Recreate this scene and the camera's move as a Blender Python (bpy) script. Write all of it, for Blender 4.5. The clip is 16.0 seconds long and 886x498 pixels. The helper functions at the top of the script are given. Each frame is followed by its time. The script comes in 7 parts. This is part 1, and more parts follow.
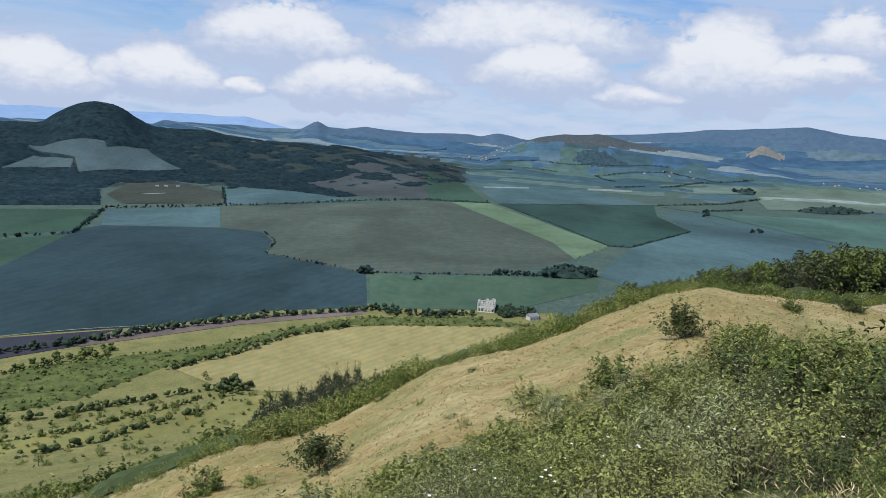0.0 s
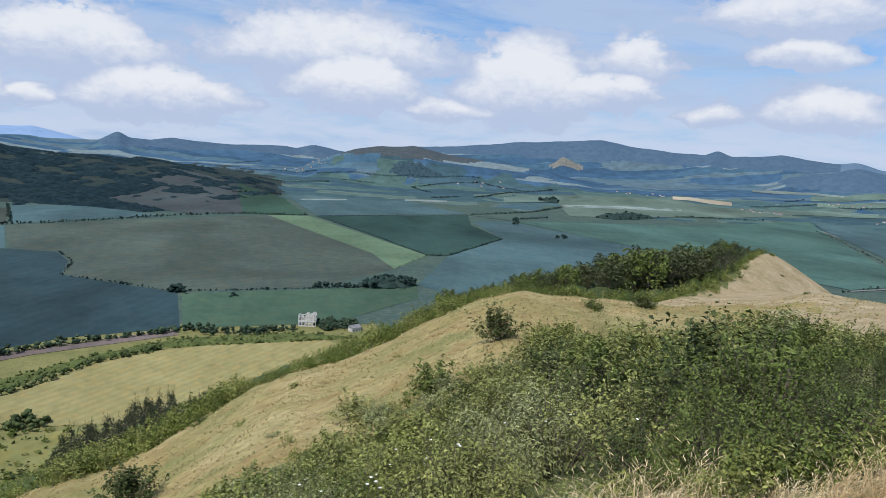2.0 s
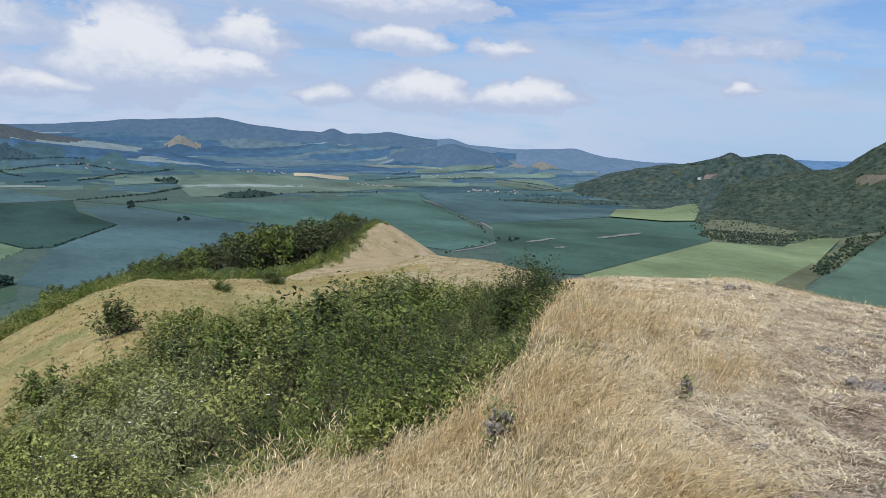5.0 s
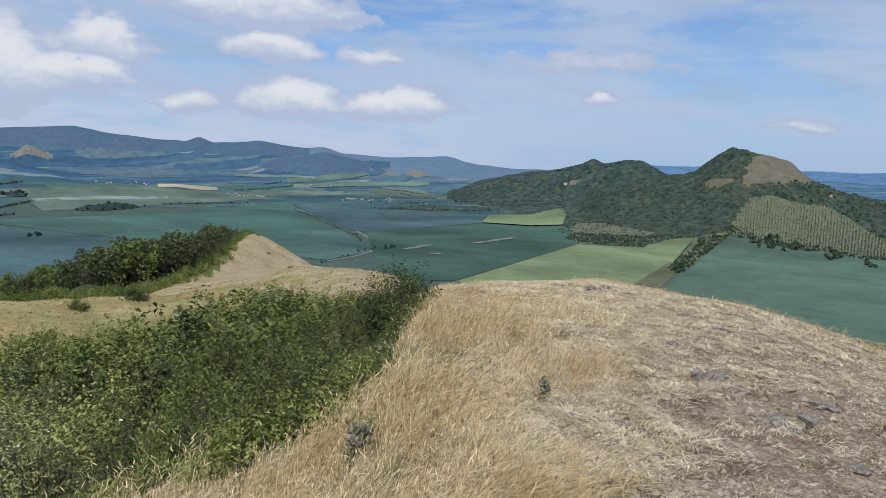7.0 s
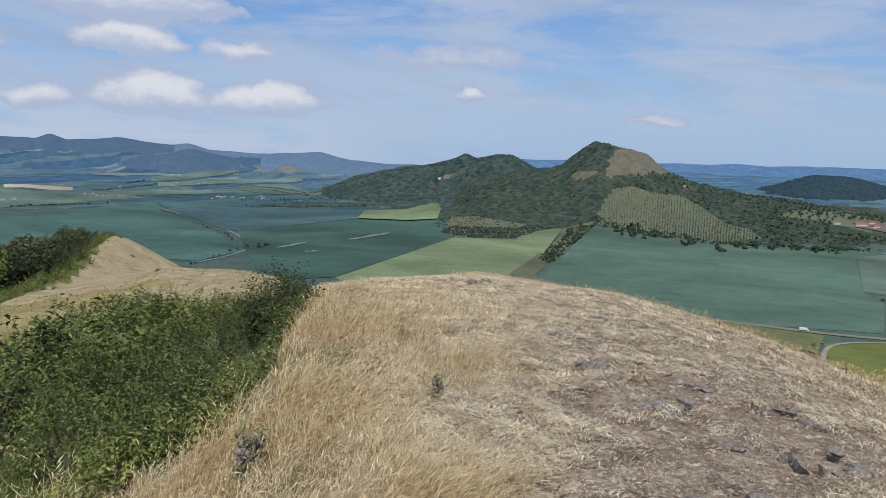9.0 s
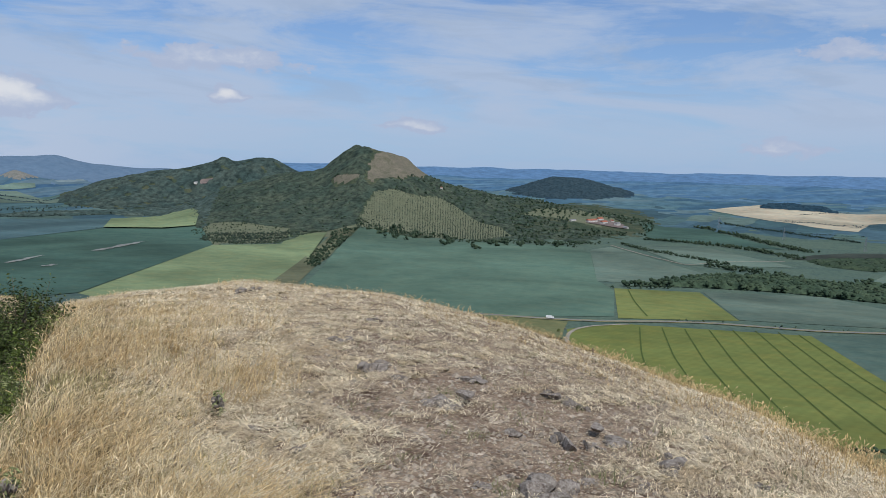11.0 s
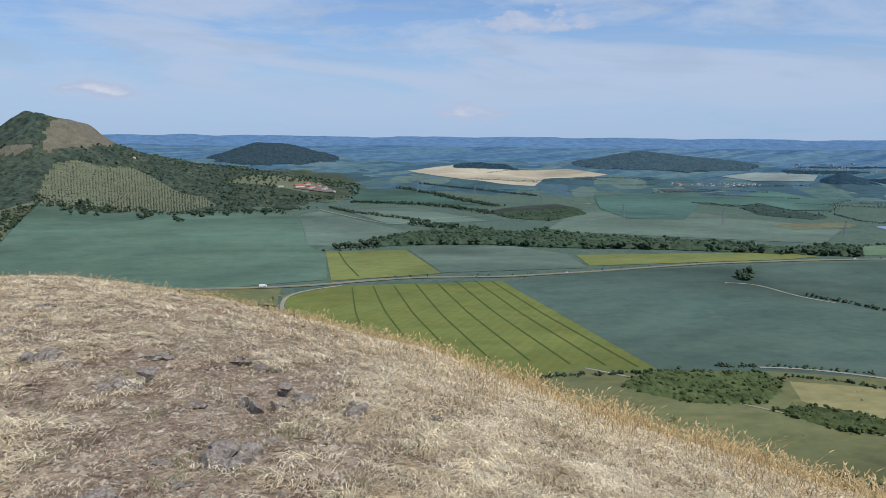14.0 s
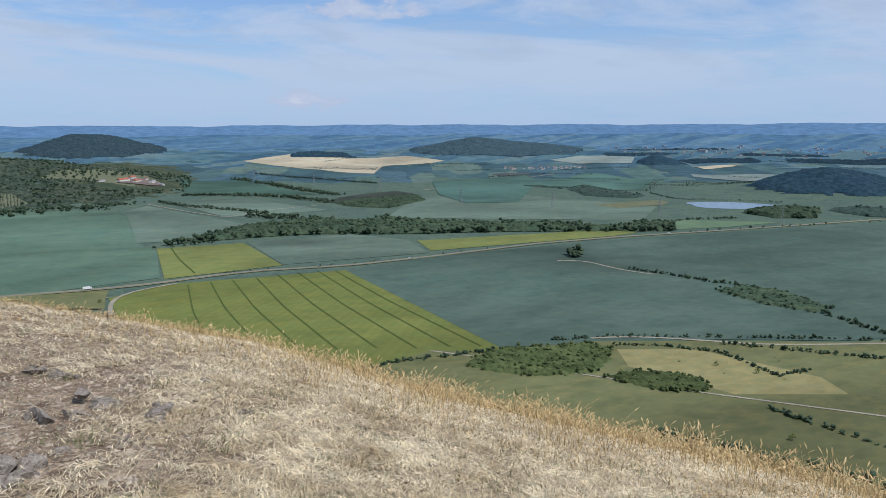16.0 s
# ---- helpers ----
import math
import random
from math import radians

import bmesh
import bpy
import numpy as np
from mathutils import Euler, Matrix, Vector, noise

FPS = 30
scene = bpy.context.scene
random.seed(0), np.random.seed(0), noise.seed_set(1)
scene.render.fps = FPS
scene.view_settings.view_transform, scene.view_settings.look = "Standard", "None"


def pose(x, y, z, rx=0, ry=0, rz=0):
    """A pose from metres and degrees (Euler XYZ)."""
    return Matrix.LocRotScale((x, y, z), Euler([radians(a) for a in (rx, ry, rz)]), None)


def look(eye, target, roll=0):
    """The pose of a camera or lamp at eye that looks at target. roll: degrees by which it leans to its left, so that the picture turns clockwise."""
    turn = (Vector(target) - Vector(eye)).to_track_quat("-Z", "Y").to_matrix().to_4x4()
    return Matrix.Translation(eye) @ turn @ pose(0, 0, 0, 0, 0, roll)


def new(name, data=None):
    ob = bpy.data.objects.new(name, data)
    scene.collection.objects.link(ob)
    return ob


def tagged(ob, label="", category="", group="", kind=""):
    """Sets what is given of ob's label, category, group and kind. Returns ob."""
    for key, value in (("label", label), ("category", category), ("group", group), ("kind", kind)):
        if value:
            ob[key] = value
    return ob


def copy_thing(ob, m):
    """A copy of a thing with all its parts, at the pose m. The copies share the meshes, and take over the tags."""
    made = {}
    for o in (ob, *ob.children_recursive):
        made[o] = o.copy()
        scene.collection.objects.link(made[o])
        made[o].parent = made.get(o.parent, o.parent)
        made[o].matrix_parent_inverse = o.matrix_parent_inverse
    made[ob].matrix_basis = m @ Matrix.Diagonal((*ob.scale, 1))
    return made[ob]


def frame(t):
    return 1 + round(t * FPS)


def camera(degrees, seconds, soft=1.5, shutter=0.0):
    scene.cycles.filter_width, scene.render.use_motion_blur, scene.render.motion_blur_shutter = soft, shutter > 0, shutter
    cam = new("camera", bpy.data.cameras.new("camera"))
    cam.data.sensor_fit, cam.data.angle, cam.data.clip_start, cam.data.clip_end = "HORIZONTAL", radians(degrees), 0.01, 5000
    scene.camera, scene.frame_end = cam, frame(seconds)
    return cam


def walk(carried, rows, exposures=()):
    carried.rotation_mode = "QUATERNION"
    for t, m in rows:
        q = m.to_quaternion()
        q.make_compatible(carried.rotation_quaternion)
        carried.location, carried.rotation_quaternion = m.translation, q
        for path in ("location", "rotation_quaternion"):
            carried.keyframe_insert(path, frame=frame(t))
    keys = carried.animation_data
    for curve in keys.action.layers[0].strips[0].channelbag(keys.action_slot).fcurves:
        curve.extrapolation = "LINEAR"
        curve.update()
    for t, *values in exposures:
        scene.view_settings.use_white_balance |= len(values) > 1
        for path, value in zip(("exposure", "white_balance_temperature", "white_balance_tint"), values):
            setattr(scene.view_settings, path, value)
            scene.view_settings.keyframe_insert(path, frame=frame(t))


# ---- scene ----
# The eye stands 1.6 m above a summit, 200 m over the plain (z = 0).
cam = camera(61.07, 16.0, soft=0.5)
walk(cam, [
    (0.0, pose(-0.000, 0.000, 200.000, 80.86, -2.85, 0.39)),
    (0.5, pose(0.001, -0.016, 200.007, 81.26, -2.99, -3.40)),
    (1.0, pose(0.001, -0.037, 200.011, 81.73, -3.17, -5.86)),
    (1.5, pose(0.004, -0.064, 200.000, 82.09, -3.14, -8.34)),
    (2.0, pose(0.007, -0.089, 199.995, 82.44, -3.01, -13.44)),
    (2.5, pose(0.014, -0.104, 200.003, 82.72, -2.67, -19.45)),
    (3.0, pose(0.023, -0.105, 200.003, 82.50, -2.66, -24.49)),
    (3.5, pose(0.042, -0.102, 200.006, 82.59, -2.91, -28.26)),
    (4.0, pose(0.056, -0.089, 200.000, 82.67, -3.03, -32.12)),
    (4.5, pose(0.075, -0.081, 199.993, 82.61, -2.95, -36.23)),
    (5.0, pose(0.104, -0.095, 199.988, 82.14, -2.54, -41.68)),
    (7.5, pose(0.271, -0.139, 199.987, 83.29, -2.08, -52.61)),
    (8.0, pose(0.276, -0.102, 199.996, 83.13, -1.91, -54.61)),
    (10.5, pose(0.266, 0.077, 200.007, 83.66, -1.49, -74.00)),
    (11.0, pose(0.265, 0.101, 200.009, 83.85, -1.51, -78.69)),
    (11.5, pose(0.267, 0.110, 200.003, 83.75, -1.34, -82.33)),
    (12.0, pose(0.266, 0.085, 200.006, 82.89, -1.03, -86.45)),
    (12.5, pose(0.256, 0.028, 200.006, 82.70, -0.85, -89.60)),
    (13.0, pose(0.241, -0.031, 200.007, 82.19, -0.74, -93.10)),
    (13.5, pose(0.220, -0.074, 200.000, 81.88, -0.56, -96.97)),
    (14.0, pose(0.208, -0.131, 199.998, 81.61, -0.47, -100.81)),
    (14.5, pose(0.188, -0.180, 199.997, 81.14, -0.38, -103.46)),
    (15.0, pose(0.165, -0.245, 199.992, 80.78, -0.05, -106.52)),
    (15.5, pose(0.139, -0.303, 199.986, 80.94, 0.07, -109.18)),
    (16.0, pose(0.117, -0.364, 199.983, 80.72, 0.21, -113.04)),
], [(0.0, 0.12), (2.5, 0.10), (5.0, 0.06), (8.0, -0.08), (12.0, -0.12), (14.0, 0.0), (16.0, 0.06)])

# ---- light ----
SUN_AZ, SUN_EL = 236.0, 56.0


def bearing(az, r):
    """Plan place at a bearing (degrees clockwise from +y) and distance from the summit."""
    return r * np.sin(np.radians(az)), r * np.cos(np.radians(az))


sx, sy = bearing(SUN_AZ, math.cos(radians(SUN_EL)))
sun = new("sun", bpy.data.lights.new("sun", "SUN"))
sun.data.energy, sun.data.angle, sun.data.color = 3.6, radians(0.6), (1.0, 0.96, 0.92)
sun.matrix_world = look((sx * 100, sy * 100, 100 * math.sin(radians(SUN_EL)) + 200), (0, 0, 200))


class Nodes:
    """A small helper to wire shader nodes."""

    def __init__(self, tree):
        self.tree = tree
        tree.nodes.clear()

    def add(self, kind, **ins):
        n = self.tree.nodes.new(kind)
        for key, value in ins.items():
            self.put(n, key, value)
        return n

    def put(self, n, key, value):
        socket = n.inputs[int(key[1:])] if key[0] == "i" and key[1:].isdigit() else n.inputs[key.replace("_", " ")]
        if isinstance(value, bpy.types.NodeSocket):
            self.tree.links.new(value, socket)
        else:
            socket.default_value = value

    def math(self, op, a, b=0.0, clamp=False):
        n = self.add("ShaderNodeMath", i0=a, i1=b)
        n.operation, n.use_clamp = op, clamp
        return n.outputs[0]

    def mix(self, fac, a, b, kind="MIX"):
        n = self.tree.nodes.new("ShaderNodeMix")
        n.data_type, n.blend_type = "RGBA", kind
        for i, v in ((0, fac), (6, a), (7, b)):
            if isinstance(v, bpy.types.NodeSocket):
                self.tree.links.new(v, n.inputs[i])
            else:
                n.inputs[i].default_value = v if i == 0 or len(v) == 4 else (*v, 1)
        return n.outputs[2]

    def ramp(self, value, lo, hi):
        n = self.add("ShaderNodeMapRange", i0=value, i1=lo, i2=hi, i3=0.0, i4=1.0)
        n.interpolation_type = "SMOOTHSTEP"
        return n.outputs[0]

    def noise(self, vec, scale, detail=4.0, rough=0.55, distort=0.0):
        return self.add("ShaderNodeTexNoise", Vector=vec, Scale=scale, Detail=detail, Roughness=rough, Distortion=distort).outputs[0]


def make_world():
    world = bpy.data.worlds.new("sky")
    scene.world = world
    world.use_nodes = True
    g = Nodes(world.node_tree)
    sky = g.add("ShaderNodeTexSky")
    sky.sky_type, sky.sun_disc = "NISHITA", False
    sky.sun_elevation, sky.sun_rotation = radians(SUN_EL), radians(SUN_AZ)
    sky.air_density, sky.dust_density, sky.ozone_density = 1.0, 0.6, 2.0
    way = g.add("ShaderNodeTexCoord").outputs["Generated"]
    xyz = g.add("ShaderNodeSeparateXYZ", i0=way)
    x, y, z = xyz.outputs
    az = g.math("MULTIPLY", g.math("ARCTAN2", x, y), 180 / math.pi)
    el = g.math("MULTIPLY", g.math("ARCSINE", z), 180 / math.pi)
    # bearings and heights, as a flat chart of the sky
    chart = g.add("ShaderNodeCombineXYZ", X=az, Y=g.math("MULTIPLY", el, 1.6)).outputs[0]
    # billows: rounded heads at several sizes
    swirl = g.add("ShaderNodeTexNoise", Vector=chart, Scale=0.55, Detail=4.0, Roughness=0.6)
    swirl = g.add("ShaderNodeVectorMath", i0=swirl.outputs[1], i1=(1.6, 1.6, 0.0))
    swirl.operation = "MULTIPLY"
    swirled = g.add("ShaderNodeVectorMath", i0=chart, i1=swirl.outputs[0]).outputs[0]
    heads = g.add("ShaderNodeTexVoronoi", Vector=swirled, Scale=0.52, Detail=2.5, Roughness=0.5, Lacunarity=2.3)
    heads.feature, heads.normalize = "F1", True
    heads = heads.outputs["Distance"]
    broad = g.noise(chart, 0.16, 5.0, 0.55, 0.4)
    fine = g.noise(swirled, 1.1, 6.0, 0.6)
    warp = g.add("ShaderNodeTexNoise", Vector=chart, Scale=0.28, Detail=3.0, Roughness=0.55)
    warp = g.add("ShaderNodeSeparateColor", i0=warp.outputs[1]).outputs
    az_w = g.math("ADD", az, g.math("MULTIPLY", g.math("SUBTRACT", warp[0], 0.5), 3.6))
    el_w = g.math("ADD", el, g.math("MULTIPLY", g.math("SUBTRACT", warp[1], 0.5), 1.5))
    # cumulus heaps on flat bases: bearing, height of the base, half width, height above it, weight
    heaps = tops = None
    for a, e, w, h, k in CLOUDS:
        u = g.math("DIVIDE", g.math("SUBTRACT", az_w, a), w)
        v = g.math("DIVIDE", g.math("SUBTRACT", el_w, e), h)
        f = g.math("SUBTRACT", g.math("SUBTRACT", 1.0, g.math("MULTIPLY", u, u)), g.math("MAXIMUM", v, g.math("MULTIPLY", v, -1.8)))
        f = g.math("ADD", f, k - 1.0)
        top = g.math("MULTIPLY", g.math("MINIMUM", g.math("MAXIMUM", f, 0.0), 0.5), g.math("ADD", v, 0.35))
        heaps = f if heaps is None else g.math("MAXIMUM", heaps, f)
        tops = top if tops is None else g.math("MAXIMUM", tops, top)
    lumps = g.math("ADD", g.math("MULTIPLY", g.math("SUBTRACT", 0.42, heads), 1.5), g.math("ADD", g.math("MULTIPLY", g.math("SUBTRACT", broad, 0.5), 0.9), g.math("MULTIPLY", g.math("SUBTRACT", fine, 0.5), 0.55)))
    dense = g.math("ADD", heaps, lumps)
    body = g.ramp(dense, 0.04, 0.32)
    lit = g.math("ADD", g.math("MULTIPLY", tops, 2.0), g.math("ADD", g.math("MULTIPLY", g.math("SUBTRACT", 0.40, heads), 0.7), g.math("MULTIPLY", g.math("SUBTRACT", fine, 0.5), 0.45)))
    shade = g.ramp(lit, 0.12, 0.85)
    cloud = g.mix(shade, (4.4, 5.2, 7.0), (7.7, 7.9, 8.4))
    # thin high veil, drawn out in streaks
    veil_chart = g.add("ShaderNodeCombineXYZ", X=g.math("MULTIPLY", az, 0.30), Y=g.math("ADD", g.math("MULTIPLY", el, 1.5), g.math("MULTIPLY", az, 0.06))).outputs[0]
    veil = g.ramp(g.noise(veil_chart, 0.19, 9.0, 0.62, 0.5), 0.31, 0.60)
    milk = g.math("ADD", 0.10, g.math("MULTIPLY", g.ramp(az, 35.0, 75.0), 0.12))
    veil = g.math("MULTIPLY", g.math("MAXIMUM", g.math("MULTIPLY", veil, 0.88), milk), g.ramp(el, 0.0, 4.5))
    # grey streaks in the veil
    streak = g.math("MULTIPLY", g.ramp(g.noise(g.add("ShaderNodeVectorMath", i0=veil_chart, i1=(7.0, 3.0, 0.0)).outputs[0], 0.42, 7.0, 0.6, 0.6), 0.46, 0.68), g.math("MULTIPLY", g.ramp(el, 2.0, 6.0), 0.45))
    # low banks of hazy cloud
    bank_chart = g.add("ShaderNodeCombineXYZ", X=g.math("MULTIPLY", az, 0.35), Y=g.math("MULTIPLY", el, 1.6)).outputs[0]
    bank = g.math("MULTIPLY", g.ramp(g.noise(bank_chart, 0.45, 6.0, 0.6, 0.4), 0.26, 0.58), g.math("MULTIPLY", g.ramp(el, 7.0, 3.4), g.math("SUBTRACT", 0.85, g.math("MULTIPLY", g.ramp(az, 45.0, 70.0), 0.45))))
    haze = g.math("MULTIPLY", g.ramp(el, 11.0, -1.0), 0.78)
    base = g.mix(1.0, sky.outputs[0], (0.58, 0.86, 1.22), "MULTIPLY")
    base = g.mix(haze, base, (3.8, 5.4, 8.1))
    base = g.mix(bank, base, g.mix(g.ramp(az, 40.0, 70.0), (5.4, 6.15, 7.7), (4.3, 5.35, 7.2)))
    base = g.mix(veil, base, g.mix(g.ramp(az, 30.0, 60.0), (4.2, 5.3, 7.3), (4.6, 5.6, 7.4)))
    base = g.mix(streak, base, (3.6, 4.6, 6.3))
    base = g.mix(g.math("MULTIPLY", body, 0.92), base, cloud)
    bg = g.add("ShaderNodeBackground", Color=base, Strength=0.1)
    out = g.add("ShaderNodeOutputWorld", Surface=bg.outputs[0])


VIEW_CLOUDS = (
    (-28.3, 1.7, 5.2, 3.3, 1.05), (-20.6, 2.3, 5.6, 2.8, 1.05), (-15.2, 2.1, 2.4, 1.1, 0.9), (-12.6, 5.4, 7.0, 3.4, 1.05), (-7.0, 2.4, 7.4, 2.7, 1.05), (5.0, 6.3, 12.0, 3.9, 0.95),
    (6.4, 3.9, 6.0, 3.0, 1.1), (13.5, 2.6, 4.5, 1.8, 0.8), (19.4, 4.2, 6.2, 4.4, 1.1), (25.0, 4.5, 5.4, 1.9, 1.0), (27.1, 6.6, 4.2, 2.8, 0.95), (37.3, 9.9, 8.7, 2.5, 0.9),
    (38.4, 7.3, 4.4, 1.5, 1.0), (33.0, 3.2, 3.4, 1.4, 0.75), (40.0, 3.5, 4.6, 2.5, 1.0), (45.7, 6.9, 3.4, 1.5, 0.75), (47.7, 3.5, 5.2, 1.8, 1.0),
    (62.8, 4.8, 1.7, 1.0, 0.8), (62.0, 7.2, 9.4, 2.6, 0.4), (76.6, 3.0, 4.2, 1.3, 0.5), (102.4, 1.8, 4.6, 1.7, 0.42), (107.9, 8.3, 7.3, 2.6, 0.35),
)
BACK_CLOUDS = (
    (-45, 5, 8, 2.5, 1.0), (170, 7, 14, 3, 1.0), (215, 8, 12, 3, 1.0), (260, 6, 14, 3, 1.0), (300, 7, 10, 3, 1.0),
)
CLOUDS = VIEW_CLOUDS + BACK_CLOUDS
make_world()

# ---- materials ----


def surface(name, colours, scale=0.3, fine=8.0, rough=0.9, bump=0.0, spread=0.25, island=0.0, wave=None, grain=0.28, broad=0.0, flow=(1, 1, 1), translucent=0.0, spec=0.05):
    """A rough natural surface: colours blended by noise at two scales, over real-world places."""
    m = bpy.data.materials.new(name)
    m.use_nodes = True
    g = Nodes(m.node_tree)
    geo = g.add("ShaderNodeNewGeometry")
    pos = g.add("ShaderNodeVectorMath", i0=geo.outputs["Position"], i1=flow)
    pos.operation = "MULTIPLY"
    pos = pos.outputs[0]
    big = g.noise(pos, scale, 5.0, 0.6, 0.4)
    col = (*colours[0], 1)
    for i, c in enumerate(colours[1:]):
        n = big if i == 0 else g.noise(pos, scale * (2.3 ** i) + 0.013 * i, 4.0, 0.6, 0.3)
        edge = 0.5 + 0.05 * i
        col = g.mix(g.ramp(n, edge - spread * 0.5, edge + spread * 0.5), col, c)
    small = g.noise(pos, fine, 3.0, 0.7)
    tone = g.add("ShaderNodeMapRange", i0=small, i1=0.25, i2=0.75, i3=1 - grain, i4=1 + grain).outputs[0]
    if broad:
        wide_noise = g.noise(pos, 0.0035, 3.0, 0.5, 0.8)
        tone = g.math("MULTIPLY", tone, g.add("ShaderNodeMapRange", i0=wide_noise, i1=0.3, i2=0.7, i3=1 - broad, i4=1 + broad).outputs[0])
    col = g.mix(1.0, col, g.add("ShaderNodeCombineColor", i0=tone, i1=tone, i2=tone).outputs[0], "MULTIPLY")
    if island:
        rnd = g.math("ADD", geo.outputs["Random Per Island"], g.add("ShaderNodeObjectInfo").outputs["Random"])
        rnd = g.math("FRACT", rnd)
        k = g.add("ShaderNodeMapRange", i0=rnd, i1=0.0, i2=1.0, i3=1 - island, i4=1 + island).outputs[0]
        col = g.mix(1.0, col, g.add("ShaderNodeCombineColor", i0=k, i1=k, i2=g.math("MULTIPLY", k, 0.95)).outputs[0], "MULTIPLY")
    if wave:
        # drilled rows: direction (degrees), spacing in metres, strength
        turned = g.add("ShaderNodeVectorRotate", Vector=geo.outputs["Position"], Angle=radians(wave[0]))
        turned.rotation_type = "Z_AXIS"
        w = g.add("ShaderNodeTexWave", Vector=turned.outputs[0], Scale=0.314 / wave[1], Distortion=1.2, Detail=2.0, Detail_Scale=0.4)
        col = g.mix(g.math("MULTIPLY", w.outputs[1], wave[2]), col, tuple(0.6 * c for c in colours[0]))
    bs = g.add("ShaderNodeBsdfPrincipled", Base_Color=col, Roughness=rough)
    bs.inputs["Specular IOR Level"].default_value = spec
    if bump:
        b = g.add("ShaderNodeBump", Strength=bump, Distance=0.6 / fine, Height=small)
        g.tree.links.new(b.outputs[0], bs.inputs["Normal"])
    shader = bs.outputs[0]
    if translucent:
        tr = g.add("ShaderNodeBsdfTranslucent", Color=col)
        mixed = g.add("ShaderNodeMixShader", i0=translucent, i1=shader, i2=tr.outputs[0])
        shader = mixed.outputs[0]
    g.add("ShaderNodeOutputMaterial", Surface=shader)
    return m


def patchwork(name, colours, cell, stretch=(1, 1, 1), turn=0.0):
    """Distant farmland: parcels of many crops, each with its own haze-tinted colour."""
    m = bpy.data.materials.new(name)
    m.use_nodes = True
    g = Nodes(m.node_tree)
    geo = g.add("ShaderNodeNewGeometry")
    turned = g.add("ShaderNodeVectorRotate", Vector=geo.outputs["Position"], Angle=turn)
    turned.rotation_type = "Z_AXIS"
    flat = g.add("ShaderNodeVectorMath", i0=turned.outputs[0], i1=(stretch[0], stretch[1], 0.0))
    flat.operation = "MULTIPLY"
    wob = g.add("ShaderNodeTexNoise", Vector=flat.outputs[0], Scale=0.004, Detail=3.0)
    off = g.add("ShaderNodeVectorMath", i0=wob.outputs[1], i1=(cell * 0.5,) * 3)
    off.operation = "MULTIPLY"
    place = g.add("ShaderNodeVectorMath", i0=flat.outputs[0], i1=off.outputs[0]).outputs[0]
    vor = g.add("ShaderNodeTexVoronoi", Vector=place, Scale=1.0 / cell, Randomness=0.85)
    vor.distance = "CHEBYCHEV"
    pick = g.add("ShaderNodeSeparateColor", i0=vor.outputs["Color"]).outputs[0]
    r = g.add("ShaderNodeValToRGB", Fac=pick)
    r.color_ramp.interpolation = "CONSTANT"
    while len(r.color_ramp.elements) < len(colours):
        r.color_ramp.elements.new(0.5)
    for i, c in enumerate(colours):
        r.color_ramp.elements[i].position = i / len(colours)
        r.color_ramp.elements[i].color = (*c, 1)
    small = g.noise(geo.outputs["Position"], 0.02, 5.0, 0.6)
    tone = g.add("ShaderNodeMapRange", i0=small, i1=0.3, i2=0.7, i3=0.75, i4=1.2).outputs[0]
    col = g.mix(1.0, r.outputs[0], g.add("ShaderNodeCombineColor", i0=tone, i1=tone, i2=tone).outputs[0], "MULTIPLY")
    bs = g.add("ShaderNodeBsdfPrincipled", Base_Color=col, Roughness=0.95)
    bs.inputs["Specular IOR Level"].default_value = 0.03
    g.add("ShaderNodeOutputMaterial", Surface=bs.outputs[0])
    return m


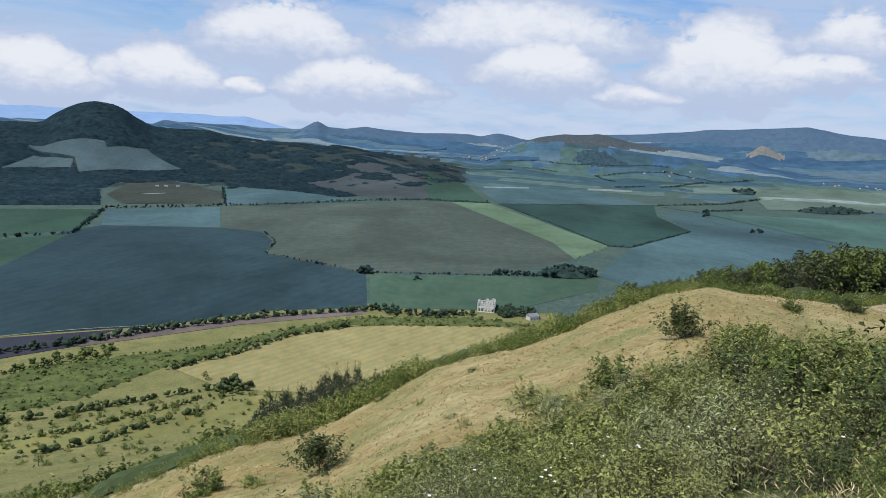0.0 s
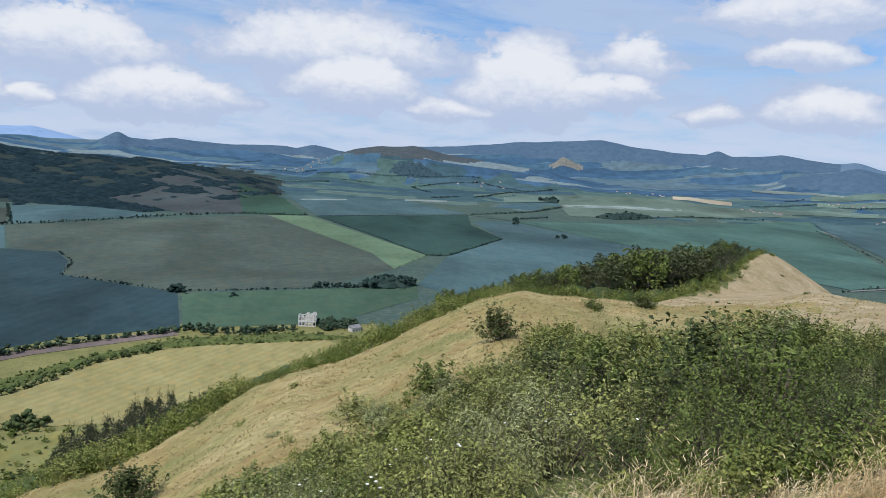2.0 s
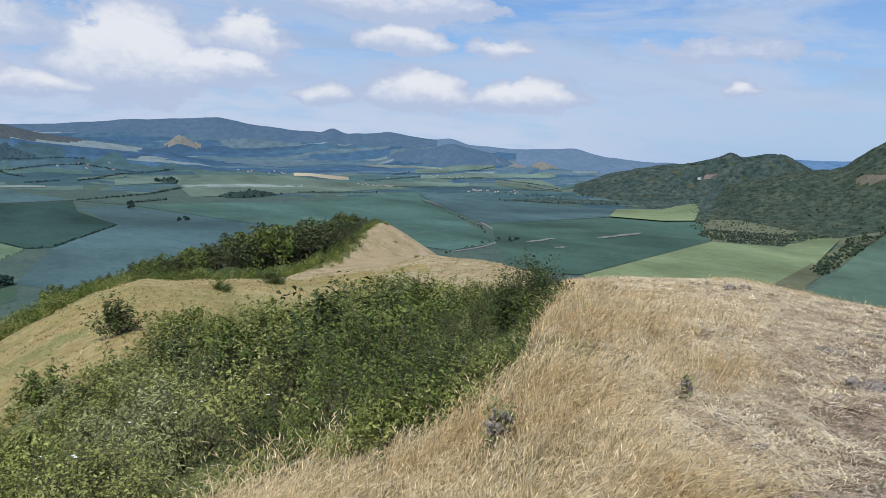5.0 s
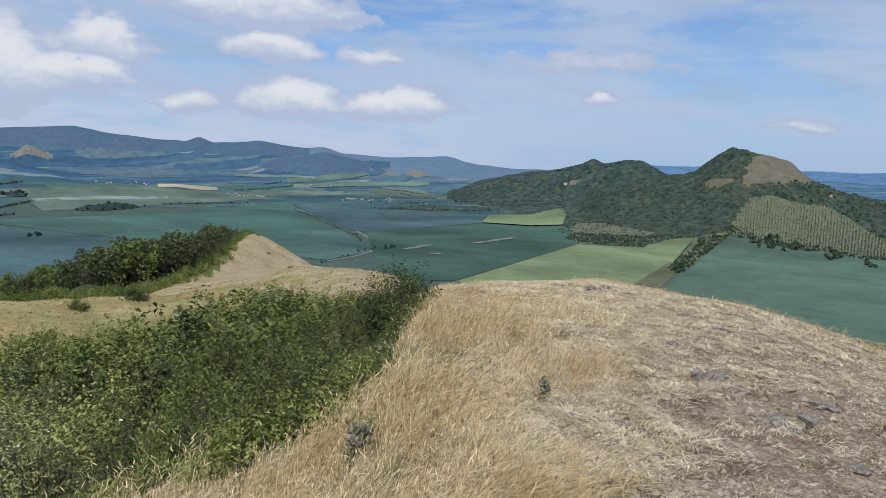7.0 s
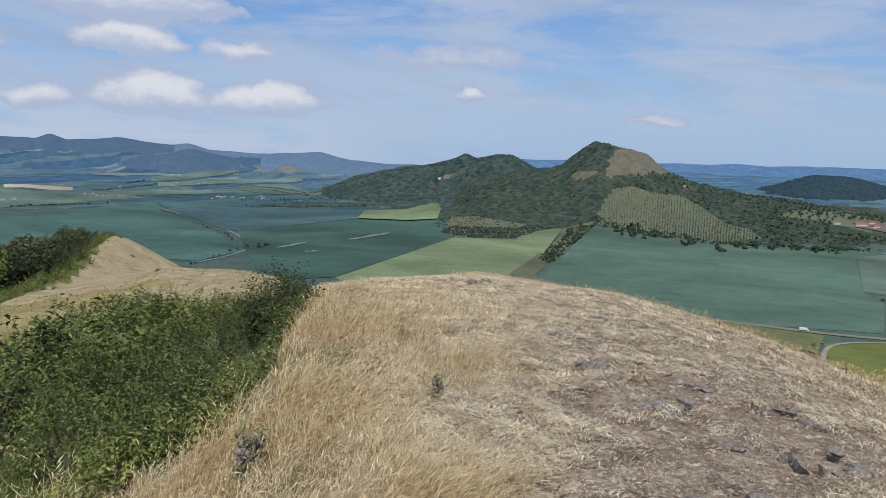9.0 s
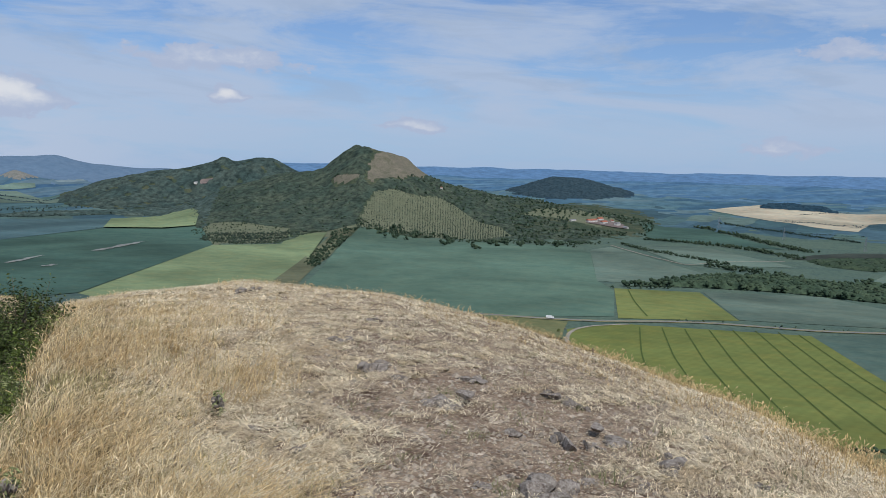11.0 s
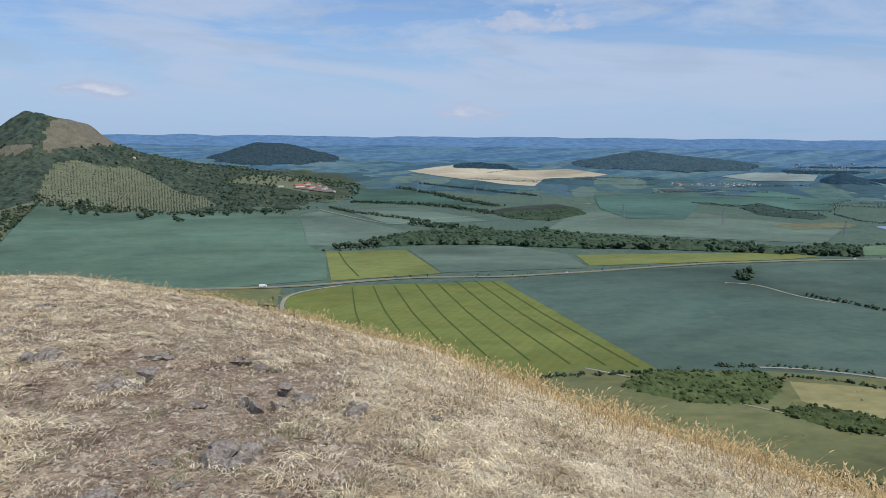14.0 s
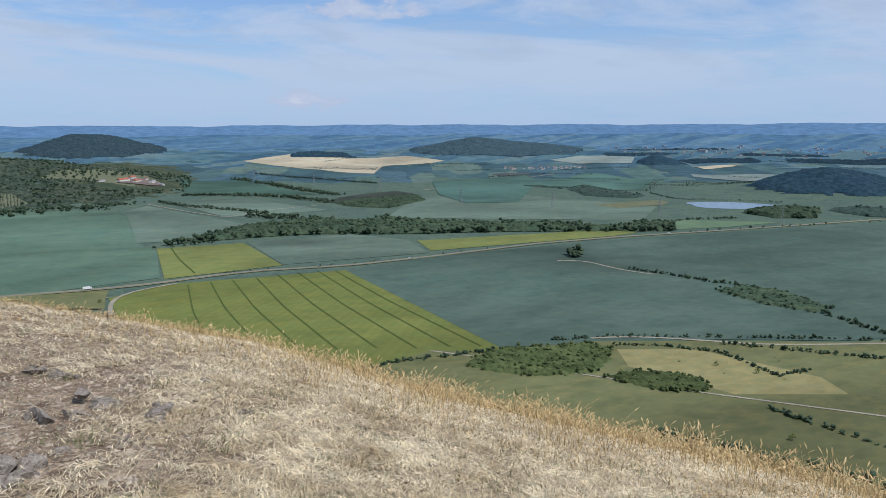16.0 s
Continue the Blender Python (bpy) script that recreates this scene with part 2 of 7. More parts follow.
M = {
    "trodden": surface("trodden_summit_soil", [(0.215, 0.156, 0.112), (0.345, 0.272, 0.195), (0.118, 0.079, 0.057), (0.265, 0.20, 0.142)], 1.6, 26.0, 0.95, 1.0, 0.3, grain=0.55),
    "slope": surface("dry_grass_slope", [(0.30, 0.24, 0.10), (0.39, 0.325, 0.16), (0.195, 0.195, 0.075), (0.285, 0.205, 0.09)], 0.055, 1.6, 0.95, 0.8, 0.3),
    "ridge": surface("stony_dry_ridge", [(0.37, 0.29, 0.175), (0.43, 0.35, 0.225), (0.27, 0.225, 0.115), (0.33, 0.25, 0.145)], 0.12, 2.0, 0.95, 0.8, 0.3),
    "matted": surface("matted_straw_turf", [(0.38, 0.305, 0.20), (0.50, 0.415, 0.29), (0.25, 0.19, 0.12), (0.42, 0.34, 0.23)], 1.2, 24.0, 0.95, 1.0, 0.3, grain=0.5),
    # floor under tall grass, painted dark for the shade between the blades
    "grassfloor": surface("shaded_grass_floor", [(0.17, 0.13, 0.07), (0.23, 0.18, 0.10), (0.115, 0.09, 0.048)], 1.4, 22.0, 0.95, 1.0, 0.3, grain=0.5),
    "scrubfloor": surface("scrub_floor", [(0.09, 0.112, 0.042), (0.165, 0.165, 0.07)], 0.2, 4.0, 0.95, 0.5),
    "foot": surface("hill_foot_meadow", [(0.18, 0.175, 0.068), (0.215, 0.20, 0.082), (0.14, 0.148, 0.056)], 0.02, 0.5, 0.95, 0.0, 0.3),
    "plaineast": surface("eastern_plain_fields", [(0.074, 0.112, 0.086), (0.085, 0.122, 0.09), (0.064, 0.101, 0.082)], 0.004, 0.12, 0.95, 0.0, 0.2),
    "plain": surface("plain_fields", [(0.062, 0.098, 0.082), (0.074, 0.108, 0.084), (0.054, 0.086, 0.078)], 0.004, 0.12, 0.95, 0.0, 0.2),
    "wooded": surface("wooded_hill_ground", [(0.046, 0.066, 0.04), (0.085, 0.092, 0.055), (0.036, 0.054, 0.034)], 0.012, 0.14, 0.95, 1.0, 0.3),
    # heath of the volcanic hill, with cloud shadow put into its colour
    "heath": surface("cloud_shaded_heath", [(0.032, 0.046, 0.043), (0.041, 0.052, 0.045), (0.024, 0.039, 0.039)], 0.01, 0.1, 0.95, 0.0, 0.3),
    # wood ground of the far hills, blued to stand in for haze
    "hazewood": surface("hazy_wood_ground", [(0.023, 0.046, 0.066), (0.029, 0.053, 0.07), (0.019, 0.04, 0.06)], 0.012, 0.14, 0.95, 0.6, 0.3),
    "bald": surface("bald_grass_summit", [(0.135, 0.122, 0.092), (0.16, 0.142, 0.107), (0.105, 0.105, 0.072)], 0.02, 0.25, 0.95, 0.0, 0.3),
    "orchardgrass": surface("dry_orchard_grass", [(0.122, 0.134, 0.084), (0.142, 0.15, 0.095), (0.098, 0.114, 0.072)], 0.02, 0.25, 0.95, 0.0, 0.3),
    "palecone": surface("pale_grass_cone", [(0.17, 0.165, 0.145), (0.19, 0.185, 0.16), (0.145, 0.155, 0.14)], 0.02, 0.1, 0.95, 0.0, 0.3),
    # distance materials: aerial haze is put into their colours as blue and pallor
    "middle": patchwork("hazed_parcels", [(0.052, 0.098, 0.106), (0.073, 0.125, 0.114), (0.047, 0.09, 0.109), (0.098, 0.145, 0.127), (0.06, 0.11, 0.133), (0.043, 0.082, 0.096), (0.064, 0.115, 0.119)], 210, (0.6, 2.0, 1), 0.35),
    "far": patchwork("hazed_far_parcels", [(0.055, 0.112, 0.16), (0.077, 0.135, 0.172), (0.047, 0.1, 0.16), (0.163, 0.215, 0.226), (0.052, 0.108, 0.172), (0.094, 0.145, 0.172), (0.043, 0.088, 0.142)], 150, (0.35, 2.4, 1), 0.25),
    "fareast": patchwork("hazed_east_far_parcels", [(0.065, 0.126, 0.155), (0.082, 0.148, 0.160), (0.054, 0.111, 0.148), (0.101, 0.157, 0.168), (0.059, 0.118, 0.160), (0.079, 0.142, 0.164), (0.044, 0.097, 0.138)], 130, (2.2, 0.35, 1), -0.25),
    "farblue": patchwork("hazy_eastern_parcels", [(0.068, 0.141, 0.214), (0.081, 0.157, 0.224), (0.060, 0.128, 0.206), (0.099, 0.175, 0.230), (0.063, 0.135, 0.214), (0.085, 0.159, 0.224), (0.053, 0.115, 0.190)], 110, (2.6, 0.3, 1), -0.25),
    # brown heath, its colour shifted to blue for haze
    "brownhill": surface("hazed_heath_hill", [(0.062, 0.077, 0.084), (0.074, 0.085, 0.088), (0.05, 0.07, 0.082)], 0.02, 0.1, 0.95, 0.0, 0.3),
    "farwood": surface("hazed_wooded_ridge", [(0.066, 0.112, 0.165), (0.076, 0.122, 0.172), (0.058, 0.102, 0.155)], 0.006, 0.05, 0.95, 0.0, 0.3, grain=0.10),
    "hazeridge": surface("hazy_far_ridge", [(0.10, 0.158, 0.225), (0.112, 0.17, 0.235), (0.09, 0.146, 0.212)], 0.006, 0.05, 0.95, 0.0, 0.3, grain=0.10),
    "northrim": surface("haze_paled_north_ridge", [(0.22, 0.33, 0.50), (0.235, 0.345, 0.51), (0.21, 0.32, 0.485)], 0.004, 0.02, 0.95, 0.0, 0.3, grain=0.05),
    "rim": surface("haze_blue_farthest_ridge", [(0.088, 0.17, 0.285), (0.097, 0.18, 0.29), (0.08, 0.16, 0.27)], 0.004, 0.02, 0.95, 0.0, 0.3),
}

# ---- ground ----
EYE = 200.0
R_FLAT, R_RIM = 2400.0, 4800.0


def along(a, pairs):
    """A smooth curve through (bearing, value) pairs."""
    xs, ys = [p[0] for p in pairs], [p[1] for p in pairs]
    return sum(np.interp(a + d, xs, ys) * w for d, w in ((-0.2, 0.25), (0.0, 0.5), (0.2, 0.25)))


def bowl(r):
    """The plain, which rises to the horizon in the far distance."""
    return EYE * np.clip((r - R_FLAT) / (R_RIM - R_FLAT), 0, 2) ** 2


def farland(az, r):
    """The far plain; in the north it sinks again behind its hills."""
    north = np.clip((np.asarray(az, float) + 15) / 5, 0, 1) * np.clip((66 - np.asarray(az, float)) / 4, 0, 1)
    return bowl(r) - 95 * north * np.clip((r - 4250) / 350, 0, 1)


# distant hills: distance, depth, and their crest as (bearing, degrees above the eye)
HILLS = {}
HILLS["volcanic_hill"] = (3000, 430, [(-60, -1.6), (-34, -1.1), (-28.12, -1.02), (-27.61, -0.59), (-26.93, -0.18), (-26.23, 0.2), (-25.54, 0.43), (-24.84, 0.51), (-23.79, 0.38), (-23.08, 0.07), (-22.36, -0.47), (-21.26, -1.04), (-20.1, -1.1), (-17.5, -1.1), (-16.3, -1.45), (-13.1, -1.7), (-8.1, -1.8), (-3.9, -2.25), (-1.9, -2.75), (2, -3.6)])
HILLS["north_ridge"] = (4350, 260, [(-23, -1.4), (-21.4, -0.98), (-20.5, -0.5), (-19.4, -0.62), (-16.3, -0.65), (-13.5, -0.85), (-11.4, -0.93), (-10.5, -0.38), (-9.75, 0.0), (-9.0, -0.48), (-7.7, -0.6), (-6.1, -0.24), (-4.4, -0.44), (1.6, -0.44), (2.5, -0.55), (3.7, -0.18), (5.0, -0.42), (8, -1.1)])
HILLS["brown_hill"] = (3700, 190, [(3.0, -2.0), (3.4, -1.62), (5.0, -1.03), (6.7, -0.4), (8.8, -0.06), (11.2, 0.15), (12.9, -0.2), (14.9, -0.58), (18.9, -0.97), (21.5, -1.21), (25, -2.1)])
HILLS["plateau"] = (4500, 240, [(8, -0.6), (11.4, 0.03), (16.5, 0.46), (20, 0.93), (25.2, 1.3), (27.3, 0.97), (32.5, 0.5), (33.4, 0.95), (34.3, 0.5), (37.6, 0.82), (39.7, 0.48), (41, 0.33), (42.3, 0.5), (43.6, 0.1), (47.8, -0.13), (51.6, 0.16), (54, -0.34), (57, -0.6)])
HILLS["dark_hill"] = (4050, 200, [(36, -1.5), (38, -0.86), (42.3, 0.12), (45.3, -0.41), (48, -1.5)])
HILLS["grass_cone"] = (4150, 45, [(21.2, -1.3), (21.6, -0.75), (22.0, -0.5), (22.45, -0.02), (23.0, -0.28), (23.5, -0.55), (24.0, -1.3)])
HILLS["small_cones"] = (3900, 120, [(45.6, -1.8), (46.4, -1.42), (47.3, -1.1), (48.1, -1.36), (49.1, -0.86), (50.2, -1.3), (52, -1.8)])
HILLS["twin_peaks"] = (3350, 240, [(44, -3.6), (49, -3.1), (51.09, -2.85), (52.79, -2.24), (54.06, -1.72), (55.34, -1.38), (57.47, -0.97), (59.59, -0.64), (61.4, -0.22), (62.1, 0.08), (62.5, 0.3), (63.3, -0.05), (64.1, 0.17), (65.0, 0.47), (66.0, 0.4), (66.8, -0.02), (67.9, -0.65), (70, -1.3), (74, -2.9)])
HILLS["main_peak"] = (2850, 420, [(58, -4.0), (61, -2.9), (63, -1.9), (66, -1.1), (67.9, -0.65), (68.8, -0.6), (70.0, -0.24), (70.6, 0.24), (71.2, 0.72), (71.9, 1.16), (72.4, 1.46), (72.9, 1.36), (73.4, 1.29), (74.6, 1.1), (75.1, 0.9), (75.6, 0.58), (76.2, 0.25), (76.7, -0.08), (77.2, -0.36), (77.6, -0.6), (78.8, -1.2), (80.6, -1.7), (83.3, -2.15), (89.5, -2.85), (93, -3.5), (96, -4.0)])
HILLS["long_hill"] = (3900, 190, [(82, -1.9), (84.1, -1.43), (87, -0.5), (89.4, -0.62), (93, -1.6), (96, -1.9)])
HILLS["wooded_hill"] = (3800, 180, [(107, -2.1), (109.5, -1.95), (112.9, -1.4), (115.5, -0.95), (118.1, -1.17), (122.3, -1.6), (125, -2.1)])
HILLS["small_wooded_hill"] = (3400, 120, [(126.5, -2.9), (127.6, -2.6), (128.8, -2.15), (130.4, -2.6), (132, -2.9)])
HILLS["dark_wooded_hill"] = (2600, 190, [(132, -4.5), (135.4, -4.15), (137.6, -3.37), (140, -2.98), (142, -3.25), (143.6, -3.65), (148, -4.5)])


def hill_rise(az, r, key):
    r0, depth, crest = HILLS[key]
    top = EYE + r0 * np.tan(np.radians(along(az, crest)))
    rise = np.clip(top - farland(az, r0), 0, None)
    return rise * np.exp(-((r - r0) / depth) ** 2)


# the summit's own slopes, as heights below the eye at these distances, by bearing
STEPS = (0, 4, 10, 20, 35, 60, 85, 110, 160, 300, 430)
SLOPES = {}
SLOPES[-31] = (-1.6, -3.4, -7.2, -13.5, -21, -32, -43, -54, -77, -140, -195)
SLOPES[-12] = (-1.6, -3.2, -6.8, -12.5, -18.5, -25.9, -36, -46, -70, -140, -195)
SLOPES[4] = (-1.6, -2.8, -5.8, -10.5, -14.4, -17.9, -25.8, -34.5, -55, -128, -195)
SLOPES[20] = (-1.6, -2.5, -5.0, -7.5, -10.6, -12.0, -15.6, -21, -32, -105, -190)
SLOPES[30] = (-1.6, -2.3, -4.4, -6.8, -10.0, -12.7, -15.6, -20, -28, -95, -190)
SLOPES[37] = (-1.6, -2.2, -3.7, -5.9, -9.0, -12.3, -14.6, -17.6, -23, -95, -190)
SLOPES[41] = (-1.6, -2.05, -3.25, -5.2, -8.2, -11.4, -13.3, -15.6, -24.5, -95, -190)
SLOPES[45] = (-1.6, -1.95, -2.9, -4.6, -7.4, -10.7, -12.9, -16.2, -27, -95, -190)
SLOPES[49] = (-1.6, -1.8, -2.4, -3.9, -7.0, -11.0, -13.4, -18, -34, -105, -192)
# beyond them the summit is a dome; its sag per square metre by bearing
DOME = [(52, 0.0046), (64, 0.0036), (75, 0.0046), (84, 0.0066), (92, 0.0095), (100, 0.0125), (105, 0.016), (114, 0.021), (123, 0.0245), (131, 0.027), (145, 0.030), (200, 0.034), (300, 0.034)]


def dome(az, r):
    c = np.interp(az, [p[0] for p in DOME], [p[1] for p in DOME])
    edge = 0.29 / c
    return -1.6 - np.where(r < edge, c * r * r, c * edge * edge + 0.58 * (r - edge))


_AZ = sorted(SLOPES)
_FINE = np.concatenate([np.linspace(0, 4, 5), np.geomspace(4, 430, 60)[1:]])


def _column(zs):
    """A slope's profile, smoothed along its distance."""
    lr = np.log1p(np.array(STEPS))
    x = np.log1p(_FINE)
    return sum(np.interp(x + d, lr, zs) for d in (-0.12, -0.06, 0, 0.06, 0.12)) / 5


_COLS = np.array([_column(SLOPES[a]) for a in _AZ] + [dome(np.array(52.0), _FINE)])
_COL_AZ = np.array(_AZ + [52.0])


def slope(az, r):
    """Heights below the eye on the sides that fall towards the scrub."""
    a = np.clip(az, _COL_AZ[0], _COL_AZ[-1])
    i = np.clip(np.searchsorted(_COL_AZ, a) - 1, 0, len(_COL_AZ) - 2)
    f = (a - _COL_AZ[i]) / (_COL_AZ[i + 1] - _COL_AZ[i])
    f = f * f * (3 - 2 * f) * 0.6 + f * 0.4
    j = np.clip(np.searchsorted(_FINE, r) - 1, 0, len(_FINE) - 2)
    g = np.clip((r - _FINE[j]) / (_FINE[j + 1] - _FINE[j]), 0, 4)
    lo = _COLS[i, j] * (1 - g) + _COLS[i, j + 1] * g
    hi = _COLS[i + 1, j] * (1 - g) + _COLS[i + 1, j + 1] * g
    return lo * (1 - f) + hi * f


def ripple(x, y, size, seed=0.0):
    """Cheap uneven ground: a few crossed waves."""
    k = 2 * math.pi / size
    return (np.sin(k * (x + 0.3 * y) + seed) * np.cos(k * (0.9 * y - 0.4 * x) + 1.7 * seed)
            + 0.5 * np.sin(2.3 * k * (0.5 * x - y) + 2.1 + seed) * np.cos(1.9 * k * (x + 0.2 * y)))


def ground_z(az, r):
    """Height of the ground at a bearing and distance."""
    az = (np.asarray(az, float) + 110) % 360 - 110
    r = np.asarray(r, float)
    x, y = bearing(az, r)
    far = farland(az, r)
    swell = np.clip((r - 2600) / 800, 0, 1)
    far = far + swell * (5 * ripple(x, y, 900) + 2.0 * ripple(x, y, 310, 1.0))
    both = np.zeros_like(r)
    for key in HILLS:
        both = both + hill_rise(az, r, key) ** 5
    far = far + both ** 0.2 * (1 + 0.05 * ripple(x, y, 240, 2.0) * (r < 3300) * (az > 40))
    # wrap the two kinds of near slope round the summit
    back = np.where(az < -31, np.clip((-31 - az) / 76, 0, 1), 0)
    back = back * back * (3 - 2 * back)
    near = np.where(az > 52, dome(az, r), slope(az, r))
    near = near * (1 - back) + dome(np.full_like(r, 300.0), r) * back
    near = near + np.clip(r / 12, 0, 1) * np.clip((130 - r) / 60, 0, 1) * np.where(az < 50, 0.16, 0.05) * ripple(x, y, 7)
    # a sharp little ridge runs up to the knoll
    for (a0, r0, z0), (a1, r1, z1) in (((30.0, 88, -16.6), (33.9, 124, -18.0)), ((33.9, 124, -18.0), (37.4, 160, -15.9))):
        p0, p1 = np.array(bearing(a0, r0)), np.array(bearing(a1, r1))
        q = p1 - p0
        t = np.clip(((x - p0[0]) * q[0] + (y - p0[1]) * q[1]) / (q @ q), 0, 1)
        d = np.hypot(x - p0[0] - t * q[0], y - p0[1] - t * q[1])
        knoll = z0 + (z1 - z0) * t - 0.64 * np.sqrt(d * d + 2.0)
        near = np.maximum(near, knoll) + 0.4 * np.exp(-np.abs(near - knoll) / 0.5) * (d < 20)
    kx, ky = bearing(19.5, 66)
    near = near + 0.7 * np.exp(-(np.hypot(x - kx, y - ky) / 12) ** 2)
    near = near + EYE - 0.3 * np.clip(r - 430, 0, None)
    k = 5.0
    top = np.maximum(near, far)
    return top + k * np.log1p(np.exp(-np.abs(near - far) / k)) * np.where(r > 250, 1, 0)


def gz(x, y):
    return ground_z(np.degrees(np.arctan2(x, y)), np.hypot(x, y))


def arrays_mesh(name, verts, faces, mats, index=None, smooth=False):
    """A mesh from arrays of corners and equal-sided faces."""
    me = bpy.data.meshes.new(name)
    verts, faces = np.asarray(verts, np.float32), np.asarray(faces, np.int32)
    n, k = faces.shape
    me.vertices.add(len(verts))
    me.vertices.foreach_set("co", verts.ravel())
    me.loops.add(n * k)
    me.loops.foreach_set("vertex_index", faces.ravel())
    me.polygons.add(n)
    me.polygons.foreach_set("loop_start", np.arange(0, n * k, k, dtype=np.int32))
    for m in mats:
        me.materials.append(m)
    if index is not None:
        me.polygons.foreach_set("material_index", np.asarray(index, np.int32))
    me.polygons.foreach_set("use_smooth", np.full(n, smooth, bool))
    me.update(calc_edges=True)
    me.validate()
    return me


def scrub_band(az):
    """Inner and outer distance of the scrub in the hollow beside the summit."""
    inner = np.interp(az, [-40, 10, 20, 24, 28, 33, 37, 41, 45, 48.5, 50, 51, 52], [5.0, 6.0, 7.2, 7.8, 7.5, 7.0, 6.5, 6.1, 6.3, 7.0, 8.7, 10.3, 14])
    inner = inner + (0.35 * np.sin(az * 1.9) + 0.25 * np.sin(az * 4.3 + 1.0)) * np.clip((az - 26) / 8, 0, 1)
    outer = np.interp(az, [-40, -18, -4, 0, 7, 12, 15, 18.6, 20, 21.7, 27, 34, 37.7, 41, 45, 47, 49, 51, 52], [22, 24, 27, 30, 32, 32, 30.5, 31, 36.5, 45, 47, 52, 57, 50, 45, 36, 15, 13, 14])
    return inner, outer


def scrub_top(az):
    """How far below the eye's level the scrub's tops stay, in degrees."""
    return np.interp(az, [-18, -10, 0, 3, 6, 10, 12, 18, 20, 21.5, 23, 25.4, 28, 31, 34, 35.8, 38, 40.5, 43, 46, 47.2, 48, 52], [-27, -24.5, -24.2, -23.5, -21.5, -20.4, -19.0, -16.9, -14.8, -12.4, -12.0, -12.9, -12.4, -12.5, -11.6, -10.2, -9.2, -10.3, -10.5, -10.2, -11.0, -13.0, -13.0])


def wood_top(az):
    """The outline of the ridge's wood, in degrees below the eye's level."""
    return np.interp(az, [11, 14.5, 18, 21, 24.5, 27.8, 30.7, 34, 36.6, 37.5, 39], [-12.6, -10.8, -10.0, -8.8, -8.0, -6.7, -6.2, -5.5, -5.6, -6.2, -7.2])


def wood_edge_az(r):
    """The bearing at which the ridge's wood gives way to bare grass."""
    return np.interp(r, [84, 98, 106, 118, 135, 163, 185], [20, 28.5, 32, 34.3, 35.5, 37, 38])


def inside(poly, x, y):
    """Which places lie in the polygon (x, y arrays)."""
    px, py = poly[:, 0], poly[:, 1]
    hit = np.zeros(len(x), bool)
    for i in range(len(poly)):
        j = i - 1
        cross = (py[i] > y) != (py[j] > y)
        with np.errstate(divide="ignore", invalid="ignore"):
            hit ^= cross & (x < (px[j] - px[i]) * (y - py[i]) / (py[j] - py[i]) + px[i])
    return hit


# the main peak's open places, as plans of (bearing, distance)
ORCHARD = ((72.4, 2165), (72.3, 2277), (72.9, 2392), (73.5, 2470), (75.0, 2500), (76.3, 2519), (78.4, 2598), (79.5, 2550), (80.6, 2470), (81.5, 2398), (83.2, 2342), (84.1, 2189), (81.5, 2073), (78.9, 2076), (76.7, 2120))
SHOULDER_FIELD = ((84.9, 2550), (87.5, 2563), (90.5, 2494), (91.7, 2766), (89.2, 2800), (85.7, 2675))
FARMLAND = ((88.2, 2430), (88.4, 2620), (91, 2730), (93.8, 2720), (93.8, 2470), (91.5, 2430))
FOOT_CLEARING = ((60.0, 2214), (61.48, 2355), (63.59, 2323), (67.17, 2202), (67.33, 2077), (65.78, 1908), (63.68, 1903), (61.76, 1877))
GULLY_CLEARING = ((67.8, 2151), (69.84, 2154), (72.39, 2228), (71.84, 2150), (70.27, 2045), (68.03, 2050))
UPPER_CLEARING = ((-29.0, 2688), (-26.98, 2669), (-24.37, 2638), (-24.2, 2592), (-21.65, 2672), (-19.4, 2492), (-26.0, 2379), (-26.25, 2528), (-28.68, 2653))
LOWER_CLEARING = ((-30.67, 2457), (-28.69, 2595), (-26.33, 2511), (-26.51, 2434), (-28.72, 2476))
BROWN_TONGUE = ((70.3, 2630), (71.2, 2600), (72.4, 2565), (72.1, 2537), (70.6, 2566))


def in_plan(plan, x, y):
    return inside(np.array([bearing(a, r) for a, r in plan]), x, y)


def on_bald(az, r, x, y):
    """The grassy crown of the main peak and a tongue of brown grass below it."""
    edge = 0.22 * ripple(x, y, 90) + 0.12 * ripple(x, y, 33)
    foot = np.interp(az, [72.5, 72.8, 73.3, 74.6, 75.8, 76.9, 77.8], [2890, 2560, 2530, 2580, 2610, 2715, 2840])
    return ((r > foot + 60 * edge) & (r < 3100) & (az + 1.3 * edge > np.interp(r, [2560, 2640, 2740, 2850], [72.8, 73.1, 73.4, 73.5])) & (az < 78) & (hill_rise(az, r, "main_peak") > 60)) | in_plan(BROWN_TONGUE, x, y)


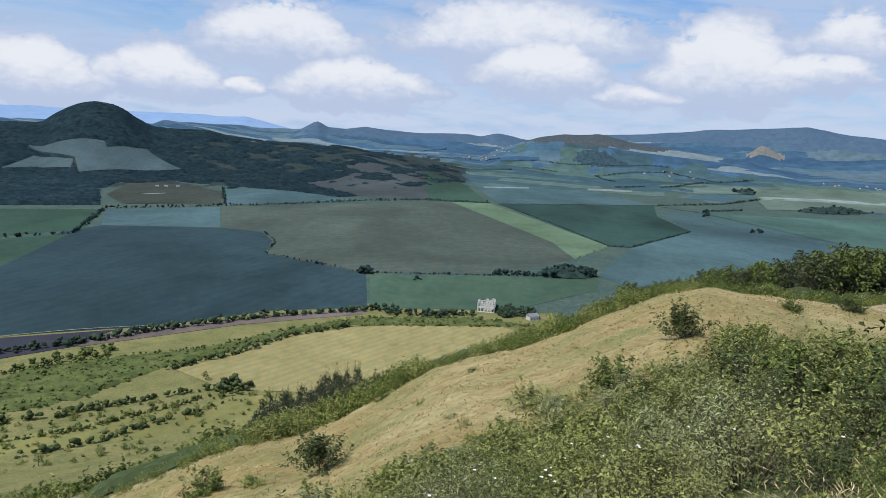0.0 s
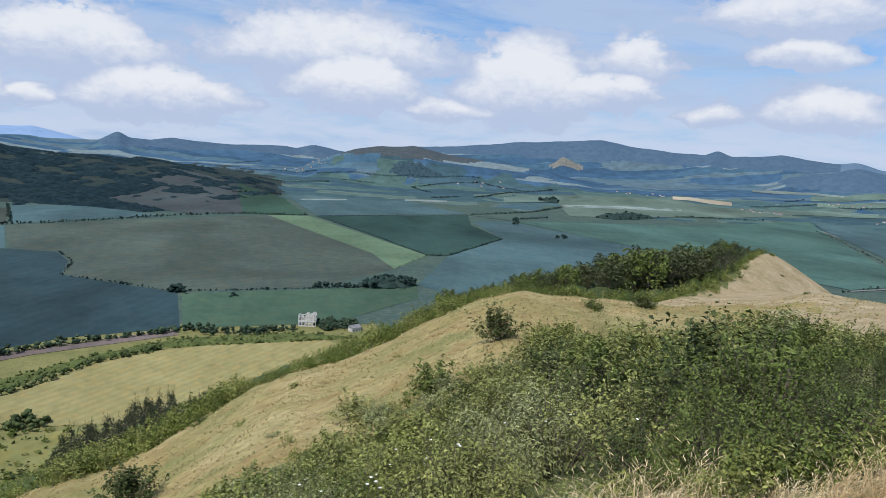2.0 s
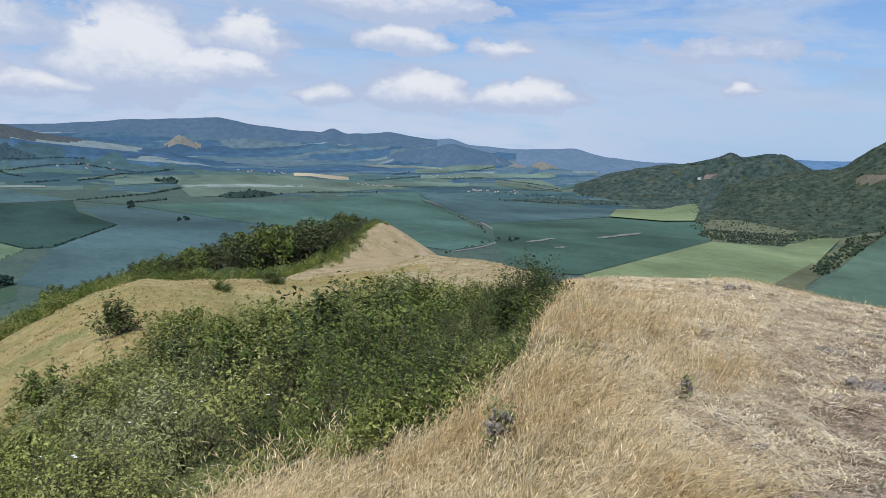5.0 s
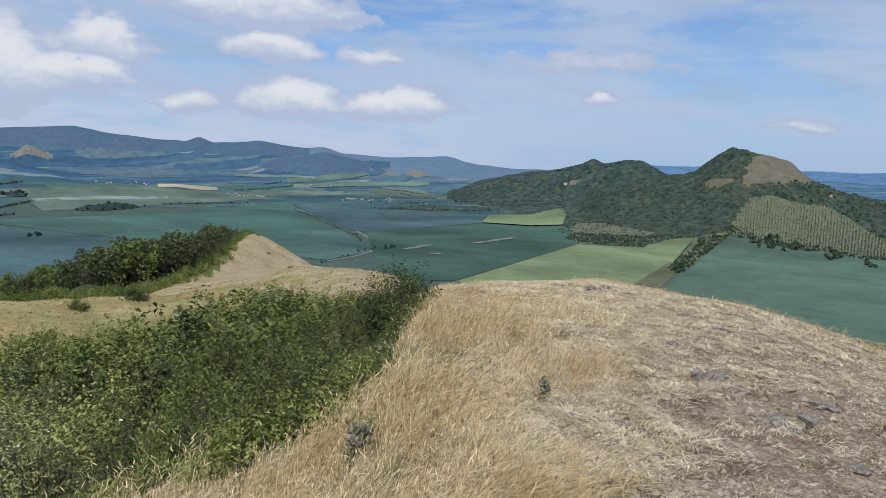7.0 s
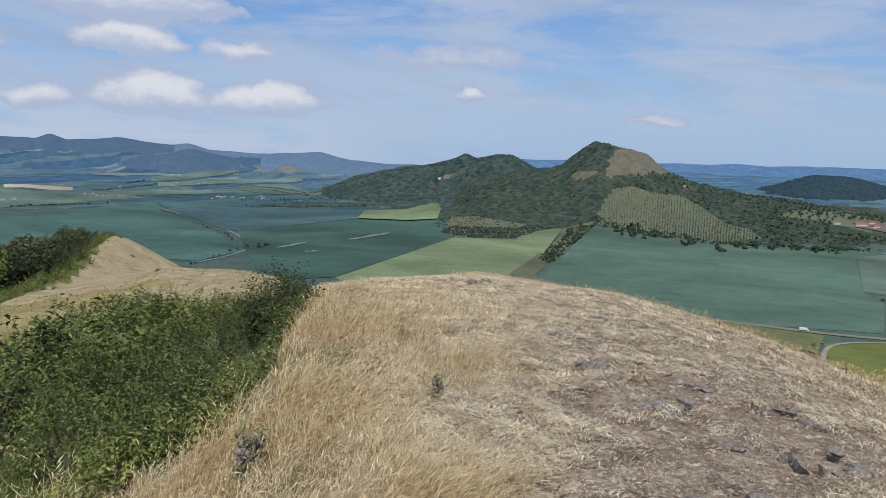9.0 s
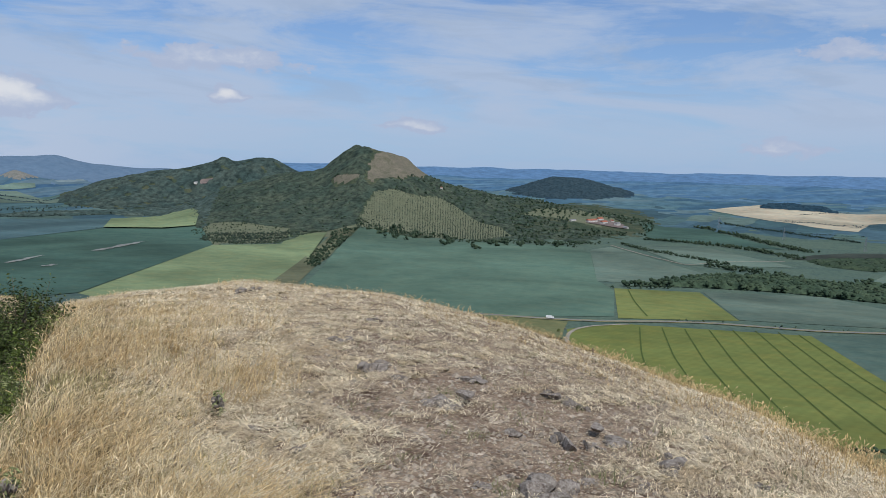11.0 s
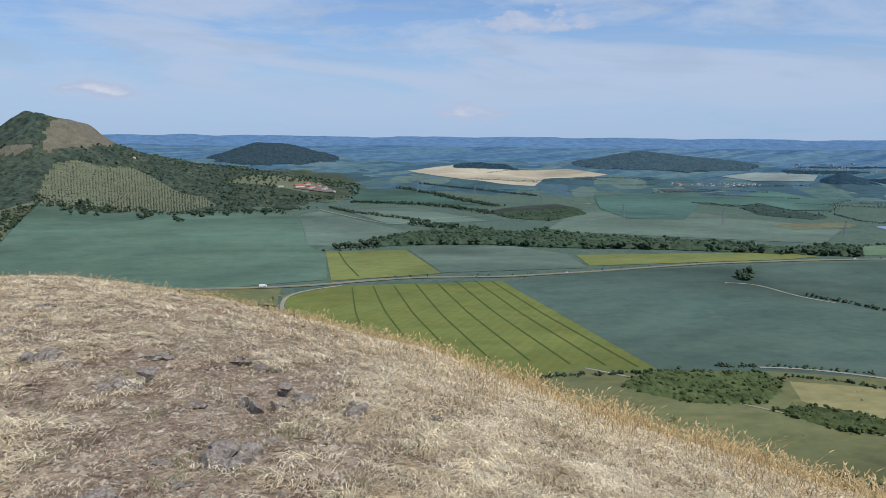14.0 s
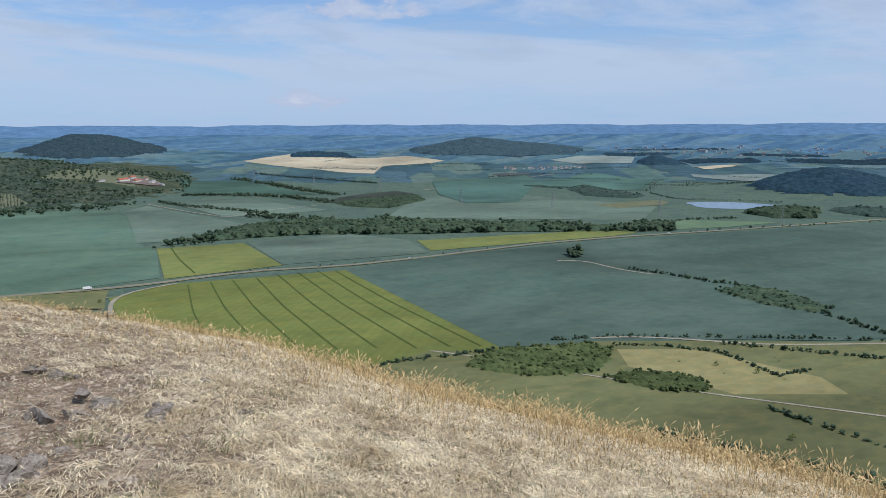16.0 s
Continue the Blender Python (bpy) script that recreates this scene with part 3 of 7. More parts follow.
def make_ground():
    az = np.concatenate([np.arange(-34, 149, 0.25), np.arange(149, 326, 3.0)])
    r = np.concatenate([[0.01, 0.25, 0.6, 1.0], np.geomspace(1.4, 60, 84), np.linspace(60, 190, 46)[1:], np.geomspace(190, 250, 8)[1:], np.linspace(250, 2000, 46)[1:], np.linspace(2000, 4850, 160)[1:]])
    A, Rr = np.meshgrid(az, r, indexing="ij")
    Z = ground_z(A, Rr)
    X, Y = bearing(A, Rr)
    na, nr = A.shape
    verts = np.stack([X, Y, Z], -1).reshape(-1, 3)
    i, j = np.meshgrid(np.arange(na), np.arange(nr - 1), indexing="ij")
    i2 = (i + 1) % na
    faces = np.stack([i * nr + j, i * nr + j + 1, i2 * nr + j + 1, i2 * nr + j], -1).reshape(-1, 4)
    verts = verts.copy()
    verts[np.arange(na) * nr] = verts[::nr].mean(0)
    ca, cr = A[i, j].ravel(), Rr[i, j].ravel()
    cx, cy = bearing(ca, cr)
    wob = ripple(cx, cy, 400, 0.7) * 120
    names = list(M)
    kind = np.full(len(faces), names.index("plain"))

    def put(mask, key):
        kind[mask] = names.index(key)
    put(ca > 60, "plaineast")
    # each farther band takes a material with more haze in its colour
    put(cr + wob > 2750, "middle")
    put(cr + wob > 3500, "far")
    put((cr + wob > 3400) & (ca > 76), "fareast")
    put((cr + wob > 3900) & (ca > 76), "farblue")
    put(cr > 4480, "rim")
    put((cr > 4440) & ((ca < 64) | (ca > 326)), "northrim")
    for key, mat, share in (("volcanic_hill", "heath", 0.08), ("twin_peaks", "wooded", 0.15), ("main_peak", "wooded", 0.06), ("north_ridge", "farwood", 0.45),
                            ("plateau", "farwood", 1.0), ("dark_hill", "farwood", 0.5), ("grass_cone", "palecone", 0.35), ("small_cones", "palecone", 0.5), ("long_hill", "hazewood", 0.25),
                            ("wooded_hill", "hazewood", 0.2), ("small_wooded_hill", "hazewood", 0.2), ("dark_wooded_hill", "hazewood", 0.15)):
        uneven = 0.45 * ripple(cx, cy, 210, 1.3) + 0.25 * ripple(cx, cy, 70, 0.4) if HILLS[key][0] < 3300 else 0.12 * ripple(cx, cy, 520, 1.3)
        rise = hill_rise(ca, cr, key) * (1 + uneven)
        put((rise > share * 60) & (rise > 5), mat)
    # far ridges get a still paler colour, for thicker haze
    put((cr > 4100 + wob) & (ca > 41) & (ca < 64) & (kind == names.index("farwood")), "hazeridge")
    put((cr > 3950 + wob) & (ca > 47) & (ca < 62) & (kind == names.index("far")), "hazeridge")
    put(on_bald(ca, cr, cx, cy), "bald")
    put(in_plan(ORCHARD, cx, cy) | in_plan(SHOULDER_FIELD, cx, cy) | in_plan(FOOT_CLEARING, cx, cy) | in_plan(GULLY_CLEARING, cx, cy), "orchardgrass")
    put((hill_rise(ca, cr, "brown_hill") + 8 * ripple(cx, cy, 420) > 92), "brownhill")
    near = gz(cx, cy)
    put((cr < 640) | ((cr < 800) & (ca < 9)), "foot")
    put((cr < 330) & (near > 40), "slope")
    put((cr > 84) & (cr < 185) & (ca > wood_edge_az(cr)) & (ca < 51), "ridge")
    put((cr > 52 + 4 * ripple(cx, cy, 11)) & (cr < 90) & (ca + 2.5 * ripple(cx, cy, 9, 0.5) > 39.5) & (ca < 51.5), "ridge")
    put((cr < 26) & (ca > 50) & (ca < 80), "matted")
    # the painted-dark floor lies where the tall grass stands
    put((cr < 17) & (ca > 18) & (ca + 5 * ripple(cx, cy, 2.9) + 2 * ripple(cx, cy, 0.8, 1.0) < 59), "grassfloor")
    put((cr < 26) & (ca < 300) & (ca + 5 * ripple(cx, cy, 2.2) + 2 * ripple(cx, cy, 0.7) > 71), "trodden")
    put((cr < 26) & (ca < 200) & (ca + 5 * ripple(cx, cy, 2.2) + 3 * ripple(cx, cy, 0.7) > 98), "matted")
    wood_edge = np.interp(ca, [-40, 14, 22, 28.5, 32, 34.3, 35.5, 37, 38], [71, 77, 88, 98, 106, 118, 135, 163, 400])
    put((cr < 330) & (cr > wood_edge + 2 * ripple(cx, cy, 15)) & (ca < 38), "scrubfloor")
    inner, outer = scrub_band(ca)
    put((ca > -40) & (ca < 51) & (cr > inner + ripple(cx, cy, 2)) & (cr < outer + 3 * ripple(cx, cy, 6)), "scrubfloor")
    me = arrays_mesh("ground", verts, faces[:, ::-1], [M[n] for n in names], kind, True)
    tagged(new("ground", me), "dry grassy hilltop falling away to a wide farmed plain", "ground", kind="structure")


make_ground()

# ---- fields ----
FIELD_COUNT = [0]


def field(label, material, corners, lift=0.12):
    """One crop parcel, draped on the ground: corners as (bearing, distance)."""
    FIELD_COUNT[0] += 1
    bm = bmesh.new()
    bm.faces.new([bm.verts.new((*bearing(a, r), 0)) for a, r in corners])
    bmesh.ops.triangulate(bm, faces=bm.faces[:])
    far = max(r for _, r in corners) > 2250
    if far:
        for _ in range(3):
            bmesh.ops.subdivide_edges(bm, edges=bm.edges[:], cuts=1, use_grid_fill=True)
        bmesh.ops.triangulate(bm, faces=bm.faces[:])
    h = lift + 0.015 * FIELD_COUNT[0] + (0.6 if far else 0)
    for v in bm.verts:
        v.co.z = float(gz(v.co.x, v.co.y)) + h
    bmesh.ops.recalc_face_normals(bm, faces=bm.faces[:])
    if sum(f.normal.z for f in bm.faces) < 0:
        bmesh.ops.reverse_faces(bm, faces=bm.faces[:])
    me = bpy.data.meshes.new("crop_field")
    bm.to_mesh(me)
    bm.free()
    me.materials.append(material)
    return tagged(new("crop_field", me), label, "field", "fields of the plain", "structure")


def crop(name, c, c2=None, wave=None, scale=0.006, haze_tint=1.22, red=0.89):
    c2 = c2 or tuple(min(1, 1.25 * v) for v in c)
    # haze over the plain is tinted into the crops: less red, more blue
    c, c2 = ((red * v[0], 1.06 * v[1], 1.05 * haze_tint * v[2]) for v in (c, c2))
    c3 = tuple(0.80 * v for v in c)
    dry = (c[0] * 1.3, c[1] * 1.06, c[2] * 0.98)
    return surface(name, [c, c2, c3, dry], scale * 0.7, 0.1, 0.95, 0.0, 0.5, wave=wave, grain=0.12, broad=0.30, flow=(1, 0.6, 1))


C = {
    "green2": crop("dull_green_cereal", (0.062, 0.098, 0.064), (0.074, 0.108, 0.066), haze_tint=1.05),
    "clearing": crop("hillside_meadow", (0.062, 0.086, 0.078), (0.074, 0.097, 0.085)),
    # cereal of the far strips, paled by haze put into its colour
    "hazepale": crop("hazy_green_cereal", (0.12, 0.155, 0.12), (0.14, 0.175, 0.13), haze_tint=1.1),
    "gully": crop("overgrown_gully", (0.105, 0.112, 0.07), (0.13, 0.125, 0.085), scale=0.03, haze_tint=0.96, red=0.97),
    # valley wheat, darkened in its colour for the cloud shadow lying there
    "blue": crop("cloud_shaded_wheat", (0.0318, 0.0533, 0.0542), (0.0396, 0.0611, 0.0568), (20, 18, 0.16), haze_tint=1.15),
    "blue2": crop("grey_blue_wheat", (0.066, 0.104, 0.098), (0.08, 0.117, 0.103), haze_tint=1.16),
    # green and olive crops, also darkened to stand in for cloud shadow
    "green": crop("green_cereal", (0.0432, 0.0774, 0.045), (0.0522, 0.0846, 0.0477)),
    "olive": crop("ripening_cereal", (0.079, 0.088, 0.058), (0.066, 0.083, 0.060), (60, 24, 0.15)),
    "pale": crop("pale_green_cereal", (0.118, 0.162, 0.082), (0.132, 0.174, 0.09)),
    "deep": crop("deep_green_wheat", (0.052, 0.088, 0.058), (0.064, 0.098, 0.062)),
    "dark": crop("dark_green_beet", (0.030, 0.056, 0.040), (0.038, 0.066, 0.045)),
    "brown": crop("brown_fallow", (0.066, 0.068, 0.058), (0.058, 0.067, 0.056)),
    "soil": crop("bare_soil", (0.15, 0.118, 0.098), (0.18, 0.142, 0.118), scale=0.02, haze_tint=1.12, red=0.97),
    "darksoil": crop("dark_soil", (0.05, 0.045, 0.05), (0.06, 0.054, 0.056)),
    "meadow": crop("mown_meadow", (0.27, 0.23, 0.105), (0.32, 0.27, 0.135), (35, 9, 0.22), scale=0.03, haze_tint=0.96, red=0.97),
    "grass": crop("rough_grass", (0.21, 0.20, 0.075), (0.25, 0.235, 0.10), scale=0.03, haze_tint=0.96, red=0.97),
    "pasture": crop("dull_pasture", (0.112, 0.116, 0.058), (0.134, 0.132, 0.068), scale=0.02, haze_tint=0.96, red=0.97),
    "drypasture": crop("dry_pasture", (0.20, 0.18, 0.09), (0.24, 0.205, 0.11), scale=0.03, haze_tint=0.96, red=0.97),
    "vivid": crop("vivid_green_barley", (0.112, 0.126, 0.040), (0.126, 0.138, 0.045), (125, 10, 0.12), haze_tint=0.96, red=0.97),
    "vivid2": crop("yellow_green_barley", (0.14, 0.155, 0.056), (0.155, 0.168, 0.062), haze_tint=0.96, red=0.97),
    "teal": crop("teal_wheat", (0.066, 0.114, 0.08), (0.08, 0.126, 0.084)),
    "sea": crop("sea_green_wheat", (0.084, 0.124, 0.084), (0.102, 0.137, 0.088), haze_tint=1.12),
    "teal2": crop("blue_teal_wheat", (0.064, 0.092, 0.070), (0.088, 0.104, 0.076), haze_tint=1.1),
    "grey": crop("grey_green_wheat", (0.106, 0.134, 0.096), (0.126, 0.142, 0.10), haze_tint=1.12),
    "straw": crop("ripe_straw_field", (0.36, 0.31, 0.205), (0.40, 0.345, 0.235), haze_tint=1.12, red=0.97),
    "yellowgreen": crop("light_ripening_barley", (0.168, 0.192, 0.084), (0.185, 0.206, 0.092)),
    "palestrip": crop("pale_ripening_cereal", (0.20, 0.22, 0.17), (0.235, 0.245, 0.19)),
    "chalk": crop("chalky_soil", (0.25, 0.255, 0.215), (0.17, 0.19, 0.155), scale=0.03, haze_tint=1.12, red=0.97),
    # brown scrub, darkened further for cloud shadow below the volcanic hill
    "brownscrub": crop("brown_scrub_slope", (0.0561, 0.0595, 0.0391), (0.0425, 0.0493, 0.0357), scale=0.02),
}
field("wide blue-green wheat field in the valley", C["blue"], [(-34, 949), (-27.2, 1375), (-24.7, 1450), (-16.4, 1420), (-13.7, 1375), (-12.7, 1251), (-13.4, 1152), (-5.8, 1005), (-5.6, 813), (-13, 795), (-21.1, 745), (-34, 750)])
field("green cereal field below the wooded volcanic hill", C["green"], [(-34, 1728), (-24.5, 1693), (-25.8, 1406), (-34, 1300)])
field("green cereal field beside a hedge", C["green"], [(-34, 1290), (-26.7, 1350), (-34, 949)])
field("narrow blue-grey wheat strip", C["blue2"], [(-24.4, 1694), (-16.7, 1760), (-16.7, 1425), (-24.7, 1455)])
field("large ripening olive-green field", C["olive"], [(-16.7, 1760), (0.5, 2071), (8.4, 1402), (9.3, 1308), (10.2, 1226), (4.3, 1043), (-6.2, 1016), (-13.4, 1152), (-12.9, 1281), (-13.5, 1370), (-16.4, 1415)])
field("pale green strip between two fields", C["pale"], [(0.5, 2073), (3.5, 2085), (12.7, 1400), (10.2, 1226), (9.3, 1308), (8.4, 1402)])
field("blue-grey wheat strip under a wooded slope", C["blue2"], [(-16.3, 2198), (-11.5, 2209), (-7, 1993), (-16.3, 1796)])
field("brown fallow field", C["brown"], [(-10.6, 2378), (-6.5, 2880), (-1.7, 2800), (-1.2, 2087), (-5.5, 2061)])
field("dark green field beside fallow land", C["green"], [(-1.7, 2830), (1.7, 2661), (3.4, 2100), (-1.2, 2075)])
field("dark green beet field", C["dark"], [(4.2, 2083), (15.6, 2326), (15.9, 2025), (18.4, 1745), (14.3, 1410), (12.7, 1405)])
field("blue-grey wheat field", C["blue2"], [(1.9, 2774), (10.6, 2821), (15.6, 2366), (4.2, 2090)])
field("blue-green wheat field behind the ridge", C["blue2"], [(15.9, 2135), (18.8, 2202), (27.8, 1815), (40, 1450), (38, 1150), (21.5, 900), (12.0, 1091), (14.3, 1410), (18.4, 1745)])
field("green cereal field", C["teal"], [(19.2, 2216), (30.5, 2455), (39.7, 2980), (46.5, 1603), (42.7, 1431), (28, 1780)])
field("green strip by the ruined house", C["green2"], [(-5.5, 998), (4.3, 1031), (12, 1082), (12.1, 989), (6.6, 854), (3.6, 826), (-5.4, 814)])
field("brown ploughed strip", C["soil"], [(-26, 725), (-20.7, 738), (-14.2, 762), (-6.1, 805), (-5.6, 785), (-15.1, 740), (-26.4, 690)])
field("dark ploughed strip", C["darksoil"], [(-34, 742), (-24, 738), (-26.4, 693), (-34, 667)])
field("mown straw-coloured meadow below the slope", C["meadow"], [(-20.3, 616), (-16.3, 632), (-11.2, 697), (-6.9, 729), (3.7, 776), (6, 745), (2, 640), (-10, 545), (-16.3, 556)])
field("dry pasture dotted with shrubs", C["grass"], [(-34, 500), (-24.3, 516), (-13.7, 541), (-8, 540), (-12, 485), (-25.8, 465), (-34, 460)])
field("blue-grey wheat field beside an avenue", C["blue2"], [(39.7, 3004), (45.9, 2760), (54.8, 2720), (54.4, 2400), (45.6, 1989), (44.7, 2004)])
field("green field with chalky bare patches", C["deep"], [(45.6, 1989), (54.4, 2382), (60.4, 2700), (61.3, 2100), (61.72, 1895), (52.72, 1234), (47.5, 1203), (46.1, 1578)])
field("pale green field at the wood's edge", C["yellowgreen"], [(54.4, 2382), (54.9, 2680), (59.9, 2820), (60.8, 2600), (60.5, 2333)], 4.0)
field("pale green field below the twin-peaked hill", C["yellowgreen"], [(52.7, 1230), (61.7, 1891), (66.6, 1905), (67.2, 2108), (70, 2139), (68.5, 1591), (66.5, 1250), (60, 1000)])
field("hazy green field", C["grey"], [(21.8, 3321), (30.5, 3400), (39.6, 3112), (32.2, 2817), (23.3, 2524)])
field("wide sea-green wheat field at the hill's foot", C["sea"], [(66.0, 1000), (69.6, 1468), (70.7, 1780), (72.0, 2105), (72.5, 2200), (77.1, 2042), (88.1, 2021), (90, 1900), (90.6, 1406), (91.9, 1300), (92, 1060), (85.9, 1030), (77.7, 950)])
field("grey-green wheat field", C["grey"], [(90, 1960), (91.5, 2061), (98.9, 1571), (92.9, 1397), (90.6, 1406)])
field("vivid green barley field with tramlines", C["vivid"], [(88.5, 955), (92.3, 1012), (105.5, 1048), (117.5, 665), (104.9, 560), (92, 640), (89.5, 780)])
field("vivid green barley field beside the road", C["vivid2"], [(91.9, 1325), (98, 1342), (100.8, 1105), (92.3, 1050)])
field("grey-blue wheat field beside the road", C["grey"], [(98.2, 1350), (106, 1409), (110.3, 1327), (112, 1185), (100.8, 1110)])
field("yellow-green barley field", C["vivid2"], [(111, 1316), (124.9, 1475), (127.8, 1461), (126, 1400), (112.1, 1205)])
field("wide teal wheat field", C["teal2"], [(105.5, 1048), (112, 1150), (126, 1350), (143.8, 1810), (150, 1850), (150, 880), (141.5, 774), (134, 735), (117.5, 665)])
field("grey-green wheat field by the farm track", C["grey"], [(93, 2115), (97.8, 2223), (104.3, 1836), (96.9, 1739)])
field("green field beside the farm", C["deep"], [(93.5, 2886), (98.2, 2832), (103.5, 2261), (94.2, 2365)])
field("green field by the pond", C["pale"], [(130.6, 1679), (137.4, 1702), (134, 1585), (129, 1495)])
field("wide grey-green wheat field", C["grey"], [(107, 1420), (111, 2150), (118, 2250), (129, 1950), (128, 1650), (112, 1640)])
field("green pasture at the foot of the hill", C["pasture"], [(104.1, 575), (112, 655), (115.6, 650), (125.2, 698), (133.8, 729), (141, 765), (150, 850), (150, 440), (131.4, 440), (104, 460)])
field("dry straw pasture with scattered shrubs", C["drypasture"], [(126.5, 674), (132.3, 693), (140.7, 651), (142.5, 618), (135.2, 582), (127.4, 626)])
field("pale green clearing on the volcanic hill", C["clearing"], UPPER_CLEARING)
field("pale green clearing among dark woods", C["clearing"], LOWER_CLEARING)
field("brown scrubby slope under the woods", C["brownscrub"], [(-24.3, 1985), (-22.9, 2240), (-19.1, 2250), (-16.4, 2100), (-16.7, 1806), (-23.3, 1802)])
field("brown grassy slope beside the woods", C["brown"], [(-13.9, 2350), (-9.8, 2450), (-4, 2560), (-7.3, 2360), (-10.6, 2278)])
field("ripe straw-coloured grain field", C["straw"], [(98.2, 3560), (101.6, 3720), (106.3, 3574), (110.1, 3640), (113.2, 3474), (108.4, 3307), (107.8, 3030), (105.0, 3086), (99.9, 3402)])
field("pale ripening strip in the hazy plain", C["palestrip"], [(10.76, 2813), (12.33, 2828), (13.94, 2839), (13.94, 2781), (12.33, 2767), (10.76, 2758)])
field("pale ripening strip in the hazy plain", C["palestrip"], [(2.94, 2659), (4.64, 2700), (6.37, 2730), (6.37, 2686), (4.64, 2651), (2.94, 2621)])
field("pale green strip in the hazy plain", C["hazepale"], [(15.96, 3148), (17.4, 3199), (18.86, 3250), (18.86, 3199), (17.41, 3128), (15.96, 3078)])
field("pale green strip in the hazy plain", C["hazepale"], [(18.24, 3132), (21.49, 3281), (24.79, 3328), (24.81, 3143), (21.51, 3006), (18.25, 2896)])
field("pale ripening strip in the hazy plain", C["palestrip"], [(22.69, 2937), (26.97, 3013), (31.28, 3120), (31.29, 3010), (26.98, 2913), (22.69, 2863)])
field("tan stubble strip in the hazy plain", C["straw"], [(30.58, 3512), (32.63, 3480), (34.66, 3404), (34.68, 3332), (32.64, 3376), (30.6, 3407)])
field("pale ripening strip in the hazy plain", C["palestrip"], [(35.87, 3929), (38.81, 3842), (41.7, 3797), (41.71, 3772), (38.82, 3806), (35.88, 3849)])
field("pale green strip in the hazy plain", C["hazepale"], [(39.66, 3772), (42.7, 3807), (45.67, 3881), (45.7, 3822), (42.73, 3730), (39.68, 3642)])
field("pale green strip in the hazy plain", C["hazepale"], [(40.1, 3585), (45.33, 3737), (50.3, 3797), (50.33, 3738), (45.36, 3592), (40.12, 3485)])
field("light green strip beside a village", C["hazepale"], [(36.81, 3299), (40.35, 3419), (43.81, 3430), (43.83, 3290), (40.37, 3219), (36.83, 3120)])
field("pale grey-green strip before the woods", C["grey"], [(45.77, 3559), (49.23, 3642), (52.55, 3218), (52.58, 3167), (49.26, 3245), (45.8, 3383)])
field("bluish wheat field in the hazy plain", C["teal"], [(112.2, 2700), (119.4, 2960), (120.2, 2740), (118.8, 2000), (114.8, 1962), (112.7, 2227)])
field("brown stubble strip beyond the wheat", C["brown"], [(116.7, 2980), (119.4, 3060), (119.8, 2870), (117.5, 2900)])
field("straw-coloured field before the town", C["straw"], [(131.25, 3330), (134.6, 3370), (134.0, 3290), (132.2, 3235)])
field("pale green field before the wooded hill", C["palestrip"], [(121.07, 3503), (123.38, 3638), (127.25, 3611), (127.04, 3409), (123.17, 3397)])
field("pale stubble strip beyond the pond", C["palestrip"], [(131.25, 3032), (134.3, 3075), (137.36, 3082), (136.68, 2760), (131.48, 2956)])
field("green wheat field behind the bushy rise", C["teal"], [(119.4, 2629), (124.11, 3036), (128.6, 2797), (128.0, 2440), (125.9, 2400), (123.7, 2600), (121.9, 2440)])
field("sandy bare bank at the pond's end", C["gully"], [(124.4, 1949), (127.0, 2050), (129.15, 2118), (129.9, 2060), (129.39, 1984), (126.25, 1877)])
field("bare brown rim of a bushy bank", C["brownscrub"], [(103.8, 2020), (105.2, 2150), (107.2, 2270), (109.5, 2348), (111.2, 2211), (108.5, 2140), (106.0, 2020)])
field("bleached scrape on the scrubby slope", C["chalk"], [(-22.6, 2030), (-22.2, 2060), (-20.6, 2060), (-20.4, 2030), (-21.5, 2010)])
field("sandy clearing below the twin peaks", C["soil"], [(60.1, 3235), (60.6, 3214), (62.7, 3191), (62.5, 3160), (60.3, 3180)])
field("brown overgrown gully between two fields", C["gully"], [(65.6, 1250), (66.3, 1337), (67.7, 1522), (69.1, 1794), (70.1, 2044), (71.0, 2170), (72.3, 2200), (72.0, 2143), (71.1, 1946), (70.2, 1650), (69.2, 1498), (68.4, 1360), (67.6, 1230)])
for az0, r0, da, dr, tilt in ((49.4, 1662, 0.9, 13, 40), (50.1, 1700, 0.6, 8, 22), (55.2, 1868, 1.3, 17, 75), (56.2, 1925, 0.9, 15, 45), (54.4, 1815, 0.7, 9, 30), (51.0, 1560, 0.5, 9, 10)):
    turn = [2 * math.pi * k / 22 for k in range(22)]
    field("chalky bare patch in a green field", C["chalk"], [(az0 + da * math.cos(u) * (1 + 0.2 * math.sin(3 * u + az0)), r0 + dr * math.sin(u) * (1 + 0.5 * math.sin(5 * u + r0)) + tilt * math.cos(u)) for u in turn], 1.2)
field("rough grass between the road and the hill", C["pasture"], [(79, 975), (84, 935), (88.2, 895), (88.3, 950), (88.6, 1000), (84, 1008), (80, 1018)], 0.5)


# ---- plants ----
rng = np.random.default_rng(7)


def ico(level=1):
    bm = bmesh.new()
    bmesh.ops.create_icosphere(bm, subdivisions=level, radius=1.0)
    v = np.array([p.co[:] for p in bm.verts])
    f = np.array([[q.index for q in face.verts] for face in bm.faces])
    bm.free()
    return v, f


ICO_V, ICO_F = ico(1)
ICO2_V, ICO2_F = ico(2)
CHIP = (np.array([(1, 0, 0), (-1, 0, 0), (0, 1, 0), (0, -1, 0), (0, 0, 1), (0, 0, -1)], float), np.array([(0, 2, 4), (2, 1, 4), (1, 3, 4), (3, 0, 4), (2, 0, 5), (1, 2, 5), (3, 1, 5), (0, 3, 5)]))


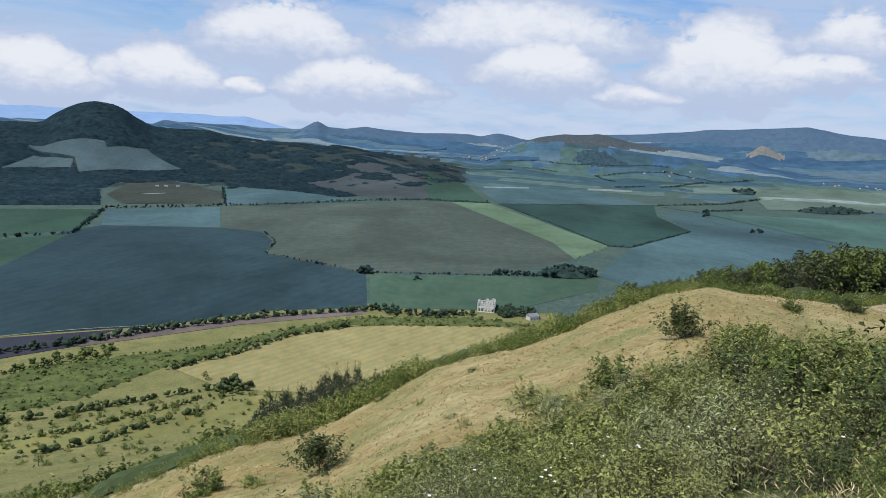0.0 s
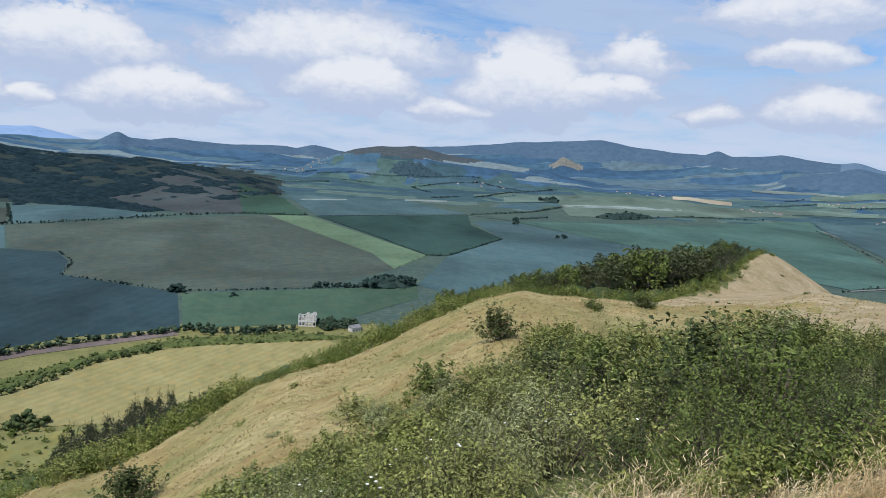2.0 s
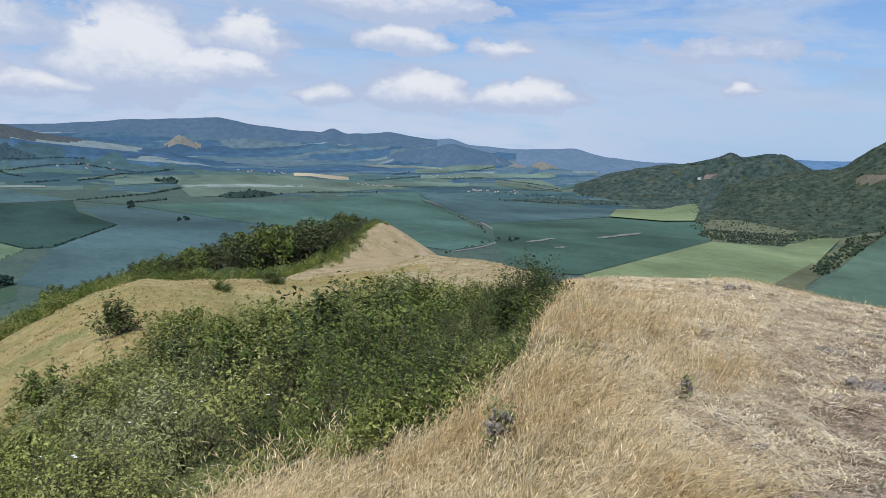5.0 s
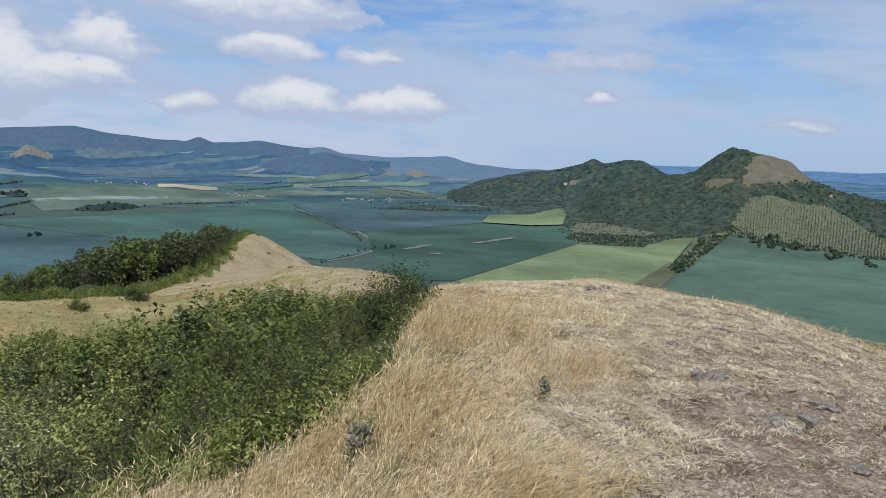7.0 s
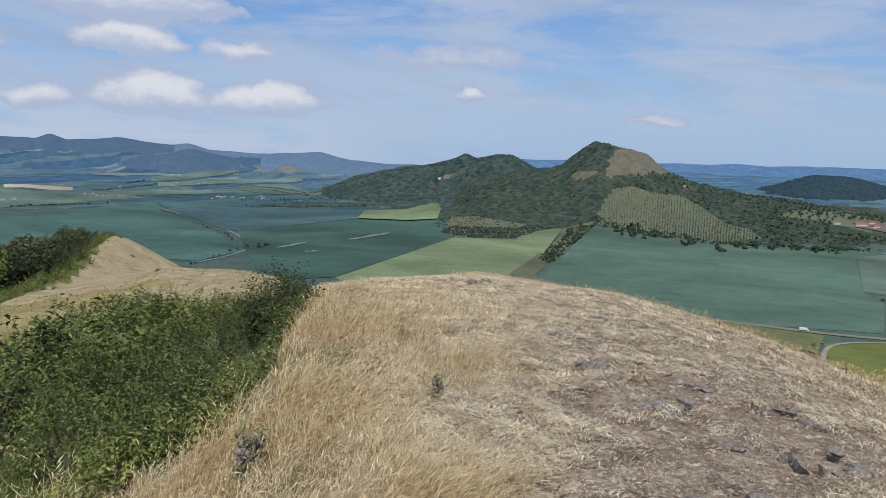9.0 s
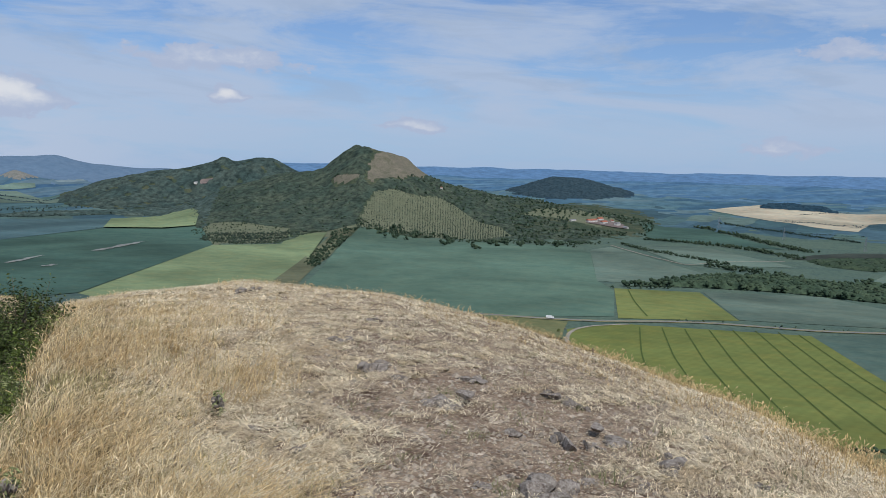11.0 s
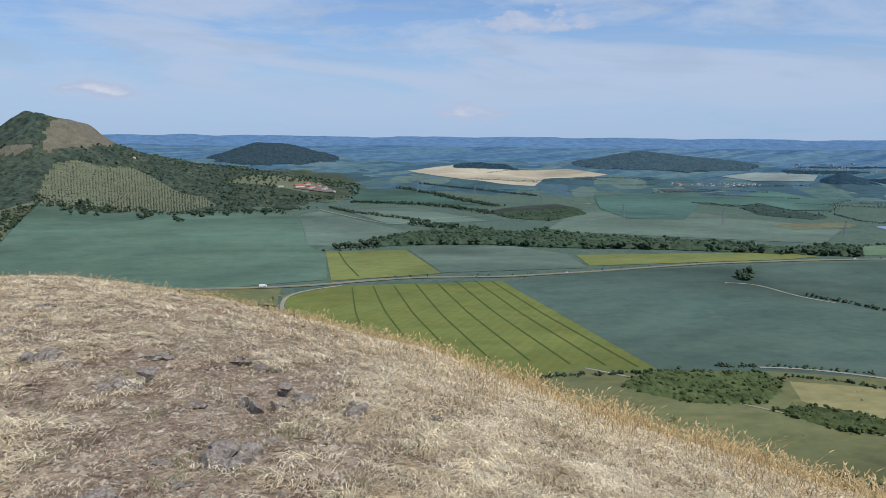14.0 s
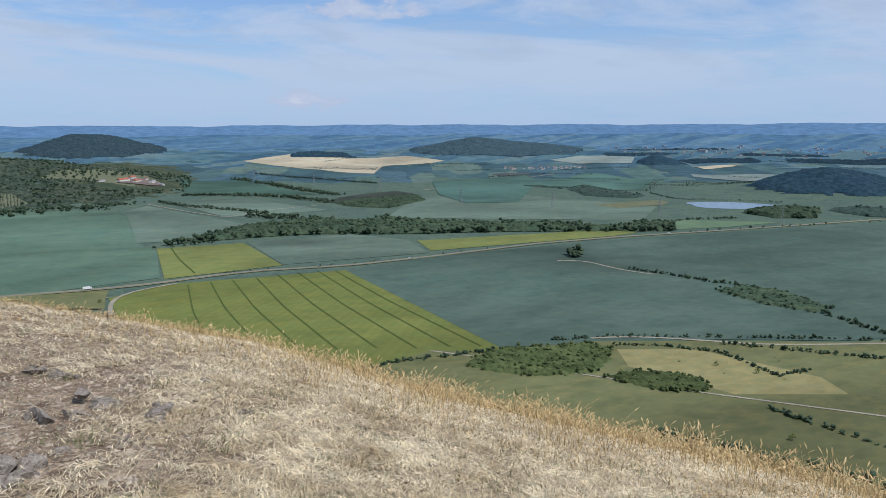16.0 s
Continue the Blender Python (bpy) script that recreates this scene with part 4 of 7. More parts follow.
def blobs(centres, radii, flat=0.85, rough=0.28, base=None):
    """Lumpy little masses of leaves: arrays of corners and faces."""
    bv, bf = base or (ICO_V, ICO_F)
    n, k = len(centres), len(bv)
    jit = 1 + rng.normal(0, rough, (n, k, 1))
    spin = rng.uniform(0, 2 * np.pi, n)
    c, s = np.cos(spin)[:, None], np.sin(spin)[:, None]
    x, y, z = bv[:, 0], bv[:, 1], bv[:, 2]
    shape = np.stack([c * x - s * y, s * x + c * y, np.broadcast_to(z, (n, k)) * flat], -1)
    v = centres[:, None, :] + shape * jit * np.asarray(radii)[:, None, None]
    f = bf[None] + (np.arange(n) * k)[:, None, None]
    return v.reshape(-1, 3), f.reshape(-1, 3)


def leaves(centres, normals, size, wide=0.5):
    """Small folded leaves, one diamond each."""
    n = len(centres)
    size = np.broadcast_to(size, (n,))[:, None]
    a = np.cross(normals, rng.normal(size=(n, 3)))
    a /= np.linalg.norm(a, axis=1, keepdims=True) + 1e-9
    b = np.cross(normals, a)
    fold = normals * size * 0.18
    v = np.stack([centres - a * size * 0.5, centres - b * size * wide * 0.5 + fold, centres + a * size * 0.5, centres + b * size * wide * 0.5 + fold], 1)
    f = np.array([[0, 1, 2], [0, 2, 3]])[None] + (np.arange(n) * 4)[:, None, None]
    return v.reshape(-1, 3), f.reshape(-1, 3)


def unit(v):
    return v / (np.linalg.norm(v, axis=-1, keepdims=True) + 1e-9)


def crown_leaves(count, clumps, width, height, leaf, spread=0.5, floor=0.05, wide=0.5):
    """Leaves gathered in clumps that fill an uneven dome."""
    th = rng.uniform(0, 2 * np.pi, clumps)
    u = rng.uniform(0.0, 1.0, clumps) ** 0.7
    rad = rng.uniform(0.45, 1.0, clumps) * np.sqrt(np.clip(1.05 - u * u, 0.05, 1))
    c = np.stack([np.cos(th) * rad * width, np.sin(th) * rad * width, floor * height + u * height * rng.uniform(0.8, 1.15, clumps)], -1)
    cr = rng.uniform(0.55, 1.15, clumps) * spread
    which = rng.integers(0, clumps, count)
    d = unit(rng.normal(size=(count, 3)) + np.array([0, 0, 0.25]))
    dist = rng.uniform(0.3, 1.1, (count, 1)) ** 0.6
    p = c[which] + d * dist * cr[which][:, None] * np.array([1, 1, 0.8])
    p[:, 2] = np.maximum(p[:, 2], 0.03)
    nrm = unit(d * 1.2 + np.array([0, 0, 0.6]) + rng.normal(0, 0.5, (count, 3)))
    return leaves(p, nrm, leaf * rng.uniform(0.65, 1.3, count), wide)


def rods(starts, ends, r0, r1, sides=4):
    """Tapered twigs from starts to ends."""
    starts, ends = np.asarray(starts, float), np.asarray(ends, float)
    n = len(starts)
    d = unit(ends - starts)
    a = unit(np.cross(d, [0.31, 0.77, 0.55]))
    b = np.cross(d, a)
    ang = np.arange(sides) * 2 * np.pi / sides
    ring = np.cos(ang)[None, :, None] * a[:, None] + np.sin(ang)[None, :, None] * b[:, None]
    r0, r1 = np.broadcast_to(r0, (n,))[:, None, None], np.broadcast_to(r1, (n,))[:, None, None]
    v = np.concatenate([starts[:, None] + ring * r0, ends[:, None] + ring * r1], 1).reshape(-1, 3)
    q = np.array([[i, (i + 1) % sides, sides + (i + 1) % sides, sides + i] for i in range(sides)])
    tri = np.concatenate([q[:, [0, 1, 2]], q[:, [0, 2, 3]]])
    f = tri[None] + (np.arange(n) * 2 * sides)[:, None, None]
    return v, f.reshape(-1, 3)


def join(*pieces):
    vs, fs, k = [], [], 0
    for v, f in pieces:
        vs.append(v)
        fs.append(f + k)
        k += len(v)
    return np.concatenate(vs), np.concatenate(fs)


def leaf_stuff(name, c, c2, isl=0.4, tr=0.2):
    return surface(name, [c, c2, tuple(0.7 * v for v in c)], 0.9, 6.0, 0.55, 0.0, 0.3, island=isl, translucent=tr, spec=0.2)


LEAF = {
    "hawthorn2": leaf_stuff("fresh_green_leaves", (0.150, 0.196, 0.043), (0.19, 0.235, 0.055)),
    "hawthorn": leaf_stuff("hawthorn_leaves", (0.115, 0.155, 0.036), (0.15, 0.19, 0.049)),
    "olive": leaf_stuff("olive_green_leaves", (0.25, 0.27, 0.085), (0.30, 0.312, 0.11)),
    "grey": leaf_stuff("grey_green_leaves", (0.296, 0.319, 0.15), (0.356, 0.379, 0.189)),
    "yellow": leaf_stuff("yellow_green_leaves", (0.25, 0.275, 0.076), (0.29, 0.318, 0.10)),
    "dark": leaf_stuff("dark_green_leaves", (0.068, 0.094, 0.029), (0.09, 0.118, 0.037)),
    "ridgewood": leaf_stuff("ridge_wood_leaves", (0.085, 0.105, 0.046), (0.115, 0.138, 0.06)),
    "conifer": leaf_stuff("conifer_needles", (0.06, 0.076, 0.042), (0.08, 0.096, 0.052)),
}
BARK = surface("bark", [(0.12, 0.095, 0.07), (0.18, 0.15, 0.12)], 3.0, 30.0, 0.9, 0.4)


def wood(name, c, c2, fine=0.5, grain=0.28, scale=0.03):
    return surface(name, [c, c2, tuple(0.62 * v for v in c)], scale, fine, 0.85, 0.0, 0.3, island=0.22, grain=grain)


# woods farther off are bluer copies, with haze put into the crown colours
WOODS = {
    "near": wood("woodland_crowns", (0.040, 0.066, 0.043), (0.060, 0.086, 0.053)),
    "mid": wood("hazed_distant_crowns", (0.036, 0.062, 0.055), (0.050, 0.076, 0.063)),
    # darker copy of the crowns, cloud shade over the northern plain painted in
    "shade": wood("cloud_shaded_crowns", (0.022, 0.042, 0.040), (0.032, 0.054, 0.048)),
    # volcanic hill's crowns, near black-blue: cloud shadow painted into the colour
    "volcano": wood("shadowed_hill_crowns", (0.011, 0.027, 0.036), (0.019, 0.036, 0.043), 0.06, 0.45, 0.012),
    "peak": wood("hillside_crowns", (0.047, 0.071, 0.056), (0.075, 0.094, 0.068), 0.06, 0.6, 0.013),
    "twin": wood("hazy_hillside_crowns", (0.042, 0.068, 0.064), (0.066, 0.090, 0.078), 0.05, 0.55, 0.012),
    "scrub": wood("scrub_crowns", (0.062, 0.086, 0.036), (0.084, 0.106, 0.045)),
    "far": wood("hazed_far_crowns", (0.036, 0.068, 0.09), (0.048, 0.08, 0.10)),
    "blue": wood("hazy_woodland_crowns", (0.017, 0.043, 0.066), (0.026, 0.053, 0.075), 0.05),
    "bright": wood("bright_scrub_crowns", (0.098, 0.126, 0.044), (0.13, 0.154, 0.054)),
}


def part(name, mesh, parent, label=""):
    ob = new(name, mesh)
    ob.parent = parent
    return tagged(ob, label) if label else ob


def shoots(count, limbs, per, width, height, leaf, wide=0.5, ragged=0.22):
    """Leafy shoots that spring from a few limbs and end on an uneven dome: twigs and leaves."""
    la = rng.uniform(0, 2 * np.pi, limbs)
    le = np.arcsin(rng.uniform(0.12, 1.0, limbs))
    reach = rng.uniform(0.72, 1.12, limbs)
    w = np.arange(count) % limbs
    a = la[w] + rng.normal(0, 0.33, count) / np.maximum(np.cos(le[w]), 0.35)
    e = np.clip(le[w] + rng.normal(0, 0.26, count), 0.02, 1.5)
    out = np.stack([np.cos(a) * np.cos(e) * width, np.sin(a) * np.cos(e) * width, np.sin(e) * height], -1)
    tip = out * (reach[w] * rng.normal(1.0, ragged * 0.5, count))[:, None]
    start = tip * rng.uniform(0.25, 0.5, (count, 1)) * np.array([1, 1, 0.85])
    tip[:, 2] += rng.uniform(0.0, 0.14, count) * height
    n = count * per
    k = np.repeat(np.arange(count), per)
    t = rng.uniform(0.03, 1.04, (n, 1)) ** 0.85
    bend = np.array([0, 0, 1.0]) * (t * (1 - t)) * 0.25 * height
    p = start[k] + (tip - start)[k] * t + bend + rng.normal(0, 0.055 + 0.035 * width, (n, 3)) * (1.15 - 0.6 * t)
    p[:, 2] = np.maximum(p[:, 2], 0.02)
    nrm = unit(unit(p - np.array([0, 0, 0.3 * height])) * 0.8 + np.array([0, 0, 0.55]) + rng.normal(0, 0.5, (n, 3)))
    twigs = rods(start, tip, 0.005, 0.0015, 3)
    return twigs, leaves(p, nrm, leaf * rng.uniform(0.6, 1.3, n), wide)


def shrub(kind, width, height, count, limbs, per, leaf, label, category="shrub", group="shrubs of the hollow", stems=9, wide=0.5, name="shrub", ragged=0.22):
    """A multi-stemmed shrub: woody stems and a crown of leafy shoots, at the world's origin."""
    root = tagged(new(name), label, category, group)
    ang = rng.uniform(0, 2 * np.pi, stems)
    foot = np.stack([np.cos(ang) * 0.03, np.sin(ang) * 0.03, np.full(stems, -0.15)], -1)
    mid = np.stack([np.cos(ang) * width * 0.3, np.sin(ang) * width * 0.3, np.full(stems, height * 0.45)], -1)
    tip = np.stack([np.cos(ang + 0.3) * width * 0.55, np.sin(ang + 0.3) * width * 0.55, height * rng.uniform(0.6, 0.85, stems)], -1)
    twigs, crown = shoots(count, limbs, per, width, height, leaf, wide, ragged)
    part("trunk", arrays_mesh("trunk", *join(rods(foot, mid, 0.010 * height + 0.004, 0.006 * height + 0.002), rods(mid, tip, 0.006 * height + 0.002, 0.002), twigs), [BARK]), root)
    part("foliage", arrays_mesh("foliage", *crown, [LEAF[kind]], smooth=True), root)
    return root


def tree(kind, width, height, count, clumps, leaf, label, category="tree", group="", bole=0.3, conic=False, spread=0.8, name="tree"):
    """A tree: tapered trunk, limbs, and a crown of leaf clumps."""
    root = tagged(new(name), label, category, group)
    k = 7
    ang = rng.uniform(0, 2 * np.pi, k)
    hs = height * rng.uniform(bole, 0.8, k)
    at = np.stack([np.zeros(k), np.zeros(k), hs], -1)
    end = at + np.stack([np.cos(ang) * width * 0.7, np.sin(ang) * width * 0.7, np.full(k, height * 0.14)], -1)
    part("trunk", arrays_mesh("trunk", *join(rods([(0, 0, -0.4)], [(0, 0, height * 0.85)], height * 0.03 + 0.02, 0.02, 7), rods(at, end, height * 0.010 + 0.01, 0.008)), [BARK]), root)
    v, f = crown_leaves(count, clumps, width, height * (1 - bole), leaf, spread)
    if conic:
        top = height * (1 - bole)
        v[:, :2] *= np.clip(1.3 - v[:, 2:3] / top, 0.22, 1)
    v = v + np.array([0, 0, height * bole])
    part("crown", arrays_mesh("crown", v, f, [LEAF[kind]], smooth=True), root)
    return root


def plant(proto, az, r, size=1.0, first=False, sink=0.06, tall=1.0):
    """Stand the plant (or a copy of it) on the ground."""
    x, y = bearing(az, r)
    m = Matrix.LocRotScale((x, y, float(ground_z(az, r)) - sink), Euler((rng.normal(0, 0.05), rng.normal(0, 0.05), rng.uniform(0, 6.28))), (size, size, size * tall))
    if first:
        proto.matrix_basis = m
        return proto
    made = copy_thing(proto, Matrix.Identity(4))
    made.matrix_basis = m
    return made


class Stand:
    """Gives the prototype first, then copies of it."""

    def __init__(self, protos):
        self.protos, self.used = protos, set()

    def put(self, i, *a, **k):
        i %= len(self.protos)
        fresh = i not in self.used
        self.used.add(i)
        return plant(self.protos[i], *a, first=fresh, **k)


def mass(name, label, category, material, places, sizes, lumps=5, squash=0.8, kind="stuff", trunk=True, base=None):
    """Many crowns in one mesh: a wood, a hedge, a thicket. Places are x, y; sizes are heights."""
    places, sizes = np.asarray(places, float), np.asarray(sizes, float)
    n = len(places)
    z = gz(places[:, 0], places[:, 1])
    w = np.repeat(np.arange(n), lumps)
    h = sizes[w]
    off = rng.normal(0, 0.23, (n * lumps, 2)) * h[:, None]
    up = rng.uniform(0.22, 0.80, n * lumps) * h
    off *= np.clip(1.25 - up / h, 0.3, 1)[:, None]
    c = np.stack([places[w, 0] + off[:, 0], places[w, 1] + off[:, 1], z[w] + up], -1)
    pieces = [blobs(c, h * rng.uniform(0.17, 0.33, n * lumps) * (5 / lumps) ** 0.33, squash, 0.26, base)]
    if trunk:
        s = np.stack([places[:, 0], places[:, 1], z - 0.3], -1)
        pieces.append(rods(s, s + np.stack([np.zeros(n), np.zeros(n), sizes * 0.5], -1), sizes * 0.03, sizes * 0.015, 3))
    me = arrays_mesh(name, *join(*pieces), [material], smooth=True)
    return tagged(new(name, me), label, category, kind=kind)


def strip(corners, gap, jitter, low=0.0):
    """Places along a line of (bearing, distance) corners."""
    out = []
    pts = np.array([bearing(a, r) for a, r in corners])
    for p, q in zip(pts[:-1], pts[1:]):
        n = max(1, int(np.hypot(*(q - p)) / gap))
        t = (np.arange(n) + rng.uniform(0, 1, n)) / n
        out.append(p + (q - p) * t[:, None] + rng.normal(0, jitter, (n, 2)))
    out = np.concatenate(out)
    return out[rng.uniform(0, 1, len(out)) >= low]


def patch(corners, count):
    """Random places inside a plan of (bearing, distance) corners."""
    poly = np.array([bearing(a, r) for a, r in corners])
    lo, hi = poly.min(0), poly.max(0)
    got = np.zeros((0, 2))
    while len(got) < count:
        p = rng.uniform(lo, hi, (count * 3, 2))
        got = np.concatenate([got, p[inside(poly, p[:, 0], p[:, 1])]])
    return got[:count]


def sector(a0, a1, r0, r1, count, keep=None):
    """Random places between two bearings and two distances, kept where keep(az, r, x, y) holds."""
    az = rng.uniform(a0, a1, count)
    r = np.sqrt(rng.uniform(r0 * r0, r1 * r1, count))
    x, y = bearing(az, r)
    if keep is not None:
        k = keep(az, r, x, y)
        x, y = x[k], y[k]
    return np.stack([x, y], -1)


def canopy(name, label, material, a0, a1, r0, r1, cell, h, keep, category="wood"):
    """A closed canopy of crowns over uneven ground, kept where keep(az, r, x, y) holds."""
    na, nr = max(3, int(radians(a1 - a0) * 0.5 * (r0 + r1) / cell)), max(3, int((r1 - r0) / cell))
    i, j = np.meshgrid(np.arange(na + 1), np.arange(nr + 1), indexing="ij")
    A = a0 + (a1 - a0) * (i + rng.uniform(-0.35, 0.35, i.shape)) / na
    R = r0 + (r1 - r0) * (j + rng.uniform(-0.35, 0.35, i.shape)) / nr
    X, Y = bearing(A, R)
    ok = keep(A.ravel(), R.ravel(), X.ravel(), Y.ravel()).reshape(A.shape)
    quad = ok[:-1, :-1] & ok[1:, :-1] & ok[1:, 1:] & ok[:-1, 1:]
    near = np.zeros(A.shape, int)
    for di in (0, 1):
        for dj in (0, 1):
            near[di:na + di, dj:nr + dj] += quad
    deep = near == 4
    deep[1:-1, 1:-1] &= (near[:-2, 1:-1] == 4) & (near[2:, 1:-1] == 4) & (near[1:-1, :-2] == 4) & (near[1:-1, 2:] == 4)
    rise = h * np.where(deep, 1.0, 0.62) * np.where(near == 4, rng.choice([0.5, 0.8, 1.0, 1.2], A.shape, p=[0.2, 0.3, 0.3, 0.2]), np.where(near > 1, 0.25, -0.05))
    Z = gz(X, Y) + rise
    qi, qj = np.nonzero(quad)
    at = lambda a, b: a * (nr + 1) + b
    faces = np.stack([at(qi, qj), at(qi, qj + 1), at(qi + 1, qj + 1), at(qi + 1, qj)], -1)
    used, faces = np.unique(faces, return_inverse=True)
    verts = np.stack([X, Y, Z], -1).reshape(-1, 3)[used]
    me = arrays_mesh(name, verts, faces.reshape(-1, 4)[:, ::-1], [material], smooth=True)
    return tagged(new(name, me), label, category, kind="stuff")


def wood_plan(label, corners, h, mat, cell=4.0, name="copse", crowns=0, lumps=4, category="wood"):
    """A wood over a plan of corners: closed canopy with single crowns standing out of it."""
    poly = np.array([bearing(a, r) for a, r in corners])
    canopy(name, label, WOODS[mat], min(a for a, _ in corners), max(a for a, _ in corners), min(r for _, r in corners), max(r for _, r in corners), cell, h * 0.72,
           lambda az, r, x, y: inside(poly, x + 0.8 * cell * ripple(x, y, cell * 9), y + 0.8 * cell * ripple(x, y, cell * 7, 1.0)), category)
    if crowns:
        p = patch(corners, crowns)
        mass(name, label, category, WOODS[mat], p, rng.uniform(0.75, 1.2, len(p)) * h, lumps)


# ---- woods, hedges and copses of the plain ----
def hedge(label, corners, h, gap=None, jitter=None, mat="mid", low=0.1, lumps=3):
    if corners[0][1] > 1900:
        h, gap, lumps = h * 0.62, (gap or h * 0.55) * 0.7, 2
    p = strip(corners, gap or h * 0.55, jitter or h * 0.3, low)
    far = corners[0][1] > 1500
    return mass("hedge", label, "hedge", WOODS[mat], p, rng.uniform(0.55, 1.25, len(p)) * h, lumps, trunk=not far, base=CHIP if far else None)


def copse(label, corners, count, h, mat="mid", name="copse", lumps=5, category="wood"):
    p = patch(corners, count)
    return mass(name, label, category, WOODS[mat], p, rng.uniform(0.6, 1.25, len(p)) * h, lumps)


hedge("dark hedge of trees between ploughed land and meadow", [(-34, 690), (-26, 702), (-20, 735), (-14, 765), (-8, 790), (-5, 806), (-3, 800)], 7, gap=2.6, jitter=3.0, mat="near")
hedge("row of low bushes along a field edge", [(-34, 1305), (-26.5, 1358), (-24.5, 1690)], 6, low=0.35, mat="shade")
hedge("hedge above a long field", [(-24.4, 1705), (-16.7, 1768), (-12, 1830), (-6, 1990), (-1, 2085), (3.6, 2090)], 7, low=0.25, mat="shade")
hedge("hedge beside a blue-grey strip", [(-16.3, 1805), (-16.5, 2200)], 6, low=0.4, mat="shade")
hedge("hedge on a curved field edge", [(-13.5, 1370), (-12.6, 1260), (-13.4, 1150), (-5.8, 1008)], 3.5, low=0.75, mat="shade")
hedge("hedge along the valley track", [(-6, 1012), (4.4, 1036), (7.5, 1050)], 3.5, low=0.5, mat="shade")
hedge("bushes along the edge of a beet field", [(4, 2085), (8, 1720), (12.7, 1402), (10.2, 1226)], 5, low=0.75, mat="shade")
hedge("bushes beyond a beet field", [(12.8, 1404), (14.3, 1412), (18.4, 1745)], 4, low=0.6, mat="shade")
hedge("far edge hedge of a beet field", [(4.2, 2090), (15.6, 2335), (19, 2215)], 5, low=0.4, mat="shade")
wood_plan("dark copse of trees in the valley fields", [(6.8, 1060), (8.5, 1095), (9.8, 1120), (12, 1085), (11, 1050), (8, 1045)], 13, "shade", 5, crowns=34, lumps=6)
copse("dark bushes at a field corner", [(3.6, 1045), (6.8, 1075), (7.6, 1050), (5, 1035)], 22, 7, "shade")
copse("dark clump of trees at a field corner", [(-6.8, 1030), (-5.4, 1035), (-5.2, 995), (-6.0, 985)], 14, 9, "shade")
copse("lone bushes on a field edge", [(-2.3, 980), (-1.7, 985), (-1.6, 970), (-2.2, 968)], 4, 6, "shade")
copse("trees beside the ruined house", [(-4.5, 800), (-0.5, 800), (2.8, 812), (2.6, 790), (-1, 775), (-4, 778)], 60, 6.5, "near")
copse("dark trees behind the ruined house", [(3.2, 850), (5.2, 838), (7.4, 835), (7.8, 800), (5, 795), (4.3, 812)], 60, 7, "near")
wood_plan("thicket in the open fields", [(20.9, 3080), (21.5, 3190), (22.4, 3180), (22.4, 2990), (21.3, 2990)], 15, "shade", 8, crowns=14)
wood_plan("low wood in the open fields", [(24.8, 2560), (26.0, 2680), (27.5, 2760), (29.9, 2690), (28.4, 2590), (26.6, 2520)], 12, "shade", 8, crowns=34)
copse("tall roadside tree clump", [(19.0, 2230), (19.5, 2235), (19.6, 2110), (19.1, 2100)], 7, 17, "shade")
copse("tree by a field track", [(22.2, 1860), (23.2, 1865), (23.2, 1835), (22.2, 1830)], 7, 9, "shade")
hedge("avenue of roadside trees", [(40.2, 2650), (41.5, 2450), (43.0, 2130), (44.8, 1880), (45.4, 1740)], 9, gap=16, jitter=2.5, low=0.15, mat="mid")
hedge("roadside trees at a bend", [(42.2, 1380), (43.6, 1460), (45.2, 1560), (46.3, 1640)], 6, gap=18, jitter=3, low=0.3, mat="mid")
copse("dark bushes at the road's bend", [(46.8, 1660), (47.6, 1690), (48, 1625), (47.2, 1600)], 12, 7, "mid")
hedge("hedge between pale fields", [(53.6, 2380), (55.2, 2420), (57.8, 2700), (59.6, 2950)], 6, low=0.2, mat="mid")
hedge("dark plantation edge by the field", [(45.8, 2830), (50, 2800), (54.8, 2870)], 9, gap=7, jitter=8, mat="shade")
hedge("wooded strip on the plain", [(46, 3020), (52, 3080), (58, 3150), (60.2, 3100)], 10, gap=6, jitter=30, mat="mid")
copse("gully with bushes between two fields", [(68.2, 1495), (69.5, 1480), (70.6, 1780), (71.9, 2110), (72.4, 2175), (70.5, 2180), (70.0, 1900), (69.0, 1730)], 300, 7, "near", lumps=5)
for a, r, k in ((74.2, 2070, 8), (75.2, 2120, 12), (76.6, 2090, 10), (78.7, 1890, 6), (79.4, 1990, 9), (81.3, 1900, 7), (82.6, 1950, 8), (83.6, 1990, 8), (84.7, 1980, 7), (86.2, 2005, 8), (87.4, 2010, 9), (88.6, 2020, 7)):
    copse("trees reaching from the hill's foot into the field", [(a - 0.35, r - 45), (a - 0.3, r + 90), (a + 0.45, r + 90), (a + 0.3, r - 45)], k, 13, "near")
hedge("dark wooded edge at the hill's foot", [(61.9, 1960), (63.5, 1905), (66.2, 1912), (68, 2120), (70.1, 2160)], 9, gap=6, jitter=5, mat="near")
hedge("wooded hem at the hill's foot", [(72.4, 2270), (74, 2140), (78, 2130), (80.5, 2030), (88, 2060), (91, 2130)], 14, gap=4, jitter=14, mat="near")
wood_plan("long belt of woodland across the fields", [(92.2, 1350), (95, 1375), (99, 1400), (104, 1418), (106.8, 1402), (112, 1400), (118, 1428), (125, 1452), (130.2, 1490), (130.3, 1590), (127.6, 1580), (126, 1500), (122.3, 1545), (112.8, 1560), (108.5, 1640), (106.8, 1565), (103.8, 1620), (99, 1580), (94.7, 1405)], 12, "near", 5, name="woodland_belt", crowns=1000, lumps=4)
